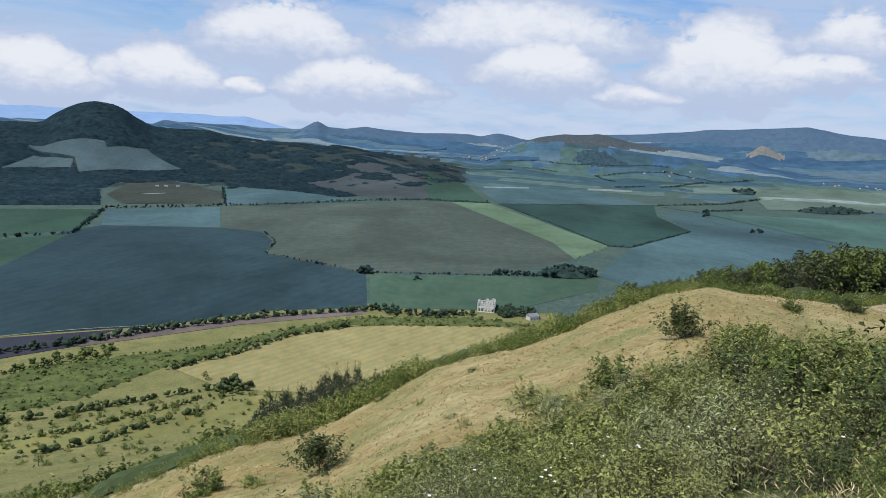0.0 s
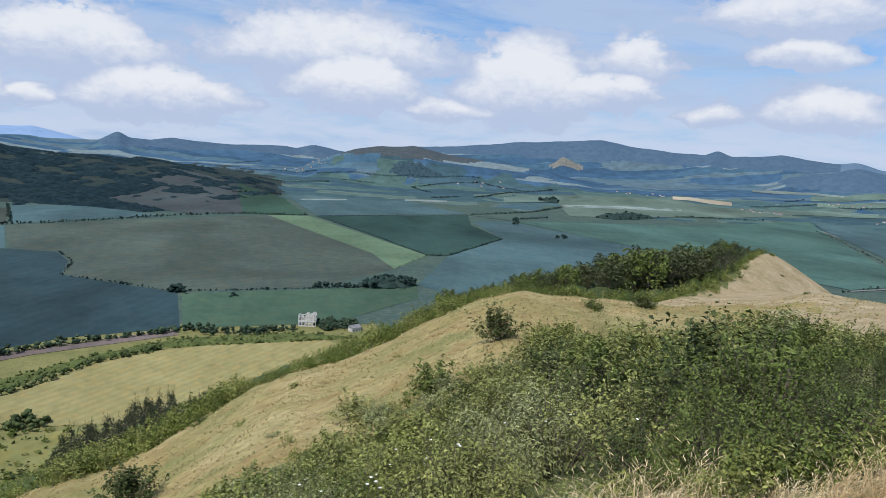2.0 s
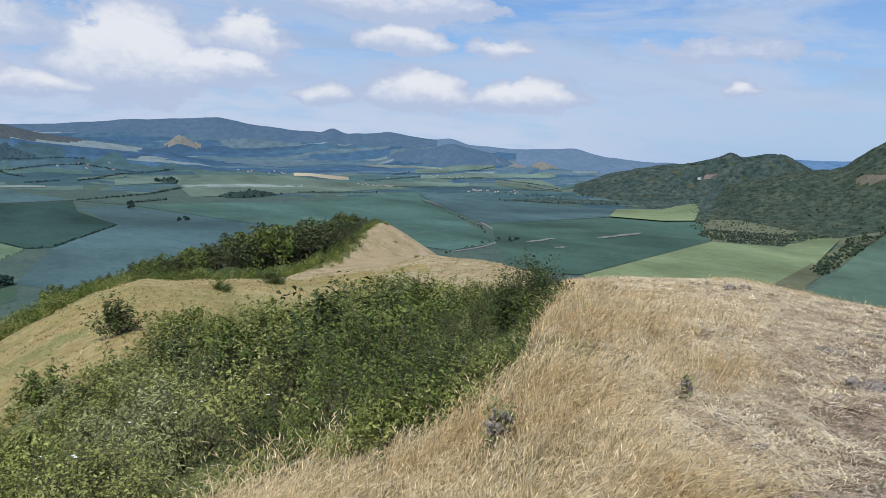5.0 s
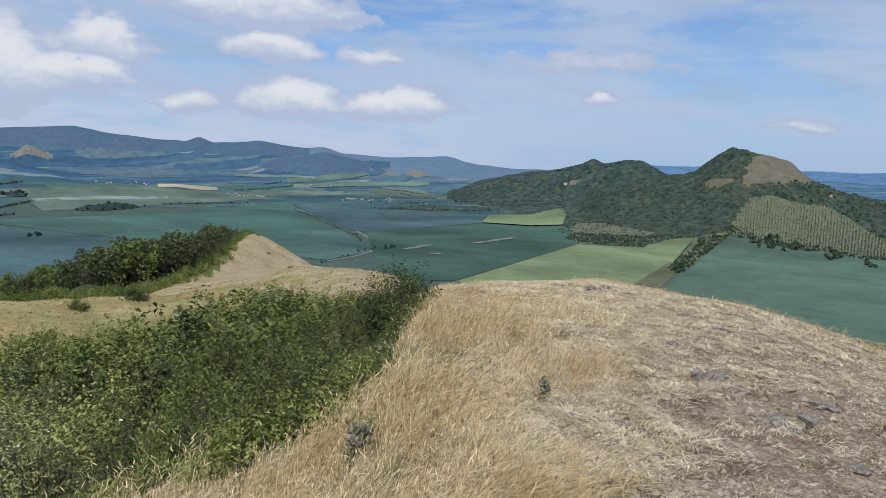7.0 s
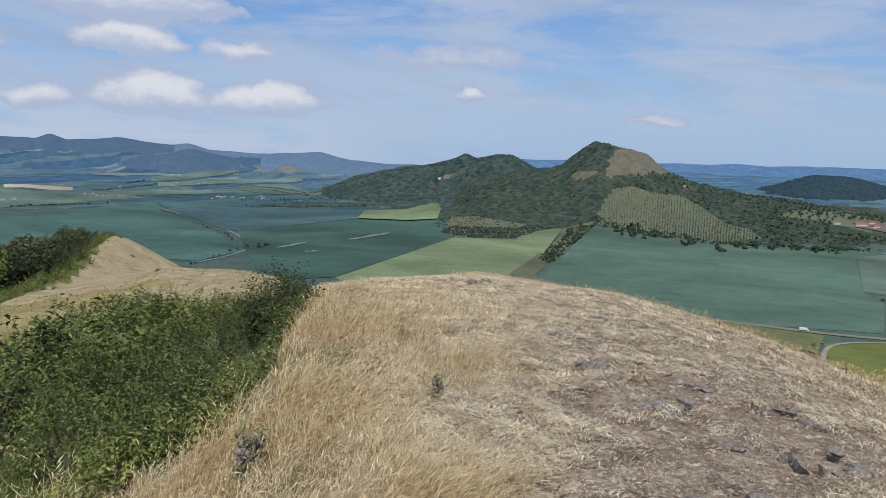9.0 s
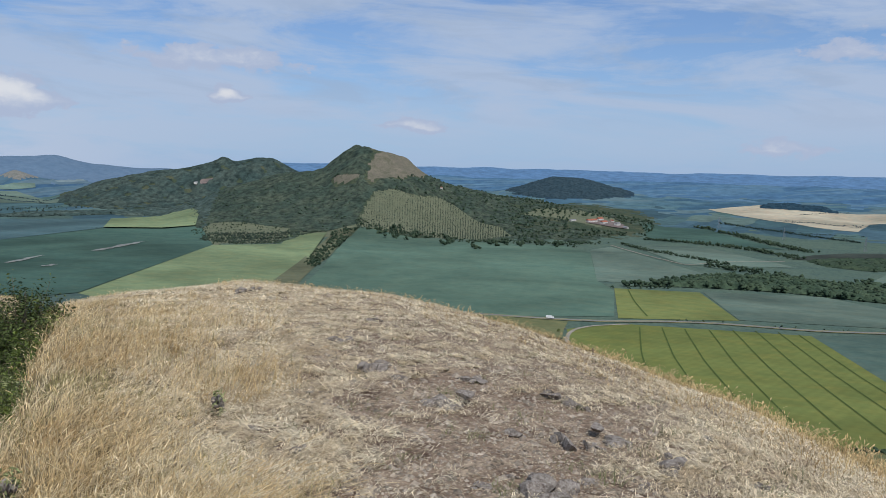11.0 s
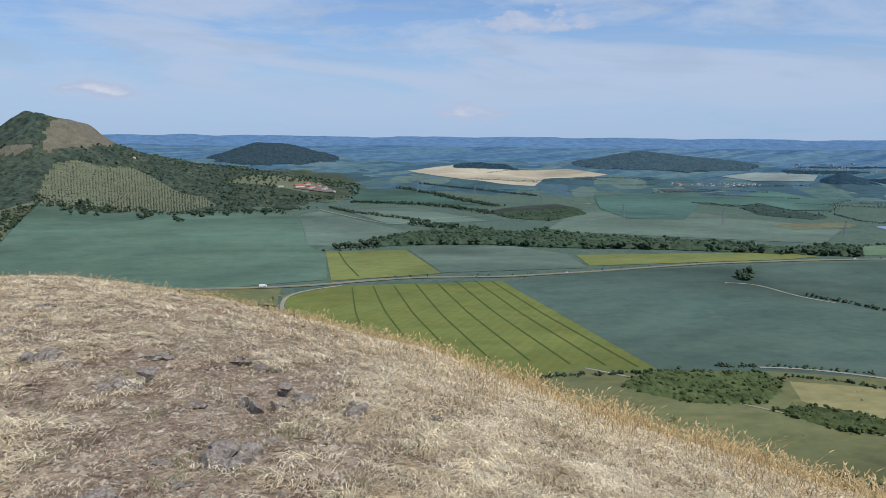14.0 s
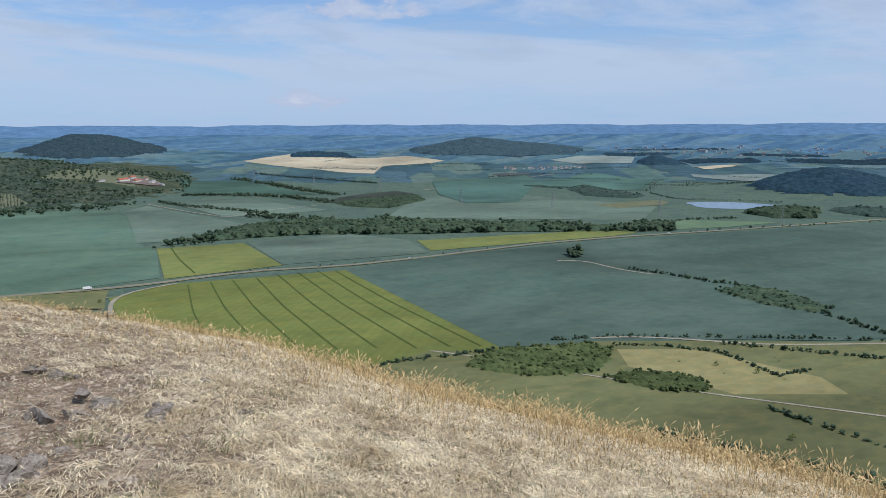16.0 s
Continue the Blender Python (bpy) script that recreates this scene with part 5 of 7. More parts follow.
hedge("row of trees leading to the woodland belt", [(91.8, 1325), (93.5, 1345), (96, 1370)], 7, gap=6, mat="near")
wood_plan("bushy bank in the fields", [(104.6, 2000), (106.0, 2060), (108.5, 2150), (111.4, 2200), (111.8, 2050), (109.0, 1862), (106, 1895)], 8, "near", 5, crowns=60)
copse("round tree clump in a wheat field", [(122.5, 1150), (123.4, 1150), (123.7, 1215), (123, 1225)], 16, 12, "near")
wood_plan("overgrown hollow in a wheat field", [(133.2, 960), (135.2, 998), (138, 985), (141.2, 915), (140, 880), (136.5, 900)], 4.5, "near", 2.6, crowns=170)
hedge("hedge along a wheat field", [(127, 1075), (130, 1045), (133, 1010), (135.5, 1000)], 5, low=0.1, mat="near")
hedge("hedge that trails from the hollow", [(140.2, 890), (143, 840), (147, 790)], 5, low=0.1, mat="near")
wood_plan("wide thicket at the foot of the hill", [(114.3, 612), (116.5, 652), (118.6, 668), (121, 668), (124.2, 690), (126.2, 672), (126.3, 640), (125, 600), (120.5, 585), (117, 592)], 4.4, "scrub", 2.0, name="thicket", crowns=330)
wood_plan("thicket beside dry pasture", [(125.4, 592), (127.4, 612), (130.2, 622), (133.2, 606), (133.4, 578), (129.5, 570)], 4.2, "scrub", 2.0, name="thicket", crowns=120)
hedge("hedge along the pasture track", [(126, 688), (130, 695), (134, 690), (138, 640), (140, 668)], 3.6, low=0.15, mat="near")
hedge("hedge on the upper pasture edge", [(121, 690), (126, 716), (134, 742), (141, 778), (148, 815)], 4, low=0.35, mat="near")
hedge("hedge across the pasture", [(134, 720), (139, 722), (146, 735)], 4.5, low=0.15, mat="near")
hedge("bushes in a fold of the pasture", [(137.5, 560), (140, 545), (146, 520)], 4, low=0.2, mat="near")
hedge("bushes at the vivid field's lower edge", [(103.5, 580), (106, 600), (110, 625), (114, 640), (117.5, 655)], 4, low=0.1, mat="near")
hedge("dark bushes below the summit slope", [(129, 484), (133, 476), (138, 468), (147, 462)], 7, gap=3, jitter=5, mat="near")
hedge("hedge along a farm track", [(92.2, 2150), (94, 2020), (98, 1860), (101.8, 1690)], 12, gap=3.2, jitter=5, low=0.05, mat="near")
hedge("hedge between wheat fields", [(98, 1740), (101, 1680), (104, 1620)], 12, gap=3.2, jitter=5, low=0.05, mat="near")
hedge("hedge above the wheat fields", [(94, 2330), (97, 2310), (101, 2210), (104.4, 2030)], 15, gap=2.4, jitter=10, mat="near")
hedge("tree line beside the farm fields", [(97.6, 2900), (100, 2680), (103, 2380), (105, 2230)], 15, gap=2.4, jitter=10, mat="near")
hedge("hedge line beyond the farm", [(99, 3050), (103, 2880), (108, 2650)], 12, gap=3.2, jitter=5, low=0.05, mat="mid")
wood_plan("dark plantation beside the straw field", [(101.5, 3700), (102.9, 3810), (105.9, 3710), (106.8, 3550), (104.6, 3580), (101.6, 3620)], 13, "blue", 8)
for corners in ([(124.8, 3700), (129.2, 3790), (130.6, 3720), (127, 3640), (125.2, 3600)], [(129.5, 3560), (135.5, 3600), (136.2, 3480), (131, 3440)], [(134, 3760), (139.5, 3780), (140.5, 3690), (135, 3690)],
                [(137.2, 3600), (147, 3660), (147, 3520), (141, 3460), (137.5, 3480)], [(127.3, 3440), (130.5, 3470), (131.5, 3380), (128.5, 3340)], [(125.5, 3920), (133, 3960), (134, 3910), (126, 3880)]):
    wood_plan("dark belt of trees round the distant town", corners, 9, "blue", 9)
wood_plan("low wooded rise in the fields", [(122.3, 2430), (123.7, 2560), (125.9, 2365), (128.2, 2235), (127.3, 2145), (123.7, 2200)], 8, "mid", 6, crowns=50)
hedge("willows along a brook", [(128.24, 2374), (128.7, 2676), (129.09, 2856), (130.3, 2810)], 6, gap=7, jitter=9, mat="mid")
hedge("trees on the pond's far shore", [(128.4, 2340), (129.81, 2180), (130.8, 2140), (134, 2145), (137.5, 2140)], 8, low=0.3, mat="mid")
wood_plan("wood on the pond's near shore", [(134.6, 1860), (137.6, 2020), (140, 1960), (139.6, 1800), (137, 1770)], 13, "near", 5, crowns=60)
hedge("trees along the brook below the pond", [(126.5, 1490), (129, 1600), (131.5, 1690), (134.5, 1735)], 6, low=0.25, mat="near")
wood_plan("wood beyond the pond", [(140, 1990), (142, 2100), (147, 2000), (147, 1850), (142, 1900)], 10, "mid", 6, crowns=50)
hedge("roadside shrubs", [(92.4, 1040), (99, 1082), (106, 1098), (112, 1163), (121, 1310)], 2.6, gap=16, low=0.5, mat="near")
hedge("dark verge bushes beside the road", [(96.2, 1060), (98.5, 1072)], 3.2, gap=3, mat="near")
hedge("roadside trees towards the pond", [(131, 1480), (134.5, 1555), (140, 1700), (146, 1890)], 5, gap=22, low=0.3, mat="near")
for i in range(26):
    a = rng.uniform(100, 148)
    r = rng.uniform(2500, 3700)
    hedge("hedge between distant parcels", [(a, r), (a + rng.uniform(2, 6), r + rng.uniform(-120, 120))], 9, gap=5.5, low=0.2, mat="mid" if r < 3100 else "far", lumps=3)
hedge("dark hedge between fields of the northern plain", [(-2.04, 3814), (-0.09, 3946)], 11, gap=5, low=0.15, mat="far", lumps=2)
hedge("dark hedge between fields of the northern plain", [(-2.05, 3587), (0.9, 3644), (4.02, 3548)], 11, gap=5, low=0.15, mat="far", lumps=2)
hedge("dark hedge between fields of the northern plain", [(4.02, 3513), (9.58, 3467)], 11, gap=5, low=0.15, mat="far", lumps=2)
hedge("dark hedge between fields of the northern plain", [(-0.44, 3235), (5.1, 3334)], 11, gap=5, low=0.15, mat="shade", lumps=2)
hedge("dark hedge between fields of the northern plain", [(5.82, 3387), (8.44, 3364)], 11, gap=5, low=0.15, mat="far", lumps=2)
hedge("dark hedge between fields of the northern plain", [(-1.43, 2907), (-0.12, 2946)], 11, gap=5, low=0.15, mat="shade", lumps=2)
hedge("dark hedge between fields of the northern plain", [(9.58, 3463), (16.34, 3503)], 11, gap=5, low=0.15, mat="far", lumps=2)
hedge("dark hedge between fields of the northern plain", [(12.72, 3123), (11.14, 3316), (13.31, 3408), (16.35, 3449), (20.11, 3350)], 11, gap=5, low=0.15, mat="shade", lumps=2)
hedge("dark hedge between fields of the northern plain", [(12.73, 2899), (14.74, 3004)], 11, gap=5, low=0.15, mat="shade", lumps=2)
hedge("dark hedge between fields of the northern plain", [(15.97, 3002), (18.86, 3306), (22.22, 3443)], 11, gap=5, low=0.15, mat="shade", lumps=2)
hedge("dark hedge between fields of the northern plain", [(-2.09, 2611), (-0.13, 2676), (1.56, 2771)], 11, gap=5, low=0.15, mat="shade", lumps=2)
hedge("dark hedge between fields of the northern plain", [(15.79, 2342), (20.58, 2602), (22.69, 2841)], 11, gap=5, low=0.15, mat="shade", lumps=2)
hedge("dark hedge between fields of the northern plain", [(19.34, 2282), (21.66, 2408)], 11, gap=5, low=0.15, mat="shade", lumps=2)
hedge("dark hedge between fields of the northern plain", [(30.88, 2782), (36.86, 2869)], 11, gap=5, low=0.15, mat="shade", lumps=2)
hedge("dark hedge between fields of the northern plain", [(35.95, 3331), (40.11, 3545)], 11, gap=5, low=0.15, mat="far", lumps=2)
hedge("dark hedge between fields of the northern plain", [(41.36, 3508), (44.98, 3556)], 11, gap=5, low=0.15, mat="far", lumps=2)
hedge("dark hedge between fields of the northern plain", [(45.77, 3574), (52.14, 3337)], 11, gap=5, low=0.15, mat="far", lumps=2)
hedge("dark hedge between fields of the northern plain", [(43.73, 3744), (45.69, 3852)], 11, gap=5, low=0.15, mat="far", lumps=2)
hedge("dark hedge between fields of the northern plain", [(48.1, 3406), (50.74, 3220)], 11, gap=5, low=0.15, mat="far", lumps=2)
hedge("dark hedge between fields of the northern plain", [(38.03, 3548), (39.26, 3677)], 11, gap=5, low=0.15, mat="far", lumps=2)


# ---- woods on the hills ----
def on_hill(key, low, high=1e9):
    return lambda az, r, x, y: (lambda h: (h > low) & (h < high))(hill_rise(az, r, key) * (1 + 0.3 * ripple(x, y, 150, 0.8) + 0.15 * ripple(x, y, 50, 0.3)))


def hillwood(label, key, a0, a1, count, low, high, h, mat, lumps=2, thin=None):
    r0, depth, _ = HILLS[key]
    keep = on_hill(key, low, high)
    p = sector(a0, a1, r0 - 2.2 * depth, r0 + 0.25 * depth, count, keep)
    if thin is not None:
        p = p[thin(p[:, 0], p[:, 1])]
    return mass("hill_woodland", label, "wood", WOODS[mat], p, rng.uniform(0.6, 1.2, len(p)) * h, lumps, trunk=False)


HILL_FOOT = [(60.2, 2522), (60.6, 2194), (61.3, 1960), (63.6, 1895), (66.3, 1912), (68.4, 2073), (70, 2120), (71, 2175), (72.5, 2178), (76.7, 2110), (80, 2070), (84, 2010), (88, 1995), (90, 2150), (92, 2430), (96, 2500)]


def peak_wood(az, r, x, y):
    """Where the main peak is closed wood."""
    foot = np.interp(az, [p[0] for p in HILL_FOOT], [p[1] for p in HILL_FOOT])
    clear = ripple(x, y, 130, 3.3) + 0.6 * ripple(x, y, 45, 0.9)
    limit = np.interp(az, [60, 70, 79, 84, 94], [9, 9, 9, 0.6, 0.2]) - 8.8 * ((r < 2180) & (az < 70.5)) * (r > foot + 60)
    return (r > foot + 12 * ripple(x, y, 60)) & (hill_rise(az, r, "main_peak") + 30 * (az < 74) > 3) & (clear < limit) & ~(on_bald(az, r, x, y) | in_plan(ORCHARD, x, y) | in_plan(SHOULDER_FIELD, x, y) | in_plan(FARMLAND, x, y) | in_plan(FOOT_CLEARING, x, y) | in_plan(GULLY_CLEARING, x, y))


def volcano_open(x, y):
    az, r = np.degrees(np.arctan2(x, y)), np.hypot(x, y)
    clear1 = in_plan(UPPER_CLEARING, x, y) | in_plan(LOWER_CLEARING, x, y)
    clear2 = ((az > -24) & (az < -16) & (r < 2240)) | ((az > -14) & (az < -4) & (r < 2480) & (ripple(x, y, 120, 2.0) > -0.4))
    broken = (az > -19) & (ripple(x, y, 260, 1.4) + 0.5 * ripple(x, y, 90, 0.7) > np.interp(az, [-19, -12, -4], [1.0, 0.55, 0.1]))
    return ~(clear1 | clear2 | broken)


def on(key, low, thin=None, mottle=0.0):
    def keep(az, r, x, y):
        k = hill_rise(az, r, key) * (1 + 0.25 * ripple(x, y, 170, 0.8)) > low
        if mottle:
            k &= ripple(x, y, 140, 2.4) + 0.5 * ripple(x, y, 55, 0.6) < mottle
        return k & thin(x, y) if thin else k
    return keep


canopy("hill_woodland", "green broadleaf wood on the main peak", WOODS["peak"], 60, 94, 1885, 2930, 4.6, 4.6, peak_wood)
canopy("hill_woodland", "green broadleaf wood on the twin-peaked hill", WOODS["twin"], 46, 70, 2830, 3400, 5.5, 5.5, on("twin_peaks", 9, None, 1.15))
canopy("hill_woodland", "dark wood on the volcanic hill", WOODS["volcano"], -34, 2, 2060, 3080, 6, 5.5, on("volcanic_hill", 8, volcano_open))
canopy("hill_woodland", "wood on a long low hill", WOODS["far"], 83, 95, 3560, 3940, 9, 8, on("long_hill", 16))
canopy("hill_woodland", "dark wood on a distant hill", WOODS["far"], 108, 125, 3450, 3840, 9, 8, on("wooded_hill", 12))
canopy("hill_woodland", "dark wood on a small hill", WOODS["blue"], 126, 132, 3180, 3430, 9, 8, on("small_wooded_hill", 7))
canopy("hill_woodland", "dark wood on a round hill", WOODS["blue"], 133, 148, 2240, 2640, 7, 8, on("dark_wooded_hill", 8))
wood_plan("dark forest at the foot of the hills", [(46, 2830), (50, 2795), (54.8, 2850), (58, 2800), (60.0, 2700), (60.4, 2540), (60.7, 2260), (61.4, 2300), (62.5, 2900), (58, 3000), (50, 2960)], 9, "twin", 8, crowns=90)
wood_plan("wood under the brown hill", [(9.3, 3500), (10.0, 3570), (11.8, 3560), (14.0, 3500), (12.0, 3460), (10.9, 3445)], 10, "far", 9)
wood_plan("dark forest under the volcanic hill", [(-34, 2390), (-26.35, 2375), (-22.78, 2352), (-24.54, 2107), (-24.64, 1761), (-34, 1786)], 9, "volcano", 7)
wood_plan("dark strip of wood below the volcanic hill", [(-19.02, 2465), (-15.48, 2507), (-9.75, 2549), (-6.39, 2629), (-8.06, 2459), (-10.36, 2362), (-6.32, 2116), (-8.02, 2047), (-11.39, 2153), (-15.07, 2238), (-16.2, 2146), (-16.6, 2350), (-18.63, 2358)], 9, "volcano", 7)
hillwood("single crowns on the main peak", "main_peak", 60, 72, 900, 8, 150, 7.0, "near", 3, lambda x, y: peak_wood(np.degrees(np.arctan2(x, y)), np.hypot(x, y), x, y))
hillwood("single trees and bushes on the hill's long shoulder", "main_peak", 75, 96, 2400, 5, 400, 9.0, "near", 3, lambda x, y: ~(on_bald(np.degrees(np.arctan2(x, y)), np.hypot(x, y), x, y) | in_plan(ORCHARD, x, y) | in_plan(FARMLAND, x, y)))
copse("scattered trees in brown clearings at the hill's foot", [(60.8, 2000), (61.2, 2150), (66, 2130), (69.6, 2170), (68.3, 2085), (66.3, 1920), (63.6, 1900), (61.4, 1965)], 700, 5.5, "peak", lumps=2)
copse("small trees dotted over the clearing at the hill's foot", FOOT_CLEARING, 260, 5, "near", lumps=2)


def orchard():
    """Rows of small fruit trees on the hill's lower slope."""
    rows = []
    for i in range(62):
        az = 72.4 + 11.8 * i / 61
        for k in range(44):
            r = 2060 + 12.5 * k
            if rng.uniform() < 0.88:
                rows.append(bearing(az + rng.normal(0, 0.02), r + rng.normal(0, 1.5)))
    p = np.array(rows)
    p = p[in_plan(ORCHARD, p[:, 0], p[:, 1])]
    mass("orchard", "rows of small fruit trees on a dry slope", "orchard", WOODS["peak"], p, rng.uniform(2.8, 5.0, len(p)), 2, trunk=False)


orchard()

# ---- scrub in the hollow ----
NEAR_SHRUBS = Stand([
    shrub("hawthorn", 1.0, 1.4, 110, 13, 38, 0.060, "dense green hawthorn shrub in the hollow"),
    shrub("olive", 1.0, 1.15, 110, 15, 36, 0.056, "olive-green shrub with bare twig tips in the hollow", stems=11, ragged=0.34),
    shrub("grey", 0.9, 1.05, 110, 14, 36, 0.056, "grey-green narrow-leaved shrub in the hollow", stems=12, wide=0.32, ragged=0.3),
    shrub("dark", 1.1, 1.5, 110, 12, 38, 0.060, "dark green blackthorn shrub in the hollow"),
    shrub("yellow", 0.95, 0.95, 110, 13, 36, 0.058, "yellow-green shrub in the hollow", stems=10),
])
MID_SHRUBS = Stand([
    shrub("hawthorn", 1.2, 1.6, 56, 11, 32, 0.135, "rounded green hawthorn shrub on the slope", stems=6),
    shrub("olive", 1.15, 1.3, 56, 12, 30, 0.125, "olive-green shrub on the slope", stems=6, ragged=0.3),
    shrub("grey", 1.05, 1.2, 56, 11, 30, 0.125, "grey-green shrub on the slope", stems=6, wide=0.35, ragged=0.28),
    shrub("dark", 1.25, 1.7, 56, 10, 32, 0.135, "dark green blackthorn shrub on the slope", stems=6),
    shrub("yellow", 1.15, 1.2, 56, 11, 30, 0.13, "yellow-green shrub on the slope", stems=6),
])


def grown(label, places, leaf, kinds=("olive", "grey", "yellow", "hawthorn"), count=34):
    """Leafy shrubs grown into one another: places as (bearing, distance, size)."""
    made = {k: [] for k in kinds}
    base = {k: shoots(count, 9, 10, 1.9, 2.3, leaf)[1] for k in kinds}
    for az, r, size in places:
        k = kinds[int(rng.integers(0, len(kinds)))]
        v, f = base[k]
        a = rng.uniform(0, 6.28)
        c, s = math.cos(a), math.sin(a)
        x, y = bearing(az, r)
        turned = np.column_stack([c * v[:, 0] - s * v[:, 1], s * v[:, 0] + c * v[:, 1], v[:, 2]]) * size
        made[k].append((turned + np.array([x, y, float(ground_z(az, r)) - 0.1 * min(size * 2.5, 2.5)]), f))
    for k, pieces in made.items():
        if pieces:
            tagged(new("thicket", arrays_mesh("thicket", *join(*pieces), [LEAF[k]])), label, "scrub", kind="stuff")


SHRUB_HEIGHT = (1.5, 1.3, 1.2, 1.65, 1.1)


def scrub():
    """Fills the hollow with shrubs, none of which rises over the scrub's outline."""
    placed = []
    tries = 0
    while len(placed) < 285 and tries < 16000:
        tries += 1
        az = rng.uniform(-22, 51)
        inner, outer = (float(v) for v in scrub_band(np.array(az)))
        r = inner + 0.7 + (outer - inner - 0.9) * rng.uniform() ** 0.95
        x, y = bearing(az, r)
        tone = float(ripple(x, y, 9, 0.4))
        pick = [0, 1, 3, 0, 1] if tone > 0.25 else ([2, 1, 4, 1, 2] if tone < -0.3 else [1, 0, 4, 3, 1])
        if az > 32 + 4 * tone and r < 22:
            pick = [3, 0, 3, 0, 3] if tone < 0.2 else [3, 0, 0, 0, 3]
        elif az > 26 and r < 24:
            pick = [3, 0, 4, 1, 0] if tone > -0.2 else [2, 0, 1, 3, 3]
        if az < 16:
            pick = [1, 2, 4, 1, 0]
        kind = pick[int(rng.integers(0, 5))]
        size = rng.uniform(0.55, 1.2) * (1.0 + 0.010 * r)
        # a few stand clearly higher than the rest
        if rng.uniform() < 0.22:
            size *= 1.35
        room = r * math.tan(radians(float(scrub_top(az)))) + EYE - float(gz(x, y))
        size = min(size, max(room / SHRUB_HEIGHT[kind] * rng.uniform(0.62, 1.05), 0.28))
        if any((x - a) ** 2 + (y - b) ** 2 < (0.55 * (size + s)) ** 2 for a, b, s in placed):
            continue
        placed.append((x, y, size))
        (NEAR_SHRUBS if r < 17 else MID_SHRUBS).put(kind, az, r, size=size, sink=0.12)
    # low growth along the hollow's edge and out into the slope's grass
    low = []
    for i in range(60):
        az = 51 - 32 * (i + rng.uniform()) / 60
        low.append((az, float(scrub_band(np.array(az))[0]) + rng.uniform(0.1, 1.2), rng.uniform(0.13, 0.22)))
    grown("low bushy growth at the scrub's edge", low, 0.26)
    low = []
    for i in range(90):
        az = rng.uniform(-20, 22)
        low.append((az, float(scrub_band(np.array(az))[1]) + rng.uniform(-3, 5), rng.uniform(0.16, 0.3)))
    grown("low bushy growth that fades into slope grass", low, 0.30)


scrub()
# single shrubs on the grass
for kind, az, r, s, t in ((3, 18.2, 44.5, 1.15, 1.0), (0, 14.2, 36, 1.0, 1.15), (2, 15.0, 34.5, 0.75, 0.8), (1, 7.4, 38, 0.95, 0.95), (2, 9.2, 34.5, 0.9, 0.8), (0, -4.2, 61, 0.75, 1.1), (3, -8.9, 41, 1.35, 0.85), (0, -17.9, 46, 1.0, 1.1), (1, 17.1, 36.6, 0.5, 0.9), (4, -14.2, 43, 0.7, 0.7),
                          (0, 25.5, 62, 1.0, 0.9), (3, 29.0, 76, 1.3, 0.8), (0, 29.6, 78, 1.1, 0.7), (4, 37.6, 158.5, 0.75, 0.8), (1, 38.4, 149, 0.5, 1.0), (0, 40.2, 100, 0.5, 0.8), (2, -9, 52, 0.5, 0.5), (1, -1, 48, 0.45, 0.5), (1, 3, 52, 0.4, 0.5), (2, 1.5, 40, 0.5, 0.5), (1, 11, 52, 0.35, 0.5)):
    MID_SHRUBS.put(kind, az, r, size=s * (1.4 if r < 60 else 1.0), tall=0.8 * t, sink=0.15)
# the dense dark shrub at the edge of the tall grass
plant(shrub("dark", 0.50, 0.74, 150, 15, 46, 0.038, "dense dark green shrub at the edge of tall grass", ragged=0.12), 49.7, 11.2, first=True, size=1.28)
plant(shrub("hawthorn", 0.40, 0.60, 90, 10, 42, 0.036, "dense green shrub at the edge of tall grass"), 48.4, 11.6, first=True, size=1.1)

# ---- woods on the ridge ----
PINES = Stand([
    tree("conifer", 2.5, 6.5, 680, 34, 0.33, "dark pine tree on the ridge's shaded side", group="trees of the ridge", bole=0.12, conic=True, name="pine_tree"),
    tree("conifer", 2.2, 7.5, 680, 34, 0.33, "tall dark pine tree on the ridge's shaded side", group="trees of the ridge", bole=0.15, conic=True, name="pine_tree"),
    tree("ridgewood", 2.0, 5.0, 680, 26, 0.34, "dark broadleaf tree on the ridge", group="trees of the ridge", bole=0.15),
    tree("hawthorn", 2.1, 4.2, 680, 26, 0.34, "green broadleaf tree on the ridge", group="trees of the ridge", bole=0.12),
])


flank, edge = [], []


def flank_top(az):
    """The outline of the flank's bushes, in degrees below the eye's level."""
    return np.interp(az, [-26, -20, -18, -14.5, -12.8, -10, -8, -3.2, -2, -0.6, 2.5, 5.5, 8, 9.7, 12.2, 15, 17.8, 20], [-26, -24, -23, -22, -19.7, -19, -18.3, -17.9, -16.7, -17.3, -16.1, -14.9, -13.2, -12.8, -11.7, -10.3, -9.8, -9.3])


def room_under(top, az, r):
    return r * math.tan(radians(float(top(az)))) + EYE - float(ground_z(az, r))


for i in range(60):
    az = rng.uniform(-14.5, -3.0)
    r = rng.uniform(76, 96)
    kind = int(rng.integers(0, 2))
    PINES.put(kind, az, r, size=min(max(room_under(flank_top, az, r) * rng.uniform(0.72, 1.0) / (6.5, 7.5)[kind], 0.3), 1.4), sink=0.3)
for i in range(420):
    az = rng.uniform(-26, 19)
    base = np.interp(az, [-26, -12, 4, 12, 19], [69, 67, 65, 68, 76])
    r = base + rng.uniform(0, 24)
    flank.append((az, r, min(max(room_under(flank_top, az, r) * rng.uniform(0.55, 0.95) / 2.5, 0.35), 1.25)))
for i in range(420):
    az = rng.uniform(14, 37.4)
    lo = np.interp(az, [14, 22, 28.5, 32, 34.3, 35.5, 37, 38], [84, 93, 101, 109, 121, 138, 162, 168])
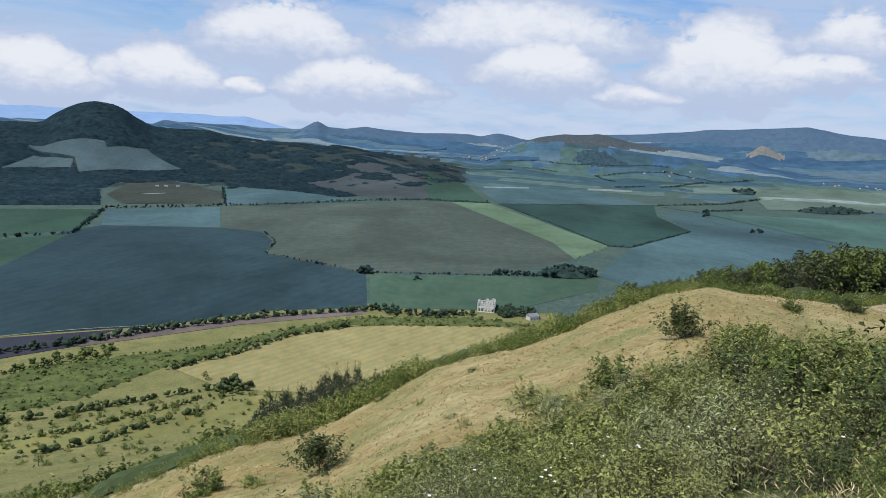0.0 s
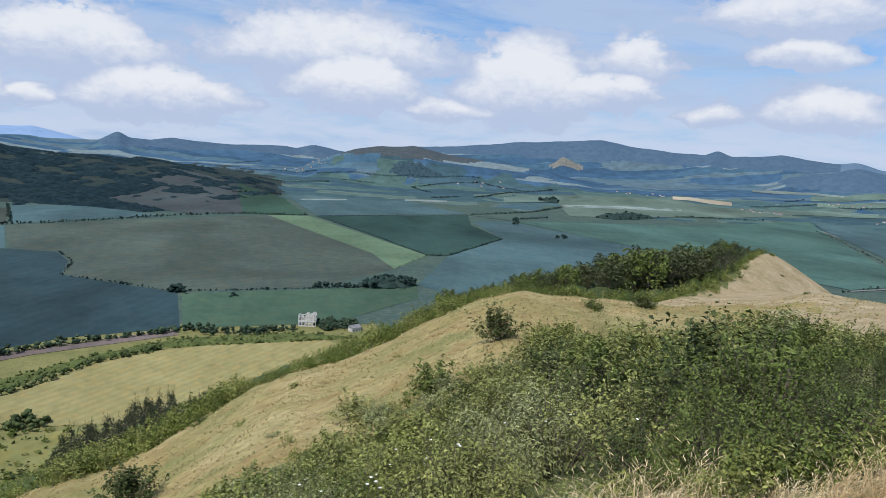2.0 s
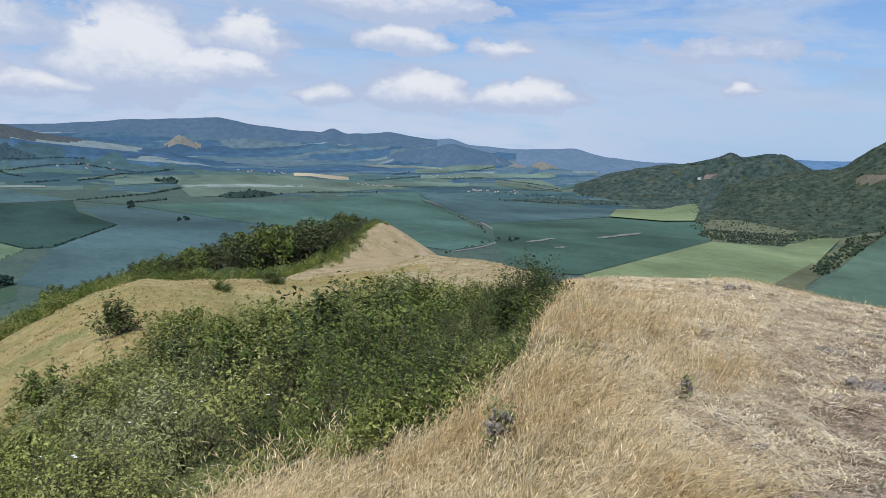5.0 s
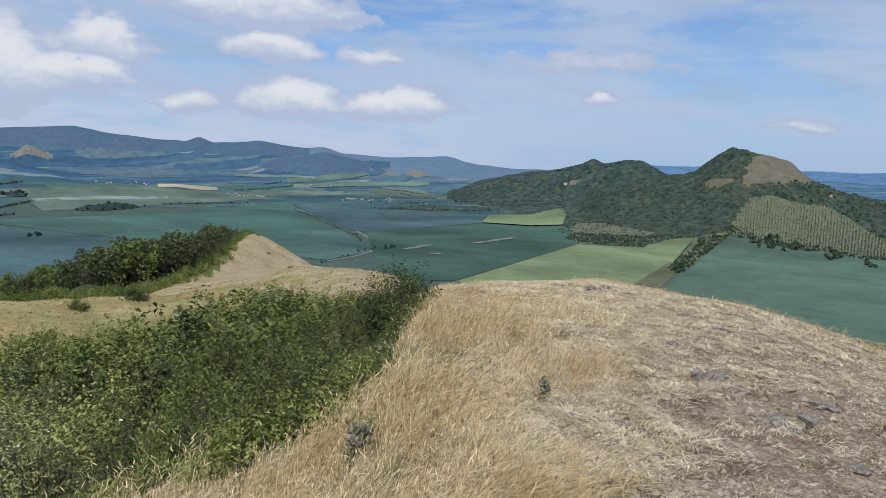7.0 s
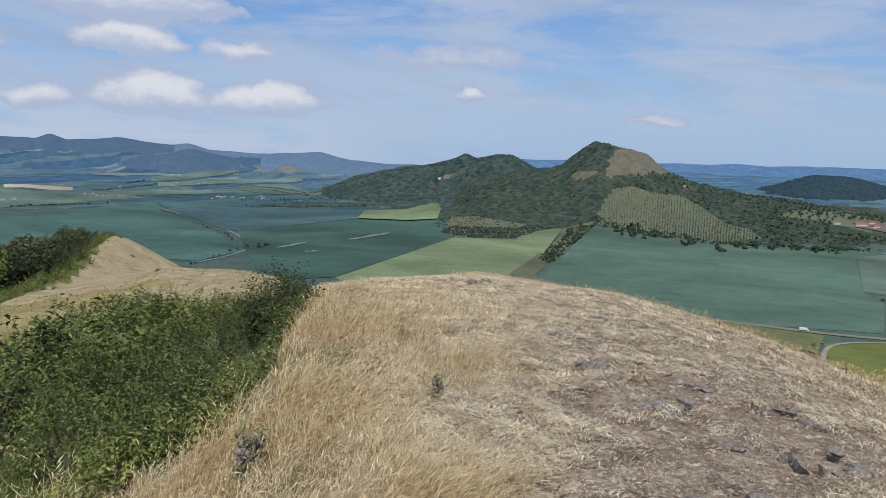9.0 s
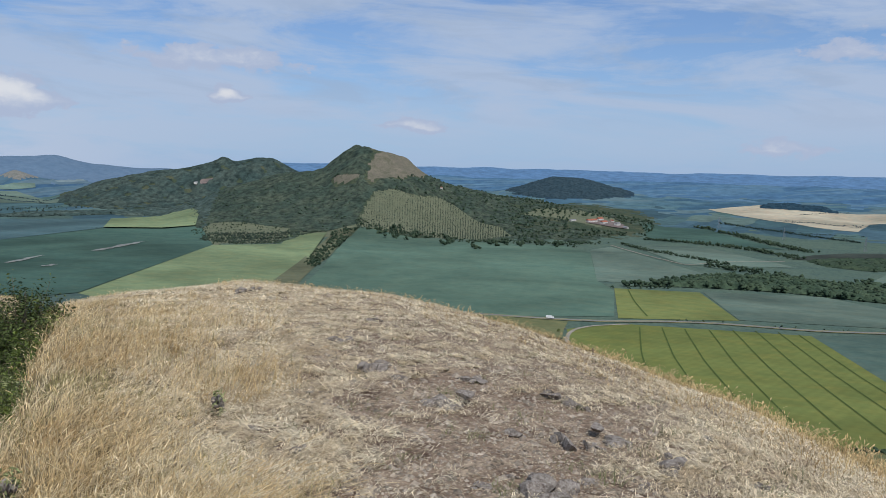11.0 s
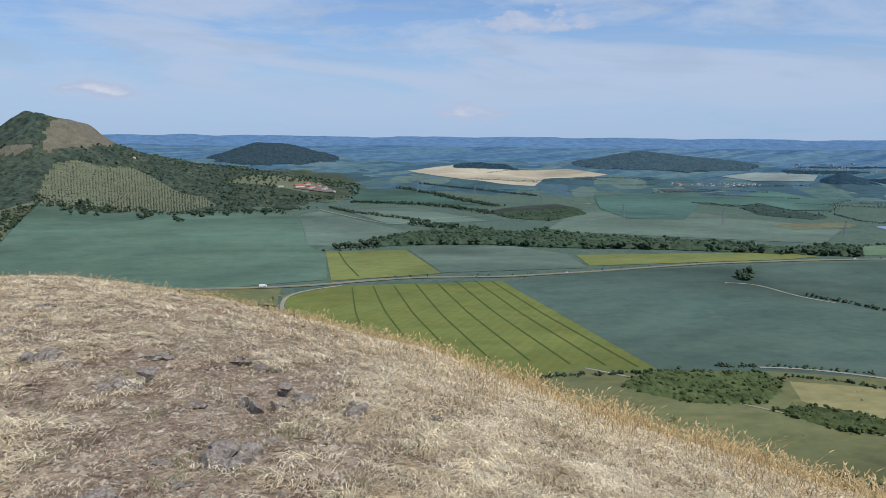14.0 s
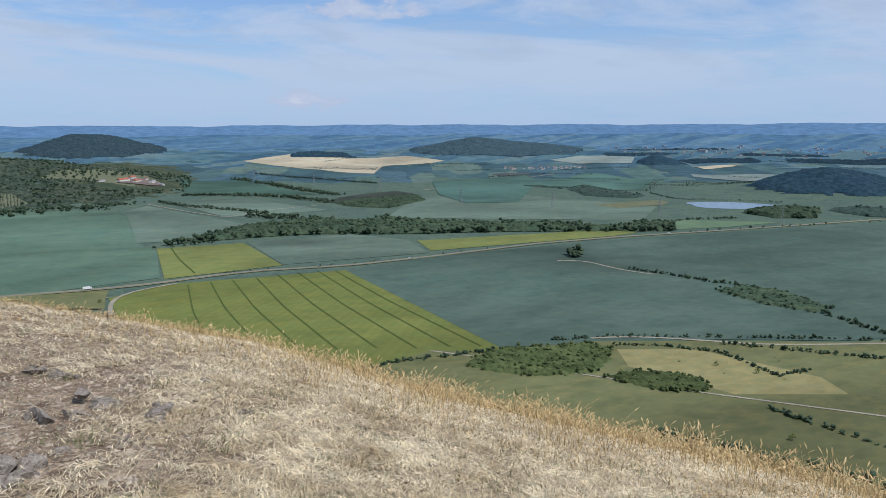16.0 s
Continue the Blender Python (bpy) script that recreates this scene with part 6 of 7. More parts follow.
    r = lo + rng.uniform(0, 62) * rng.uniform(0.1, 1)
    room = room_under(wood_top, az, r)
    if r - lo < 9:
        edge.append((az, r, rng.uniform(0.55, 0.95)))
    else:
        kind = [2, 3, 2, 0, 2][int(rng.integers(0, 5))]
        PINES.put(kind, az, r, size=min(max(room * rng.uniform(0.7, 1.0) / (6.5, 7.5, 5.0, 4.2)[kind], 0.5), 1.7), tall=rng.uniform(0.9, 1.08), sink=0.3)
for i in range(10):
    az = rng.uniform(39.5, 42)
    edge.append((az, rng.uniform(168, 180), rng.uniform(0.4, 0.7)))
for i in range(60):
    r = rng.uniform(95, 163)
    edge.append((float(wood_edge_az(r)) - rng.uniform(-0.35, 0.9), r, rng.uniform(0.3, 0.55)))
grown("green shrubs grown together on the ridge's flank", flank, 0.26, ("hawthorn", "yellow", "hawthorn2", "olive"))
grown("green shrubs grown together at the wood's edge", edge, 0.26, ("hawthorn", "yellow", "hawthorn2", "olive"))
wood_plan("low scrub filling the ridge's shaded flank", [(-26, 78), (-12, 75), (4, 74), (16, 82), (16, 112), (4, 108), (-12, 112), (-26, 104)], 1.5, "scrub", 0.9, name="scrubland", category="scrub")
wood_plan("low scrub between the trees of the ridge", [(15, 96), (22, 98), (28, 104), (32, 111), (34.3, 124), (36.5, 168), (36, 200), (24, 175), (15, 140)], 2.2, "scrub", 1.3, name="scrubland", category="scrub")

# ---- scrubby pasture under the hill ----
copse("dense yellow-green scrub below the hill", [(-34, 585), (-30, 640), (-24, 655), (-18, 665), (-12, 720), (-6, 770), (3, 790), (8, 770), (3.7, 752), (-6.5, 735), (-11.5, 702), (-17, 640), (-21, 612), (-26, 560), (-34, 540)], 800, 3.2, "bright", name="scrubland", lumps=3, category="scrub")
wood_plan("yellow-green thicket below the hill", [(-34, 585), (-30, 640), (-24, 655), (-18, 665), (-12, 720), (-6, 770), (3, 790), (8, 770), (3.7, 752), (-6.5, 735), (-11.5, 702), (-17, 640), (-21, 612), (-26, 560), (-34, 540)], 2.6, "bright", 2.4, name="scrubland", category="scrub")
copse("pale green willow scrub by ploughed land", [(-34, 625), (-29, 660), (-24, 680), (-24, 660), (-29, 630)], 60, 6, "bright", name="scrubland", lumps=5, category="scrub")
hedge("hedge along the mown meadow", [(-20.5, 610), (-17.5, 628), (-14.5, 655), (-11.5, 698), (-7, 732)], 5.5, mat="scrub", low=0.05)
hedge("hedge between scrub and pasture", [(-34, 528), (-28, 532), (-22, 545), (-17, 560)], 5.5, mat="scrub", low=0.1)
hedge("hedge across the pasture", [(-34, 500), (-27, 500), (-22, 520), (-18, 540), (-15, 545)], 4, mat="bright", low=0.15)
hedge("hedge on the lower pasture", [(-30, 470), (-26, 475), (-21, 500), (-18, 515)], 5.5, mat="scrub", low=0.25)
copse("round grove of trees in the pasture", [(-17.2, 560), (-15.6, 572), (-14.2, 560), (-14.8, 545), (-16.6, 545)], 26, 7, "scrub", name="grove")
FIELD_TREES = Stand([
    tree("hawthorn", 2.6, 5.2, 900, 22, 0.36, "lone rounded tree in dry pasture", group="trees of the pasture", bole=0.18),
])
grown("green bushes down the foot of the hill", [(rng.uniform(-34, -9), rng.uniform(100, 330), rng.uniform(0.7, 1.7)) for i in range(230)], 0.45, ("hawthorn2", "yellow", "dark", "olive"), 18)
grown("round green bushes in dry pasture", [(rng.uniform(-34, -12), rng.uniform(432, 545), rng.uniform(0.9, 2.3)) for i in range(120)], 0.45, ("hawthorn2", "yellow", "olive"), 18)
spots = sector(-34, -12, 430, 545, 150, lambda az, r, x, y: ripple(x, y, 60, 1.0) > -0.2)
mass("scattered_scrub", "small round bushes scattered over dry pasture", "scrub", WOODS["bright"], spots, rng.uniform(1.5, 3.4, len(spots)), 4)
for az, r, s in ((-17.7, 580, 1.3), (-23.5, 455, 1.0), (-29.1, 445, 1.3), (-25.1, 452, 1.2), (-20.1, 520, 1.2), (-27.2, 530, 1.1), (139.2, 507, 0.95), (118.8, 540, 0.9), (136.5, 640, 1.0), (133.7, 650, 0.8), (87.9, 930, 1.0)):
    FIELD_TREES.put(0, az, r, size=s, sink=0.2)
grown("small round bushes in dry pasture", [(rng.uniform(126, 146), rng.uniform(540, 700), rng.uniform(0.35, 1.0)) for i in range(26)], 0.45, ("hawthorn", "dark", "olive"), 18)


# ---- grass ----
def blade_stuff(name, c, c2, c3):
    return surface(name, [c, c2, c3], 1.2, 9.0, 0.7, 0.0, 0.35, island=0.35, translucent=0.2)


GRASS = {
    "straw": blade_stuff("straw_blades", (0.62, 0.50, 0.315), (0.70, 0.59, 0.40), (0.53, 0.395, 0.225)),
    "litter": blade_stuff("trampled_straw", (0.68, 0.585, 0.435), (0.80, 0.71, 0.55), (0.50, 0.395, 0.265)),
    "withered": blade_stuff("withered_litter", (0.44, 0.365, 0.265), (0.53, 0.455, 0.335), (0.33, 0.255, 0.18)),
    "tawny": blade_stuff("tawny_slope_grass", (0.315, 0.25, 0.105), (0.375, 0.31, 0.15), (0.265, 0.20, 0.08)),
    "golden": blade_stuff("golden_grass", (0.44, 0.345, 0.18), (0.50, 0.41, 0.235), (0.40, 0.285, 0.14)),
    "olive": blade_stuff("olive_dry_grass", (0.33, 0.275, 0.13), (0.38, 0.33, 0.17), (0.27, 0.235, 0.105)),
    "rust": blade_stuff("golden_brown_grass", (0.50, 0.37, 0.195), (0.58, 0.45, 0.26), (0.42, 0.285, 0.14)),
    "sage": blade_stuff("faded_green_slope_grass", (0.27, 0.25, 0.115), (0.31, 0.285, 0.14), (0.22, 0.215, 0.095)),
    "green": blade_stuff("dull_green_grass", (0.19, 0.19, 0.10), (0.235, 0.23, 0.13), (0.15, 0.16, 0.08)),
}


def blades(places, heights, width, lean, plume=0.0, wind=(0.35, -0.2)):
    """Bent grass blades; with plume, a seed head at the tip."""
    n = len(places)
    z = gz(places[:, 0], places[:, 1])
    root = np.stack([places[:, 0], places[:, 1], z - 0.02], -1)
    d = rng.normal(0, 1, (n, 2)) * lean + np.array(wind) * lean
    h = heights[:, None]
    mid = root + np.concatenate([d * h * 0.3, h * 0.62], 1)
    tip = root + np.concatenate([d * h * 0.95, h * rng.uniform(0.75, 1.0, (n, 1))], 1)
    side = unit(np.stack([-d[:, 1], d[:, 0], np.zeros(n)], -1) + rng.normal(0, 0.6, (n, 3)) * np.array([1, 1, 0.1]))
    w = np.broadcast_to(width, (n,))[:, None]
    v = np.stack([root - side * w * 0.5, root + side * w * 0.5, mid - side * w * 0.4, mid + side * w * 0.4, tip], 1)
    f = np.array([[0, 1, 3], [0, 3, 2], [2, 3, 4]])
    if plume:
        dirn = unit(tip - mid)
        p1 = tip - dirn * h * 0.03
        p2 = tip + dirn * h * plume * 0.5 - np.array([0, 0, 1]) * h * 0.02
        p3 = tip + dirn * h * plume + np.concatenate([d * 0.25, -np.ones((n, 1)) * 0.15], 1) * h * plume
        v = np.concatenate([v, np.stack([p1, p2 - side * w * 0.9, p2 + side * w * 0.9, p3], 1)], 1)
        f = np.concatenate([f, [[5, 7, 6], [6, 7, 8]]])
    k = v.shape[1]
    return v.reshape(-1, 3), (f[None] + (np.arange(n) * k)[:, None, None]).reshape(-1, 3)


def straws(places, length, width, lift=0.02):
    """Straws lying on the ground."""
    n = len(places)
    ang = 2.6 + 0.9 * ripple(places[:, 0], places[:, 1], 0.9) + rng.normal(0, 0.55, n)
    d = np.stack([np.cos(ang), np.sin(ang)], -1)
    L = length[:, None] * 0.5
    a, b = places - d * L, places + d * L
    za = gz(a[:, 0], a[:, 1]) + 0.004 + rng.uniform(0, lift, n)
    zb = gz(b[:, 0], b[:, 1]) + 0.004 + rng.uniform(0, lift * 1.6, n)
    zm = 0.5 * (za + zb) + rng.uniform(0.0, lift, n)
    w = np.broadcast_to(width, (n,))[:, None]
    s = np.stack([-d[:, 1], d[:, 0]], -1) * w * 0.5
    bend = np.stack([-d[:, 1], d[:, 0]], -1) * length[:, None] * rng.normal(0, 0.07, (n, 1))
    m = 0.5 * (a + b) + bend
    v = np.stack([np.column_stack([a, za]), np.column_stack([m - s, zm]), np.column_stack([m + s, zm]), np.column_stack([b, zb])], 1)
    f = np.array([[0, 1, 2], [1, 3, 2]])
    return v.reshape(-1, 3), (f[None] + (np.arange(n) * 4)[:, None, None]).reshape(-1, 3)


def near_places(a0, a1, r0, r1, n, power=1.0):
    """Places that crowd towards the summit, as evenly seen from it."""
    az = rng.uniform(a0, a1, n)
    r = np.exp(rng.uniform(np.log(r0), np.log(r1), n) * power + (1 - power) * np.log(r1))
    return np.stack(bearing(az, r), -1), az, r


def rim_r(az):
    return np.sqrt(1.6 / np.interp(az, [p[0] for p in DOME], [p[1] for p in DOME]))


def stuff(name, label, category, mesh_parts, material):
    return tagged(new(name, arrays_mesh(name, *join(*mesh_parts), [material])), label, category, kind="stuff")


def bare_soil(x, y, az, r):
    """How far the turf is worn away on the trodden crest."""
    worn = np.exp(-((az - 83) / 12) ** 2) * np.exp(-((r - 4.3) / 3.2) ** 2)
    return 0.42 * ripple(x, y, 1.9, 0.9) + 0.40 * ripple(x, y, 0.6, 2.2) + 0.25 * ripple(x, y, 0.23, 1.2) + 1.25 * worn - 0.75 * np.clip((72 - az) / 7, 0, 1) - 0.5 * np.clip((az - 95) / 8, 0, 1) - 0.3 * np.clip((r - 9) / 4, 0, 1)


def make_grass():
    # tall dry grass between the trodden crest and the scrub
    tuft, az, r = near_places(22, 70, 2.3, 23, 11500)
    own = np.repeat(np.arange(len(tuft)), 9)
    p = tuft[own] + rng.normal(0, 0.012, (len(own), 2)) * (1.5 + 0.5 * r[own])[:, None]
    az, r = np.degrees(np.arctan2(p[:, 0], p[:, 1])), np.hypot(p[:, 0], p[:, 1])
    vigour = rng.uniform(0.55, 1.3, len(tuft))[own]
    inner = scrub_band(az)[0]
    wander = 5.5 * ripple(p[:, 0], p[:, 1], 2.9) + 2.5 * ripple(p[:, 0], p[:, 1], 0.8, 1.0) + rng.normal(0, 1.5, len(az))
    k = (r < np.where(az < 50, inner - 0.1 + rng.normal(0, 0.25, len(r)), 30)) & (az < 61 + wander)
    p, r, own, vigour = p[k], r[k], own[k], vigour[k]
    h = rng.uniform(0.14, 0.38, len(p)) * vigour * np.interp(p[:, 0] * 0 + r, [2, 5, 9], [0.7, 0.85, 1.0]) * np.clip(0.75 + 0.25 * ripple(p[:, 0], p[:, 1], 3.1), 0.4, 1.2)
    w = 0.0016 + 0.00042 * r
    h *= np.interp(r, [9, 12, 16], [1.0, 0.6, 0.32])
    patch_tone = ripple(p[:, 0], p[:, 1], 3.3, 2.0) + 0.7 * ripple(p[:, 0], p[:, 1], 1.2, 0.7) + rng.normal(0, 0.42, len(tuft))[own]
    olive, tan = patch_tone > 0.62, patch_tone < -0.38
    pale = ~(olive | tan)
    stuff("tall_grass", "tall dry straw-coloured grass with drooping seed heads", "grass", [blades(p[pale], h[pale], w[pale], 0.6, 0.30, (0.9, -0.5))], GRASS["straw"])
    stuff("green_grass", "dull green grass among dry stems", "grass", [blades(p[olive], h[olive] * 0.75, w[olive] * 1.2, 0.5)], GRASS["olive"])
    stuff("golden_grass", "golden-brown dry grass tufts", "grass", [blades(p[tan], h[tan] * 0.95, w[tan] * 1.1, 0.65, 0.25, (0.9, -0.5))], GRASS["rust"])
    # pale grass along the dome's edge
    az = rng.uniform(62, 149, 24000)
    rim = rim_r(az)
    r = rim * rng.uniform(0.62, 1.35, len(az)) ** 1.0
    p = np.stack(bearing(az, r), -1)
    lush = np.interp(az, [62, 75, 90, 105, 149], [0.25, 0.3, 0.6, 1.0, 1.0]) * np.interp(r / rim, [0.62, 0.85, 1.0, 1.35], [0.12, 0.35, 0.85, 1.0])
    k = rng.uniform(0, 1, len(az)) < lush + 0.25
    p, r, lush = p[k], r[k], lush[k]
    h = rng.uniform(0.10, 0.34, len(p)) * (0.35 + 0.65 * lush) * np.clip(0.85 + 0.3 * ripple(p[:, 0], p[:, 1], 1.7), 0.5, 1.3)
    stuff("rim_grass", "pale dry grass with seed heads along the slope's edge", "grass", [blades(p, h, 0.003 + 0.0007 * r, 0.4, 0.25)], GRASS["rust"])
    # trampled straw on the crest, in mats between bare soil
    p, az, r = near_places(55, 149, 2.0, 22, 190000)
    mat = bare_soil(p[:, 0], p[:, 1], az, r)
    k = (mat < 0.55 + rng.normal(0, 0.22, len(r))) & (r < rim_r(az) * 1.15) & (az + rng.normal(0, 2, len(az)) > 57)
    p, r, mat = p[k], r[k], mat[k]
    grey = rng.uniform(0, 1, len(r)) < 0.28
    for name, label, key, k in (("trampled_straw", "bleached trampled straw strewn over bare soil", "litter", ~grey), ("grey_litter", "grey-brown withered litter on bare soil", "withered", grey)):
        stuff(name, label, "straw", [straws(p[k], rng.uniform(0.03, 0.13, k.sum()) * (0.8 + 0.05 * r[k]), 0.0019 + 0.0006 * r[k], 0.03)], GRASS[key])
    # mats: tufts of bleached grass pressed flat, each combed one way
    p, az, r = near_places(56, 149, 2.0, 19, 5600)
    k = (bare_soil(p[:, 0], p[:, 1], az, r) + 0.35 * ripple(p[:, 0], p[:, 1], 0.75, 3.1) < 0.12 + rng.normal(0, 0.16, len(r))) & (r < rim_r(az) * 1.1)
    p, r = p[k], r[k]
    per = 22
    way = 2.6 + 1.1 * ripple(p[:, 0], p[:, 1], 1.4) + rng.normal(0, 0.5, len(p))
    own = np.repeat(np.arange(len(p)), per)
    ang = way[own] + rng.normal(0, 0.55, len(own))
    root = p[own] + rng.normal(0, 0.022, (len(own), 2)) * (0.8 + 0.06 * r[own])[:, None]
    long = rng.uniform(0.05, 0.17, len(own)) * (0.85 + 0.05 * r[own])
    d = np.stack([np.cos(ang), np.sin(ang)], -1)
    base = np.column_stack([root, gz(root[:, 0], root[:, 1])])
    tipxy = root + d * long[:, None]
    tip = np.column_stack([tipxy, gz(tipxy[:, 0], tipxy[:, 1]) + rng.uniform(0.0, 0.02, len(own))])
    arch = 0.5 * (base + tip) + np.column_stack([rng.normal(0, 0.1, (len(own), 2)) * long[:, None], long * rng.uniform(0.04, 0.24, len(own))])
    side = np.column_stack([-d[:, 1], d[:, 0], np.zeros(len(own))]) * (0.0016 + 0.00045 * r[own])[:, None]
    v = np.stack([base - side, base + side, arch - side, arch + side, tip], 1)
    f = np.array([[0, 1, 3], [0, 3, 2], [2, 3, 4]])[None] + (np.arange(len(own)) * 5)[:, None, None]
    stuff("straw_mats", "bleached grass tufts pressed flat on the crest", "straw", [(v.reshape(-1, 3), f.reshape(-1, 3))], GRASS["litter"])
    # short withered bits all over the worn soil
    p, az, r = near_places(60, 125, 2.1, 11, 42000)
    k = r < rim_r(az)
    stuff("soil_litter", "short withered bits strewn over worn soil", "straw", [straws(p[k], rng.uniform(0.015, 0.06, k.sum()), 0.003 + 0.0006 * r[k], 0.012)], GRASS["withered"])
    # the crest behind
    p = np.stack(bearing(rng.uniform(149, 300, 9000), 0.6 + 9 * rng.uniform(0, 1, 9000) ** 0.6), -1)
    stuff("trampled_straw", "bleached straw on the crest's far side", "straw", [straws(p, rng.uniform(0.06, 0.24, len(p)), 0.006, 0.04)], GRASS["litter"])
    # short tufts on the crest, dull green and straw
    p, az, r = near_places(58, 149, 2.2, 18, 60000)
    tuft = ripple(p[:, 0], p[:, 1], 1.15, 4.0) + 0.5 * ripple(p[:, 0], p[:, 1], 0.45, 1.0)
    g = tuft > 0.75
    stuff("green_tufts", "low dull green tufts in trampled turf", "grass", [blades(p[g], rng.uniform(0.03, 0.09, g.sum()), 0.003 + 0.0007 * r[g], 0.9)], GRASS["green"])
    s = (tuft < 0.2) & (bare_soil(p[:, 0], p[:, 1], az, r) < 0.32 + rng.normal(0, 0.22, len(r)))
    stuff("straw_tufts", "low straw tufts in trampled turf", "grass", [blades(p[s], rng.uniform(0.025, 0.08, s.sum()), 0.002 + 0.0005 * r[s], 1.2)], GRASS["litter"])
    # dry grass of the long slope
    p, az, r = near_places(-27, 50, 17, 100, 52000, 1.0)
    inner, outer = scrub_band(az)
    k = ((r > outer - 2) | (rng.uniform(0, 1, len(r)) < 0.12)) & (gz(p[:, 0], p[:, 1]) > 150)
    p, r, outer = p[k], r[k], outer[k]
    h = rng.uniform(0.10, 0.30, len(p))
    tone = ripple(p[:, 0], p[:, 1], 17, 0.5) + 0.6 * ripple(p[:, 0], p[:, 1], 6, 1.5) + rng.normal(0, 0.3, len(p)) - 1.3 * np.exp(-np.clip(r - outer, 0, None) / 9)
    for name, label, key, k in (("slope_grass", "golden dry grass on the long slope", "tawny", (tone < 0.45) & (tone > -0.25)), ("pale_slope_grass", "pale dry grass on the long slope", "golden", tone >= 0.45), ("green_slope_grass", "faded green grass on the long slope", "sage", tone <= -0.25)):
        stuff(name, label, "grass", [blades(p[k], h[k] * (0.5 if key == "sage" else 0.65), 0.014 + 0.0012 * r[k], 1.3, 0.12, (0.9, -0.5))], GRASS[key])


make_grass()

# ---- stones ----
STONE = surface("weathered_basalt", [(0.20, 0.172, 0.145), (0.27, 0.24, 0.205), (0.10, 0.08, 0.068), (0.31, 0.285, 0.25)], 16.0, 60.0, 0.9, 0.7, 0.3)


CHIPS = surface("stone_chips", [(0.27, 0.225, 0.18), (0.38, 0.33, 0.275), (0.18, 0.14, 0.115)], 6.0, 40.0, 0.9, 0.3, 0.3, island=0.4)


def rock(az, r, width, flat=0.45, label="weathered grey basalt stone in the turf"):
    """An angular stone, half sunk in the ground."""
    root = tagged(new("rock"), label, "rock", "stones of the crest")
    squash = np.array([1, rng.uniform(0.55, 0.9), max(flat, 0.42)]) * width * 0.62
    for k in range(5):
        v = ICO2_V.copy()
        # split planes give flat faces and sharp edges
        for _ in range(11):
            n = unit(rng.normal(size=3) * np.array([1, 1, 0.7]))
            over = np.clip(v @ n - rng.uniform(0.34, 0.72), 0, None)
            v = v - over[:, None] * n
        v += rng.normal(0, 0.022, v.shape)
        v *= rng.uniform(0.35, 0.8) if k else 0.95
        v = (v + (rng.normal(0, 0.6, 3) * np.array([1, 1, 0.25]) if k else 0)) * squash
        part("stone_block" if k else "stone_core", arrays_mesh("stone_block", v, ICO2_F, [STONE]), root)
    x, y = bearing(az, r)
    root.matrix_basis = Matrix.LocRotScale((x, y, float(ground_z(az, r)) + width * 0.12 * max(flat, 0.4)), Euler((rng.normal(0, 0.1), rng.normal(0, 0.1), rng.uniform(0, 6.28))), None)


LARGE_STONES = ((73.1, 6.95, 0.40, 0.5), (73.9, 7.1, 0.26, 0.5), (78.7, 5.85, 0.40, 0.35), (87.3, 5.3, 0.32, 0.7), (87.0, 6.6, 0.40, 0.4), (88.8, 6.4, 0.16, 0.7), (85.8, 4.25, 0.36, 0.6), (86.6, 4.1, 0.26, 0.5), (95.3, 5.1, 0.24, 0.6), (91.5, 5.5, 0.34, 0.5), (77.3, 3.8, 0.34, 0.5), (78.6, 3.75, 0.2, 0.5), (63.9, 14.0, 0.42, 0.7), (64.6, 14.3, 0.26, 0.6))
SMALL_STONES = ((84.1, 5.26, 0.20, 0.4), (80.4, 6.8, 0.26, 0.4), (75.2, 6.6, 0.22, 0.4), (73.2, 10.3, 0.3, 0.3), (68, 4.7, 0.2, 0.4), (64.7, 5.2, 0.16, 0.4), (81.5, 4.24, 0.18, 0.4), (94.7, 5.14, 0.16, 0.5), (90.4, 5.25, 0.17, 0.4), (98, 6.2, 0.2, 0.4), (71, 8.2, 0.3, 0.3), (101, 5.2, 0.15, 0.4), (93.4, 4.6, 0.16, 0.5), (83, 3.9, 0.15, 0.4), (89.3, 4.5, 0.14, 0.5))
for az, r, w, fl in LARGE_STONES + SMALL_STONES:
    rock(az, r, w * 0.68, fl)

p, az, r = near_places(60, 122, 2.2, 10, 26000)
k = rng.uniform(0, 1, len(r)) < 0.25 + 0.75 * np.clip(bare_soil(p[:, 0], p[:, 1], az, r) + 0.3, 0, 1)
p, r = p[k], r[k]
c = np.column_stack([p, gz(p[:, 0], p[:, 1]) + 0.002])
size = rng.uniform(0.5, 1.0, len(p)) ** 2 * rng.choice([0.014, 0.021, 0.036], len(p), p=[0.50, 0.38, 0.12])
stuff("gravel", "small grey stone chips on bare soil", "gravel", [blobs(c, size * (0.85 + 0.06 * r), 0.6, 0.28, CHIP)], CHIPS)


# ---- weeds and flowers ----
def thistle(az, r, h):
    root = tagged(new("thistle"), "withered grey-brown thistle standing in dry grass", "weed", "weeds of the crest")
    n = 14
    a = rng.uniform(0, 6.28, n)
    z0 = rng.uniform(0.15, 0.75, n) * h
    s = np.stack([np.zeros(n), np.zeros(n), z0], -1)
    e = s + np.stack([np.cos(a), np.sin(a), rng.uniform(0.5, 1.2, n)], -1) * h * 0.22
    part("stem", arrays_mesh("stem", *rods([(0, 0, -0.03)], [(0, 0, h)], 0.008, 0.004), [BARK]), root)
    for s1, e1 in zip(s, e):
        part("branch", arrays_mesh("branch", *rods([s1], [e1], 0.004, 0.002, 3), [BARK]), root)
    ends = np.concatenate([e, [[0, 0, h]]])
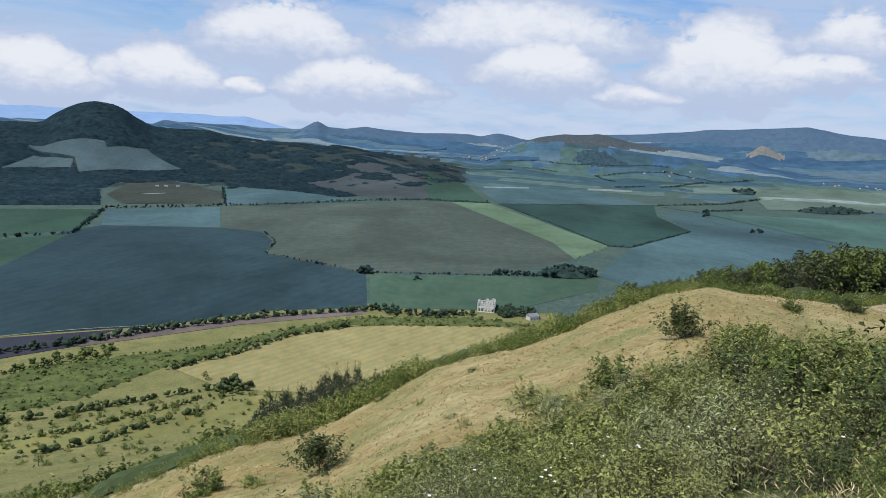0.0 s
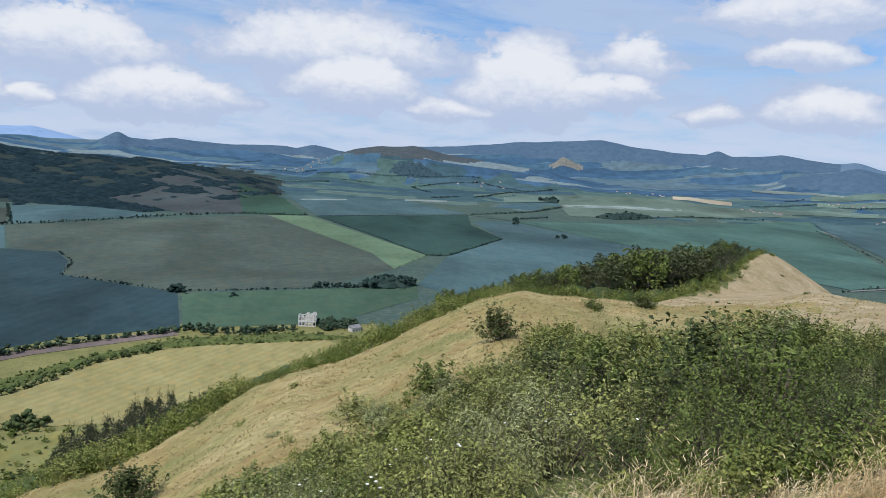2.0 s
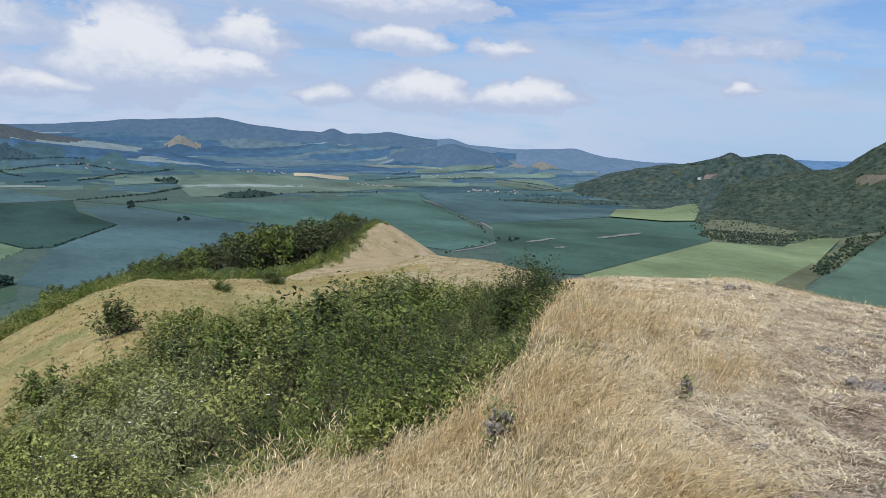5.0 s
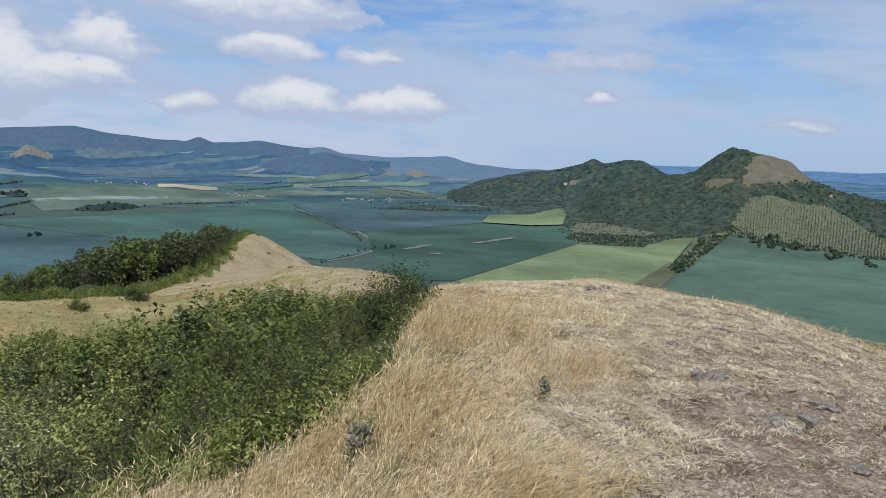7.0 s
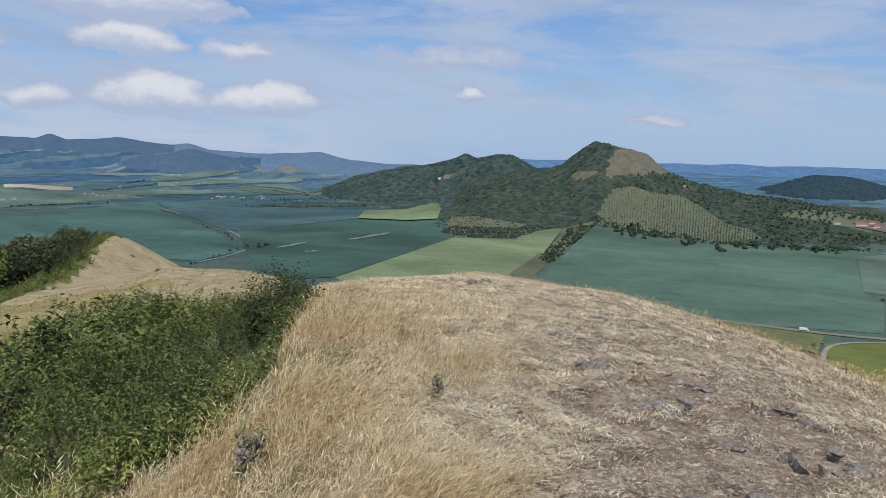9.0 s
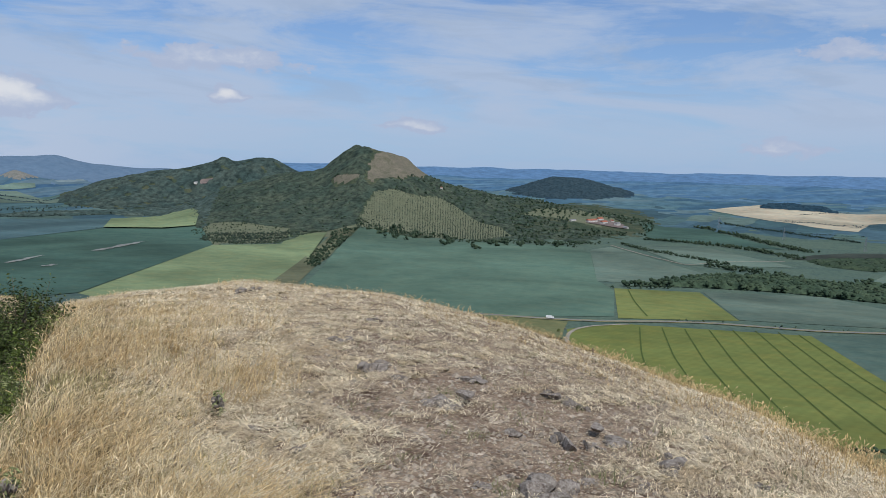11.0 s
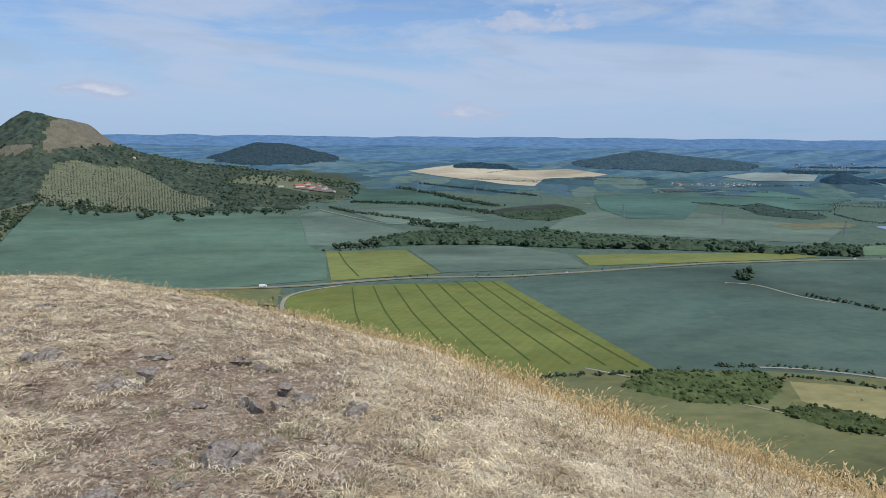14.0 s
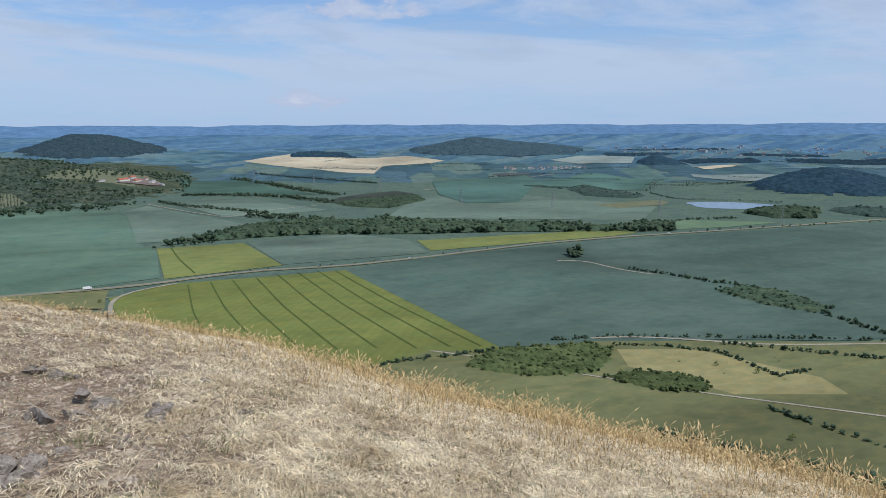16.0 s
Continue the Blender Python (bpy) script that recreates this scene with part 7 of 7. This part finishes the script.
    for e1 in ends:
        part("flower_head", arrays_mesh("flower_head", *blobs(e1[None], np.full(1, 0.02), 1.1, 0.3), [STONE]), root)
    c = rng.uniform(-1, 1, (130, 3)) * np.array([0.14, 0.14, 0.42]) * h / 0.5 + np.array([0, 0, 0.45 * h])
    part("foliage", arrays_mesh("foliage", *leaves(c, unit(rng.normal(size=(130, 3))), 0.05 * rng.uniform(0.6, 1.3, 130), 0.3), [LEAF["grey"]]), root)
    x, y = bearing(az, r)
    root.location = (x, y, float(ground_z(az, r)))


for az, r, h in ((48.5, 4.6, 0.27), (49.2, 4.75, 0.21), (62.4, 5.6, 0.13)):
    thistle(az, r, h)

PETAL = surface("white_petals", [(0.75, 0.75, 0.68), (0.82, 0.82, 0.76)], 3.0, 20.0, 0.7)


def umbel(az, r, h):
    """A white flat-topped wild flower among the shrubs."""
    root = tagged(new("white_umbel_flower"), "white flat-topped wild flower among the shrubs", "flower", "white flowers")
    n = 12
    a = np.arange(n) * 2.399
    rad = 0.021 * np.sqrt(np.arange(n) / n)
    tops = np.stack([np.cos(a) * rad, np.sin(a) * rad, np.full(n, h) - rad * 0.2], -1)
    part("stem", arrays_mesh("stem", *join(rods([(0, 0, -0.05)], [(0, 0, h - 0.06)], 0.005, 0.003), rods(np.tile([[0, 0, h - 0.06]], (n, 1)), tops, 0.0015, 0.001, 3)), [LEAF["yellow"]]), root)
    part("flower_head", arrays_mesh("flower_head", *blobs(tops, np.full(n, 0.007), 0.5, 0.2), [PETAL]), root, "white flower head")
    x, y = bearing(az, r)
    root.location = (x, y, float(ground_z(az, r)))


for i in range(24):
    az = float(rng.normal(9, 6)) if i < 20 else float(rng.uniform(16, 30))
    umbel(az, float(rng.uniform(7, 13)), float(rng.uniform(0.95, 1.35)))

# long pale grass at the scrub's dark foot
p = np.stack(bearing(rng.normal(30, 3.5, 600), rng.normal(7.2, 0.5, 600)), -1)
stuff("reed_grass", "long pale bent grass at the scrub's foot", "grass", [blades(p, rng.uniform(0.2, 0.5, 600), 0.006, 0.6, 0.25)], GRASS["straw"])


# ---- a fallen wire along the dome's edge ----
def fallen_wire():
    root = tagged(new("fallen_wire"), "rusty fence wire fallen along the grassy edge", "wire")
    az = np.linspace(81.5, 90.5, 24)
    r = rim_r(az) * 0.90
    x, y = bearing(az, r)
    pts = np.column_stack([x, y, gz(x, y) + 0.07 + 0.04 * np.sin(az * 2.1)])
    RUST = surface("rusty_wire", [(0.10, 0.06, 0.04), (0.14, 0.08, 0.05)], 8.0, 40.0, 0.8)
    part("wire", arrays_mesh("wire", *rods(pts[:-1], pts[1:], 0.0045, 0.0045), [RUST]), root)
    for k in (1, 12, 22):
        part("stake", arrays_mesh("stake", *rods([pts[k] - (0, 0, 0.25)], [pts[k] + (0.02, 0.01, 0.04)], 0.012, 0.010, 6), [BARK]), root)


fallen_wire()

# ---- roads, tracks and tramlines ----
ASPHALT = surface("pale_asphalt", [(0.17, 0.17, 0.165), (0.20, 0.20, 0.19)], 0.05, 0.6, 0.9)
TRACK = surface("pale_dirt_track", [(0.29, 0.265, 0.215), (0.24, 0.22, 0.17)], 0.05, 0.6, 0.95)
WHEELING = surface("bare_wheel_tracks", [(0.062, 0.09, 0.026), (0.072, 0.10, 0.03)], 0.05, 0.6, 0.95)
CONCRETE = surface("bleached_concrete", [(0.46, 0.45, 0.42), (0.38, 0.37, 0.34)], 0.05, 0.6, 0.9)


def ribbon(corners, width, lift):
    """A strip of ground along (bearing, distance) corners, as corner and face arrays."""
    pts = np.array([bearing(a, r) for a, r in corners])
    fine = []
    for p, q in zip(pts[:-1], pts[1:]):
        n = max(2, int(np.hypot(*(q - p)) / 14))
        fine.append(p + (q - p) * (np.arange(n) / n)[:, None])
    fine = np.concatenate(fine + [pts[-1:]])
    for _ in range(3):
        fine[1:-1] = 0.25 * fine[:-2] + 0.5 * fine[1:-1] + 0.25 * fine[2:]
    d = np.gradient(fine, axis=0)
    d /= np.linalg.norm(d, axis=1, keepdims=True)
    side = np.stack([-d[:, 1], d[:, 0]], -1) * width * 0.5
    left, right = fine + side, fine - side
    z = gz(fine[:, 0], fine[:, 1]) + lift
    v = np.stack([np.column_stack([left, z]), np.column_stack([right, z])], 1).reshape(-1, 3)
    i = np.arange(len(fine) - 1) * 2
    f = np.concatenate([np.stack([i, i + 1, i + 3], -1), np.stack([i, i + 3, i + 2], -1)])
    return v, f


def road(name, label, corners, width, material, lift=0.95):
    return tagged(new(name, arrays_mesh(name, *ribbon(corners, width, lift), [material])), label, "road", kind="structure")


MAIN_ROAD = [(78, 1040), (82, 1026), (86.7, 1015), (89.7, 1016), (92.3, 1026), (95.1, 1048), (98.7, 1069), (105.9, 1086), (112, 1149), (120.3, 1287), (126.6, 1393), (134.5, 1548), (143.8, 1860), (149, 2050)]
road("road_verge", "pale dry verge of the valley road", MAIN_ROAD, 12, C["drypasture"], 0.85)
road("road", "narrow grey asphalt road across the fields", MAIN_ROAD, 6, ASPHALT, 1.0)
road("road", "grey lane that bends through the fields", [(42.7, 1415), (44.8, 1492), (46.2, 1590), (46.6, 1700), (45.5, 1900), (43.8, 2200), (42.1, 2450), (40.5, 2700)], 7, ASPHALT)
road("track", "pale dirt track beside the barley field", [(88.6, 850), (88.5, 900), (88.8, 950), (90, 982), (93.1, 1012)], 5, TRACK)
road("track", "pale dirt track to the road", [(84.4, 935), (86.5, 950), (88.5, 958)], 4, TRACK)
road("track", "pale track along the pasture's upper edge", [(124.5, 705), (127.7, 721), (133, 725), (136.5, 728), (140.5, 752), (147, 810)], 4, TRACK)
road("track", "faint track across the pasture", [(112, 652), (115.6, 636), (120.9, 606), (126.2, 591), (131.2, 578), (139, 576), (147, 585)], 2.6, TRACK)
road("track", "pale track round a tree clump", [(121.8, 1120), (123.7, 1131), (126.7, 1060), (129, 1040)], 4, TRACK)
road("track", "pale farm track between wheat fields", [(91.5, 2100), (94.2, 1887), (96.9, 1739), (99.8, 1868), (103.5, 1950)], 5, TRACK)
road("track", "pale track under the village", [(111.5, 2380), (114.5, 2560), (118.5, 2850), (121.5, 3000)], 7, TRACK)
road("track", "pale track in the valley fields", [(-34, 742), (-26, 748), (-20, 745), (-13, 770), (-6, 806)], 1.2, TRACK)
for a0, r0, a1, r1 in ((93.9, 997, 95.3, 700), (95.5, 1006, 98.6, 700), (97.1, 1009, 101.7, 680), (98.8, 1019, 104.7, 665), (100.4, 1032, 107.8, 665), (101.9, 1043, 110.9, 662), (103.4, 1048, 113.6, 665), (104.7, 1046, 116, 668)):
    x0, y0 = bearing(a0, r0)
    x1, y1 = bearing(a1, r1)
    am, rm = math.degrees(math.atan2((x0 + x1) / 2, (y0 + y1) / 2)) - 0.35, math.hypot((x0 + x1) / 2, (y0 + y1) / 2)
    v, f = ribbon([(a0, r0), (am, rm), (a1, r1)], 1.7, 0.9)
    tagged(new("tramline", arrays_mesh("tramline", v, f, [WHEELING])), "dark tractor wheel track through green barley", "field", "tramlines", "structure")
road("tramline", "dark tractor wheel track through green barley", [(92.9, 1320), (93.4, 1200), (94.4, 1080)], 2.2, WHEELING)


# ---- water ----
def pond():
    m = bpy.data.materials.new("pond_water")
    m.use_nodes = True
    g = Nodes(m.node_tree)
    geo = g.add("ShaderNodeNewGeometry")
    b = g.add("ShaderNodeBump", Strength=0.15, Distance=0.2, Height=g.noise(geo.outputs["Position"], 0.6, 3.0))
    bs = g.add("ShaderNodeBsdfPrincipled", Base_Color=(0.10, 0.14, 0.17, 1), Roughness=0.12, Normal=b.outputs[0])
    g.add("ShaderNodeOutputMaterial", Surface=bs.outputs[0])
    a = np.linspace(0, 2 * np.pi, 40, endpoint=False)
    rim = 1 + 0.08 * np.sin(3 * a + 1) + 0.05 * np.sin(5 * a)
    px, py = bearing(134.3 + 3.35 * np.cos(a) * rim, 2020 + 85 * np.sin(a) * rim)
    bm = bmesh.new()
    bm.faces.new([bm.verts.new((x, y, float(gz(x, y)) + 0.9)) for x, y in zip(px, py)])
    bmesh.ops.recalc_face_normals(bm, faces=bm.faces[:])
    if bm.faces[:][0].normal.z < 0:
        bmesh.ops.reverse_faces(bm, faces=bm.faces[:])
    me = bpy.data.meshes.new("water")
    bm.to_mesh(me)
    bm.free()
    me.materials.append(m)
    tagged(new("water", me), "calm pale blue pond among the fields", "pond", kind="structure")


pond()

# ---- buildings ----
PLASTER = surface("pale_plaster", [(0.62, 0.60, 0.55), (0.54, 0.52, 0.47)], 0.2, 2.0, 0.9)
RUINED = surface("bleached_ruin_plaster", [(0.72, 0.71, 0.68), (0.60, 0.585, 0.55), (0.45, 0.43, 0.39)], 0.35, 2.0, 0.95, 0.3)
TILES = surface("red_roof_tiles", [(0.34, 0.13, 0.08), (0.28, 0.11, 0.075)], 0.2, 2.0, 0.9)
# red tiles of distant houses, muted by haze put into the colour
HAZED_TILES = surface("haze_muted_roof_tiles", [(0.17, 0.13, 0.125), (0.21, 0.15, 0.14)], 0.2, 2.0, 0.9)
DULL = surface("dull_plaster", [(0.40, 0.41, 0.42), (0.33, 0.34, 0.36)], 0.2, 2.0, 0.9)
SLATE = surface("grey_roof", [(0.20, 0.20, 0.21), (0.25, 0.245, 0.24)], 0.2, 2.0, 0.8)
GLASS = surface("dark_window_glass", [(0.03, 0.035, 0.04), (0.04, 0.045, 0.05)], 0.5, 3.0, 0.15)
STEEL = surface("galvanised_steel", [(0.22, 0.23, 0.24), (0.28, 0.29, 0.30)], 0.5, 3.0, 0.6)
PAINT = surface("white_vehicle_paint", [(0.78, 0.78, 0.77), (0.72, 0.72, 0.71)], 0.5, 3.0, 0.35)
RUBBER = surface("black_rubber", [(0.02, 0.02, 0.02), (0.03, 0.03, 0.03)], 2.0, 10.0, 0.8)


def box(x0, x1, y0, y1, z0, z1):
    v = np.array([(x, y, z) for z in (z0, z1) for y in (y0, y1) for x in (x0, x1)], float)
    q = np.array([[0, 2, 3, 1], [4, 5, 7, 6], [0, 1, 5, 4], [2, 6, 7, 3], [0, 4, 6, 2], [1, 3, 7, 5]])
    return v, np.concatenate([q[:, [0, 1, 2]], q[:, [0, 2, 3]]])


def gable(w, d, z0, rise, over=0.4):
    """A pitched roof with its ridge along x."""
    x, y = w / 2 + over, d / 2 + over
    v = np.array([(-x, -y, z0), (x, -y, z0), (x, y, z0), (-x, y, z0), (-x, 0, z0 + rise), (x, 0, z0 + rise), (-x, -y, z0 - 0.25), (x, -y, z0 - 0.25), (x, y, z0 - 0.25), (-x, y, z0 - 0.25)], float)
    f = np.array([[0, 1, 5], [0, 5, 4], [2, 3, 4], [2, 4, 5], [3, 0, 4], [1, 2, 5], [6, 8, 7], [6, 9, 8], [6, 7, 1], [6, 1, 0], [8, 9, 3], [8, 3, 2], [7, 8, 2], [7, 2, 1], [9, 6, 0], [9, 0, 3]])
    return v, f


def house(w, d, h, rise, roof, label, group, rows=1, cols=4, walls=None, name="house"):
    """A plain country building: walls, pitched roof, windows on its long sides."""
    root = tagged(new(name), label, "building", group)
    part("wall", arrays_mesh("wall", *box(-w / 2, w / 2, -d / 2, d / 2, -1.5, h), [walls or PLASTER]), root)
    part("roof", arrays_mesh("roof", *gable(w, d, h + 0.3, rise), [roof]), root)
    shared = arrays_mesh("window", *box(-0.6, 0.6, -0.06, 0.06, 0, 1.4), [GLASS])
    for side in (-1, 1):
        for k in range(rows):
            for c in range(cols):
                part("window", shared, root).location = ((c + 0.5) / cols * w - w / 2, side * (d / 2 + 0.03), 1.0 + k * 2.9)
    return root


def stand(ob, az, r, turn=0.0, copy=False, scale=1.0):
    x, y = bearing(az, r)
    m = Matrix.LocRotScale((x, y, float(ground_z(az, r))), Euler((0, 0, radians(turn))), (scale,) * 3)
    if copy:
        ob = copy_thing(ob, Matrix.Identity(4))
    ob.matrix_basis = m
    return ob


stand(house(46, 13, 7, 5, TILES, "long farm barn with a red tiled roof", "farm buildings", 1, 9, name="barn"), 90.0, 2575, -40)
stand(house(34, 12, 6, 4.5, TILES, "low farm stable with a red roof", "farm buildings", 1, 6, name="barn"), 90.9, 2590, -30)
stand(house(30, 12, 6, 4.5, TILES, "long hay barn with a red tiled roof", "farm buildings", 1, 6, name="barn"), 90.6, 2640, -30)
stand(house(28, 11, 8, 3, SLATE, "white farm house with a grey roof", "farm buildings", 2, 6, name="farm_house"), 91.9, 2600, -25)
stand(house(22, 10, 5, 3, TILES, "small red-roofed farm shed", "farm buildings", 1, 4, name="shed"), 91.5, 2660, 10)
stand(house(18, 9, 5, 2.5, SLATE, "pale farm shed with a grey roof", "farm buildings", 1, 3, name="shed"), 92.5, 2570, 40)
stand(house(26, 9, 4, 2, SLATE, "low pale farm shed", "farm buildings", 1, 4, name="shed"), 88.6, 2560, -40)
stand(house(16, 9, 5, 3, TILES, "white house with a red roof on the hill's shoulder", "hill houses", 1, 3), 78.6, 2700, 20)
field("pale bare farmyard", C["soil"], [(89.6, 2545), (89.7, 2600), (91, 2670), (92.3, 2650), (92.7, 2560), (91.5, 2545)], 0.8)

village = house(14, 9, 5, 4, HAZED_TILES, "village house with pale walls and a red roof", "village houses", 1, 3)
stand(village, 118.3, 3180, 20)
for i in range(34):
    stand(village, 117.6 + 6.2 * rng.uniform() ** 0.9, 3150 + rng.uniform(0, 130), rng.uniform(0, 180), True, rng.uniform(0.4, 0.75))
grey_village = house(14, 9, 5, 3.5, SLATE, "village house with pale walls and a grey roof", "village houses", 1, 3)
stand(grey_village, 119.6, 3200, 60)
for i in range(14):
    stand(grey_village, rng.uniform(117.8, 123.6), 3150 + rng.uniform(0, 120), rng.uniform(0, 180), True, rng.uniform(0.4, 0.75))
block = house(40, 13, 11, 1.5, SLATE, "pale block in the distant town", "town buildings", 2, 4, name="town_block", walls=DULL)
stand(block, 132, 3800, 10)
for i in range(56):
    a = rng.uniform(124.5, 147)
    stand(block, a, 3680 + rng.uniform(0, 330) + 6 * abs(a - 138), rng.uniform(-25, 25), True, rng.uniform(0.25, 0.55))
town = house(13, 9, 5, 3.5, HAZED_TILES, "red-roofed house in the distant town", "town houses", 1, 2, walls=DULL)
stand(town, 136, 3750, 30)
for i in range(90):
    stand(town, rng.uniform(125.5, 147), 3600 + rng.uniform(0, 350), rng.uniform(0, 180), True, rng.uniform(0.4, 0.75))
for a0, a1, r0, n in ((35.4, 38.6, 3150, 16), (43.0, 47.6, 3120, 14), (1.5, 4.8, 3640, 16), (14.5, 18.5, 3420, 8), (26, 30, 3500, 8), (40, 45, 3560, 10)):
    for i in range(n):
        stand(village, rng.uniform(a0, a1), r0 + rng.uniform(-40, 60), rng.uniform(0, 180), True, rng.uniform(0.4, 0.75))
stand(house(30, 12, 8, 2, SLATE, "pale house on the wooded hill", "hill houses", 2, 5), 60.6, 3180, 15)


def ruin():
    """A roofless two-storey manor ruin with empty window openings."""
    root = tagged(new("ruined_house"), "roofless white ruined house with empty windows among trees", "ruin")
    w, d, t = 19.0, 11.0, 0.7
    n = 5
    for side, y in (("front", -d / 2), ("back", d / 2)):
        pieces = []
        for level, (z0, zs, zt, z1) in enumerate(((-1.0, 1.0, 5.0, 5.9), (5.9, 6.7, 10.4, 11.2))):
            pieces.append(box(-w / 2, w / 2, y - t / 2, y + t / 2, z0, zs))
            top = z1 + (0 if level == 0 else 0)
            pieces.append(box(-w / 2, w / 2, y - t / 2, y + t / 2, zt, top))
            for k in range(n + 1):
                x = -w / 2 + k * w / n
                a, b = max(-w / 2, x - 0.62), min(w / 2, x + 0.62)
                pieces.append(box(a, b, y - t / 2, y + t / 2, zs, zt))
        for k in range(7):
            x = rng.uniform(-w / 2 + 1, w / 2 - 1)
            pieces.append(box(x - 0.9, x + 0.9, y - t / 2 + 0.02, y + t / 2 - 0.02, 11.2, 11.2 + rng.uniform(0.8, 3.4)))
        part("wall", arrays_mesh("wall", *join(*pieces), [RUINED]), root)
    for x in (-w / 2 + t / 2, w / 2 - t / 2):
        pieces = [box(x - t / 2, x + t / 2, -d / 2 + t / 2, d / 2 - t / 2, -1, 2), box(x - t / 2, x + t / 2, -d / 2 + t / 2, d / 2 - t / 2, 4.4, 6.6), box(x - t / 2, x + t / 2, -d / 2 + t / 2, d / 2 - t / 2, 9.2, 12.2)]
        for y in (-d / 2 + 1.6, 0, d / 2 - 1.6):
            pieces.append(box(x - t / 2, x + t / 2, y - 1.1, y + 1.1, 2, 4.4))
            pieces.append(box(x - t / 2, x + t / 2, y - 1.1, y + 1.1, 6.6, 9.2))
        part("gable_wall", arrays_mesh("gable_wall", *join(*pieces), [RUINED]), root)
    stand(root, 3.7, 822, -12)


ruin()
stand(house(12, 8, 4, 3, SLATE, "small grey-roofed house by the trees", "valley houses", 1, 3), 7.3, 800, 30)
for az, r in ((-21.0, 2235), (-20.4, 2230), (-19.6, 2235)):
    stand(house(9, 7, 4, 2.5, SLATE, "small white house under the wooded hill", "hill foot houses", 1, 2), az, r - 60, 10)


# ---- pylons ----
def pylon(az, r, h=40):
    root = tagged(new("pylon"), "grey lattice power pylon in the fields", "pylon", "power line pylons")
    b, t = 3.6, 0.7
    for sx_, sy_ in ((-1, -1), (1, -1), (1, 1), (-1, 1)):
        part("leg", arrays_mesh("leg", *rods([(sx_ * b, sy_ * b, -1)], [(sx_ * t, sy_ * t, h)], 0.22, 0.16), [STEEL]), root)
    s, e = [], []
    for k in range(8):
        u0, u1 = k / 8, (k + 1) / 8
        w0, w1 = b + (t - b) * u0, b + (t - b) * u1
        for q in range(4):
            c = ((-1, -1), (1, -1), (1, 1), (-1, 1))
            (xa, ya), (xb, yb) = c[q], c[(q + 1) % 4]
            s += [(xa * w0, ya * w0, h * u0), (xb * w0, yb * w0, h * u0)]
            e += [(xb * w1, yb * w1, h * u1), (xa * w1, ya * w1, h * u1)]
    part("lattice", arrays_mesh("lattice", *rods(s, e, 0.1, 0.1, 3), [STEEL]), root)
    for z, w in ((0.68, 6.5), (0.82, 8.5), (0.95, 5.5)):
        part("crossarm", arrays_mesh("crossarm", *join(rods([(-w, 0, h * z)], [(w, 0, h * z)], 0.18, 0.18), rods([(-w, 0, h * z), (w, 0, h * z)], [(0, 0, h * z + 2.2), (0, 0, h * z + 2.2)], 0.12, 0.12, 3)), [STEEL]), root)
    stand(root, az, r, rng.uniform(-20, 40))


for az, r in ((103.3, 2600), (108.3, 2372), (114.4, 1943), (121.4, 1876), (129.2, 1743), (99.0, 2900), (137.5, 1640)):
    pylon(az, r)


# ---- vehicles ----
def lorry(az, r, turn):
    root = tagged(new("lorry"), "white box lorry on the valley road", "lorry")
    part("cargo_box", arrays_mesh("cargo_box", *box(-5.2, 3.2, -1.25, 1.25, 1.1, 3.9), [PAINT]), root)
    part("cab", arrays_mesh("cab", *join(box(3.5, 5.3, -1.2, 1.2, 0.7, 2.0), box(3.5, 5.0, -1.15, 1.15, 2.0, 3.0)), [PAINT]), root)
    part("windscreen", arrays_mesh("windscreen", *box(5.0, 5.06, -1.0, 1.0, 2.05, 2.85), [GLASS]), root)
    part("chassis", arrays_mesh("chassis", *box(-5.0, 5.0, -0.5, 0.5, 0.6, 1.08), [RUBBER]), root)
    for x in (-3.6, -2.3, 4.1):
        for y in (-1.1, 1.1):
            v, f = rods([(0, -0.15, 0)], [(0, 0.15, 0)], 0.5, 0.5, 12)
            part("wheel", arrays_mesh("wheel", v, f, [RUBBER]), root).location = (x, y, 0.5)
    ob = stand(root, az, r, turn)
    ob.location.z += 1.0


def car(az, r, turn, paint, label):
    root = tagged(new("car"), label, "car", "cars on the road")
    part("body", arrays_mesh("body", *join(box(-2.1, 2.1, -0.85, 0.85, 0.35, 0.9), box(-1.5, 1.0, -0.75, 0.75, 0.9, 1.45)), [paint]), root)
    part("window", arrays_mesh("window", *box(-1.3, 0.8, -0.77, 0.77, 1.0, 1.38), [GLASS]), root)
    for x in (-1.3, 1.3):
        for y in (-0.75, 0.75):
            v, f = rods([(0, -0.1, 0)], [(0, 0.1, 0)], 0.33, 0.33, 10)
            part("wheel", arrays_mesh("wheel", v, f, [RUBBER]), root).location = (x, y, 0.33)
    ob = stand(root, az, r, turn)
    ob.location.z += 1.0


lorry(87.2, 1015, -88)
car(110.4, 1131, -62, PAINT, "small white car on the valley road")
car(129.9, 1457, -95, PAINT, "small white car further along the road")
car(103.5, 1079, -100, STEEL, "small grey car on the valley road")
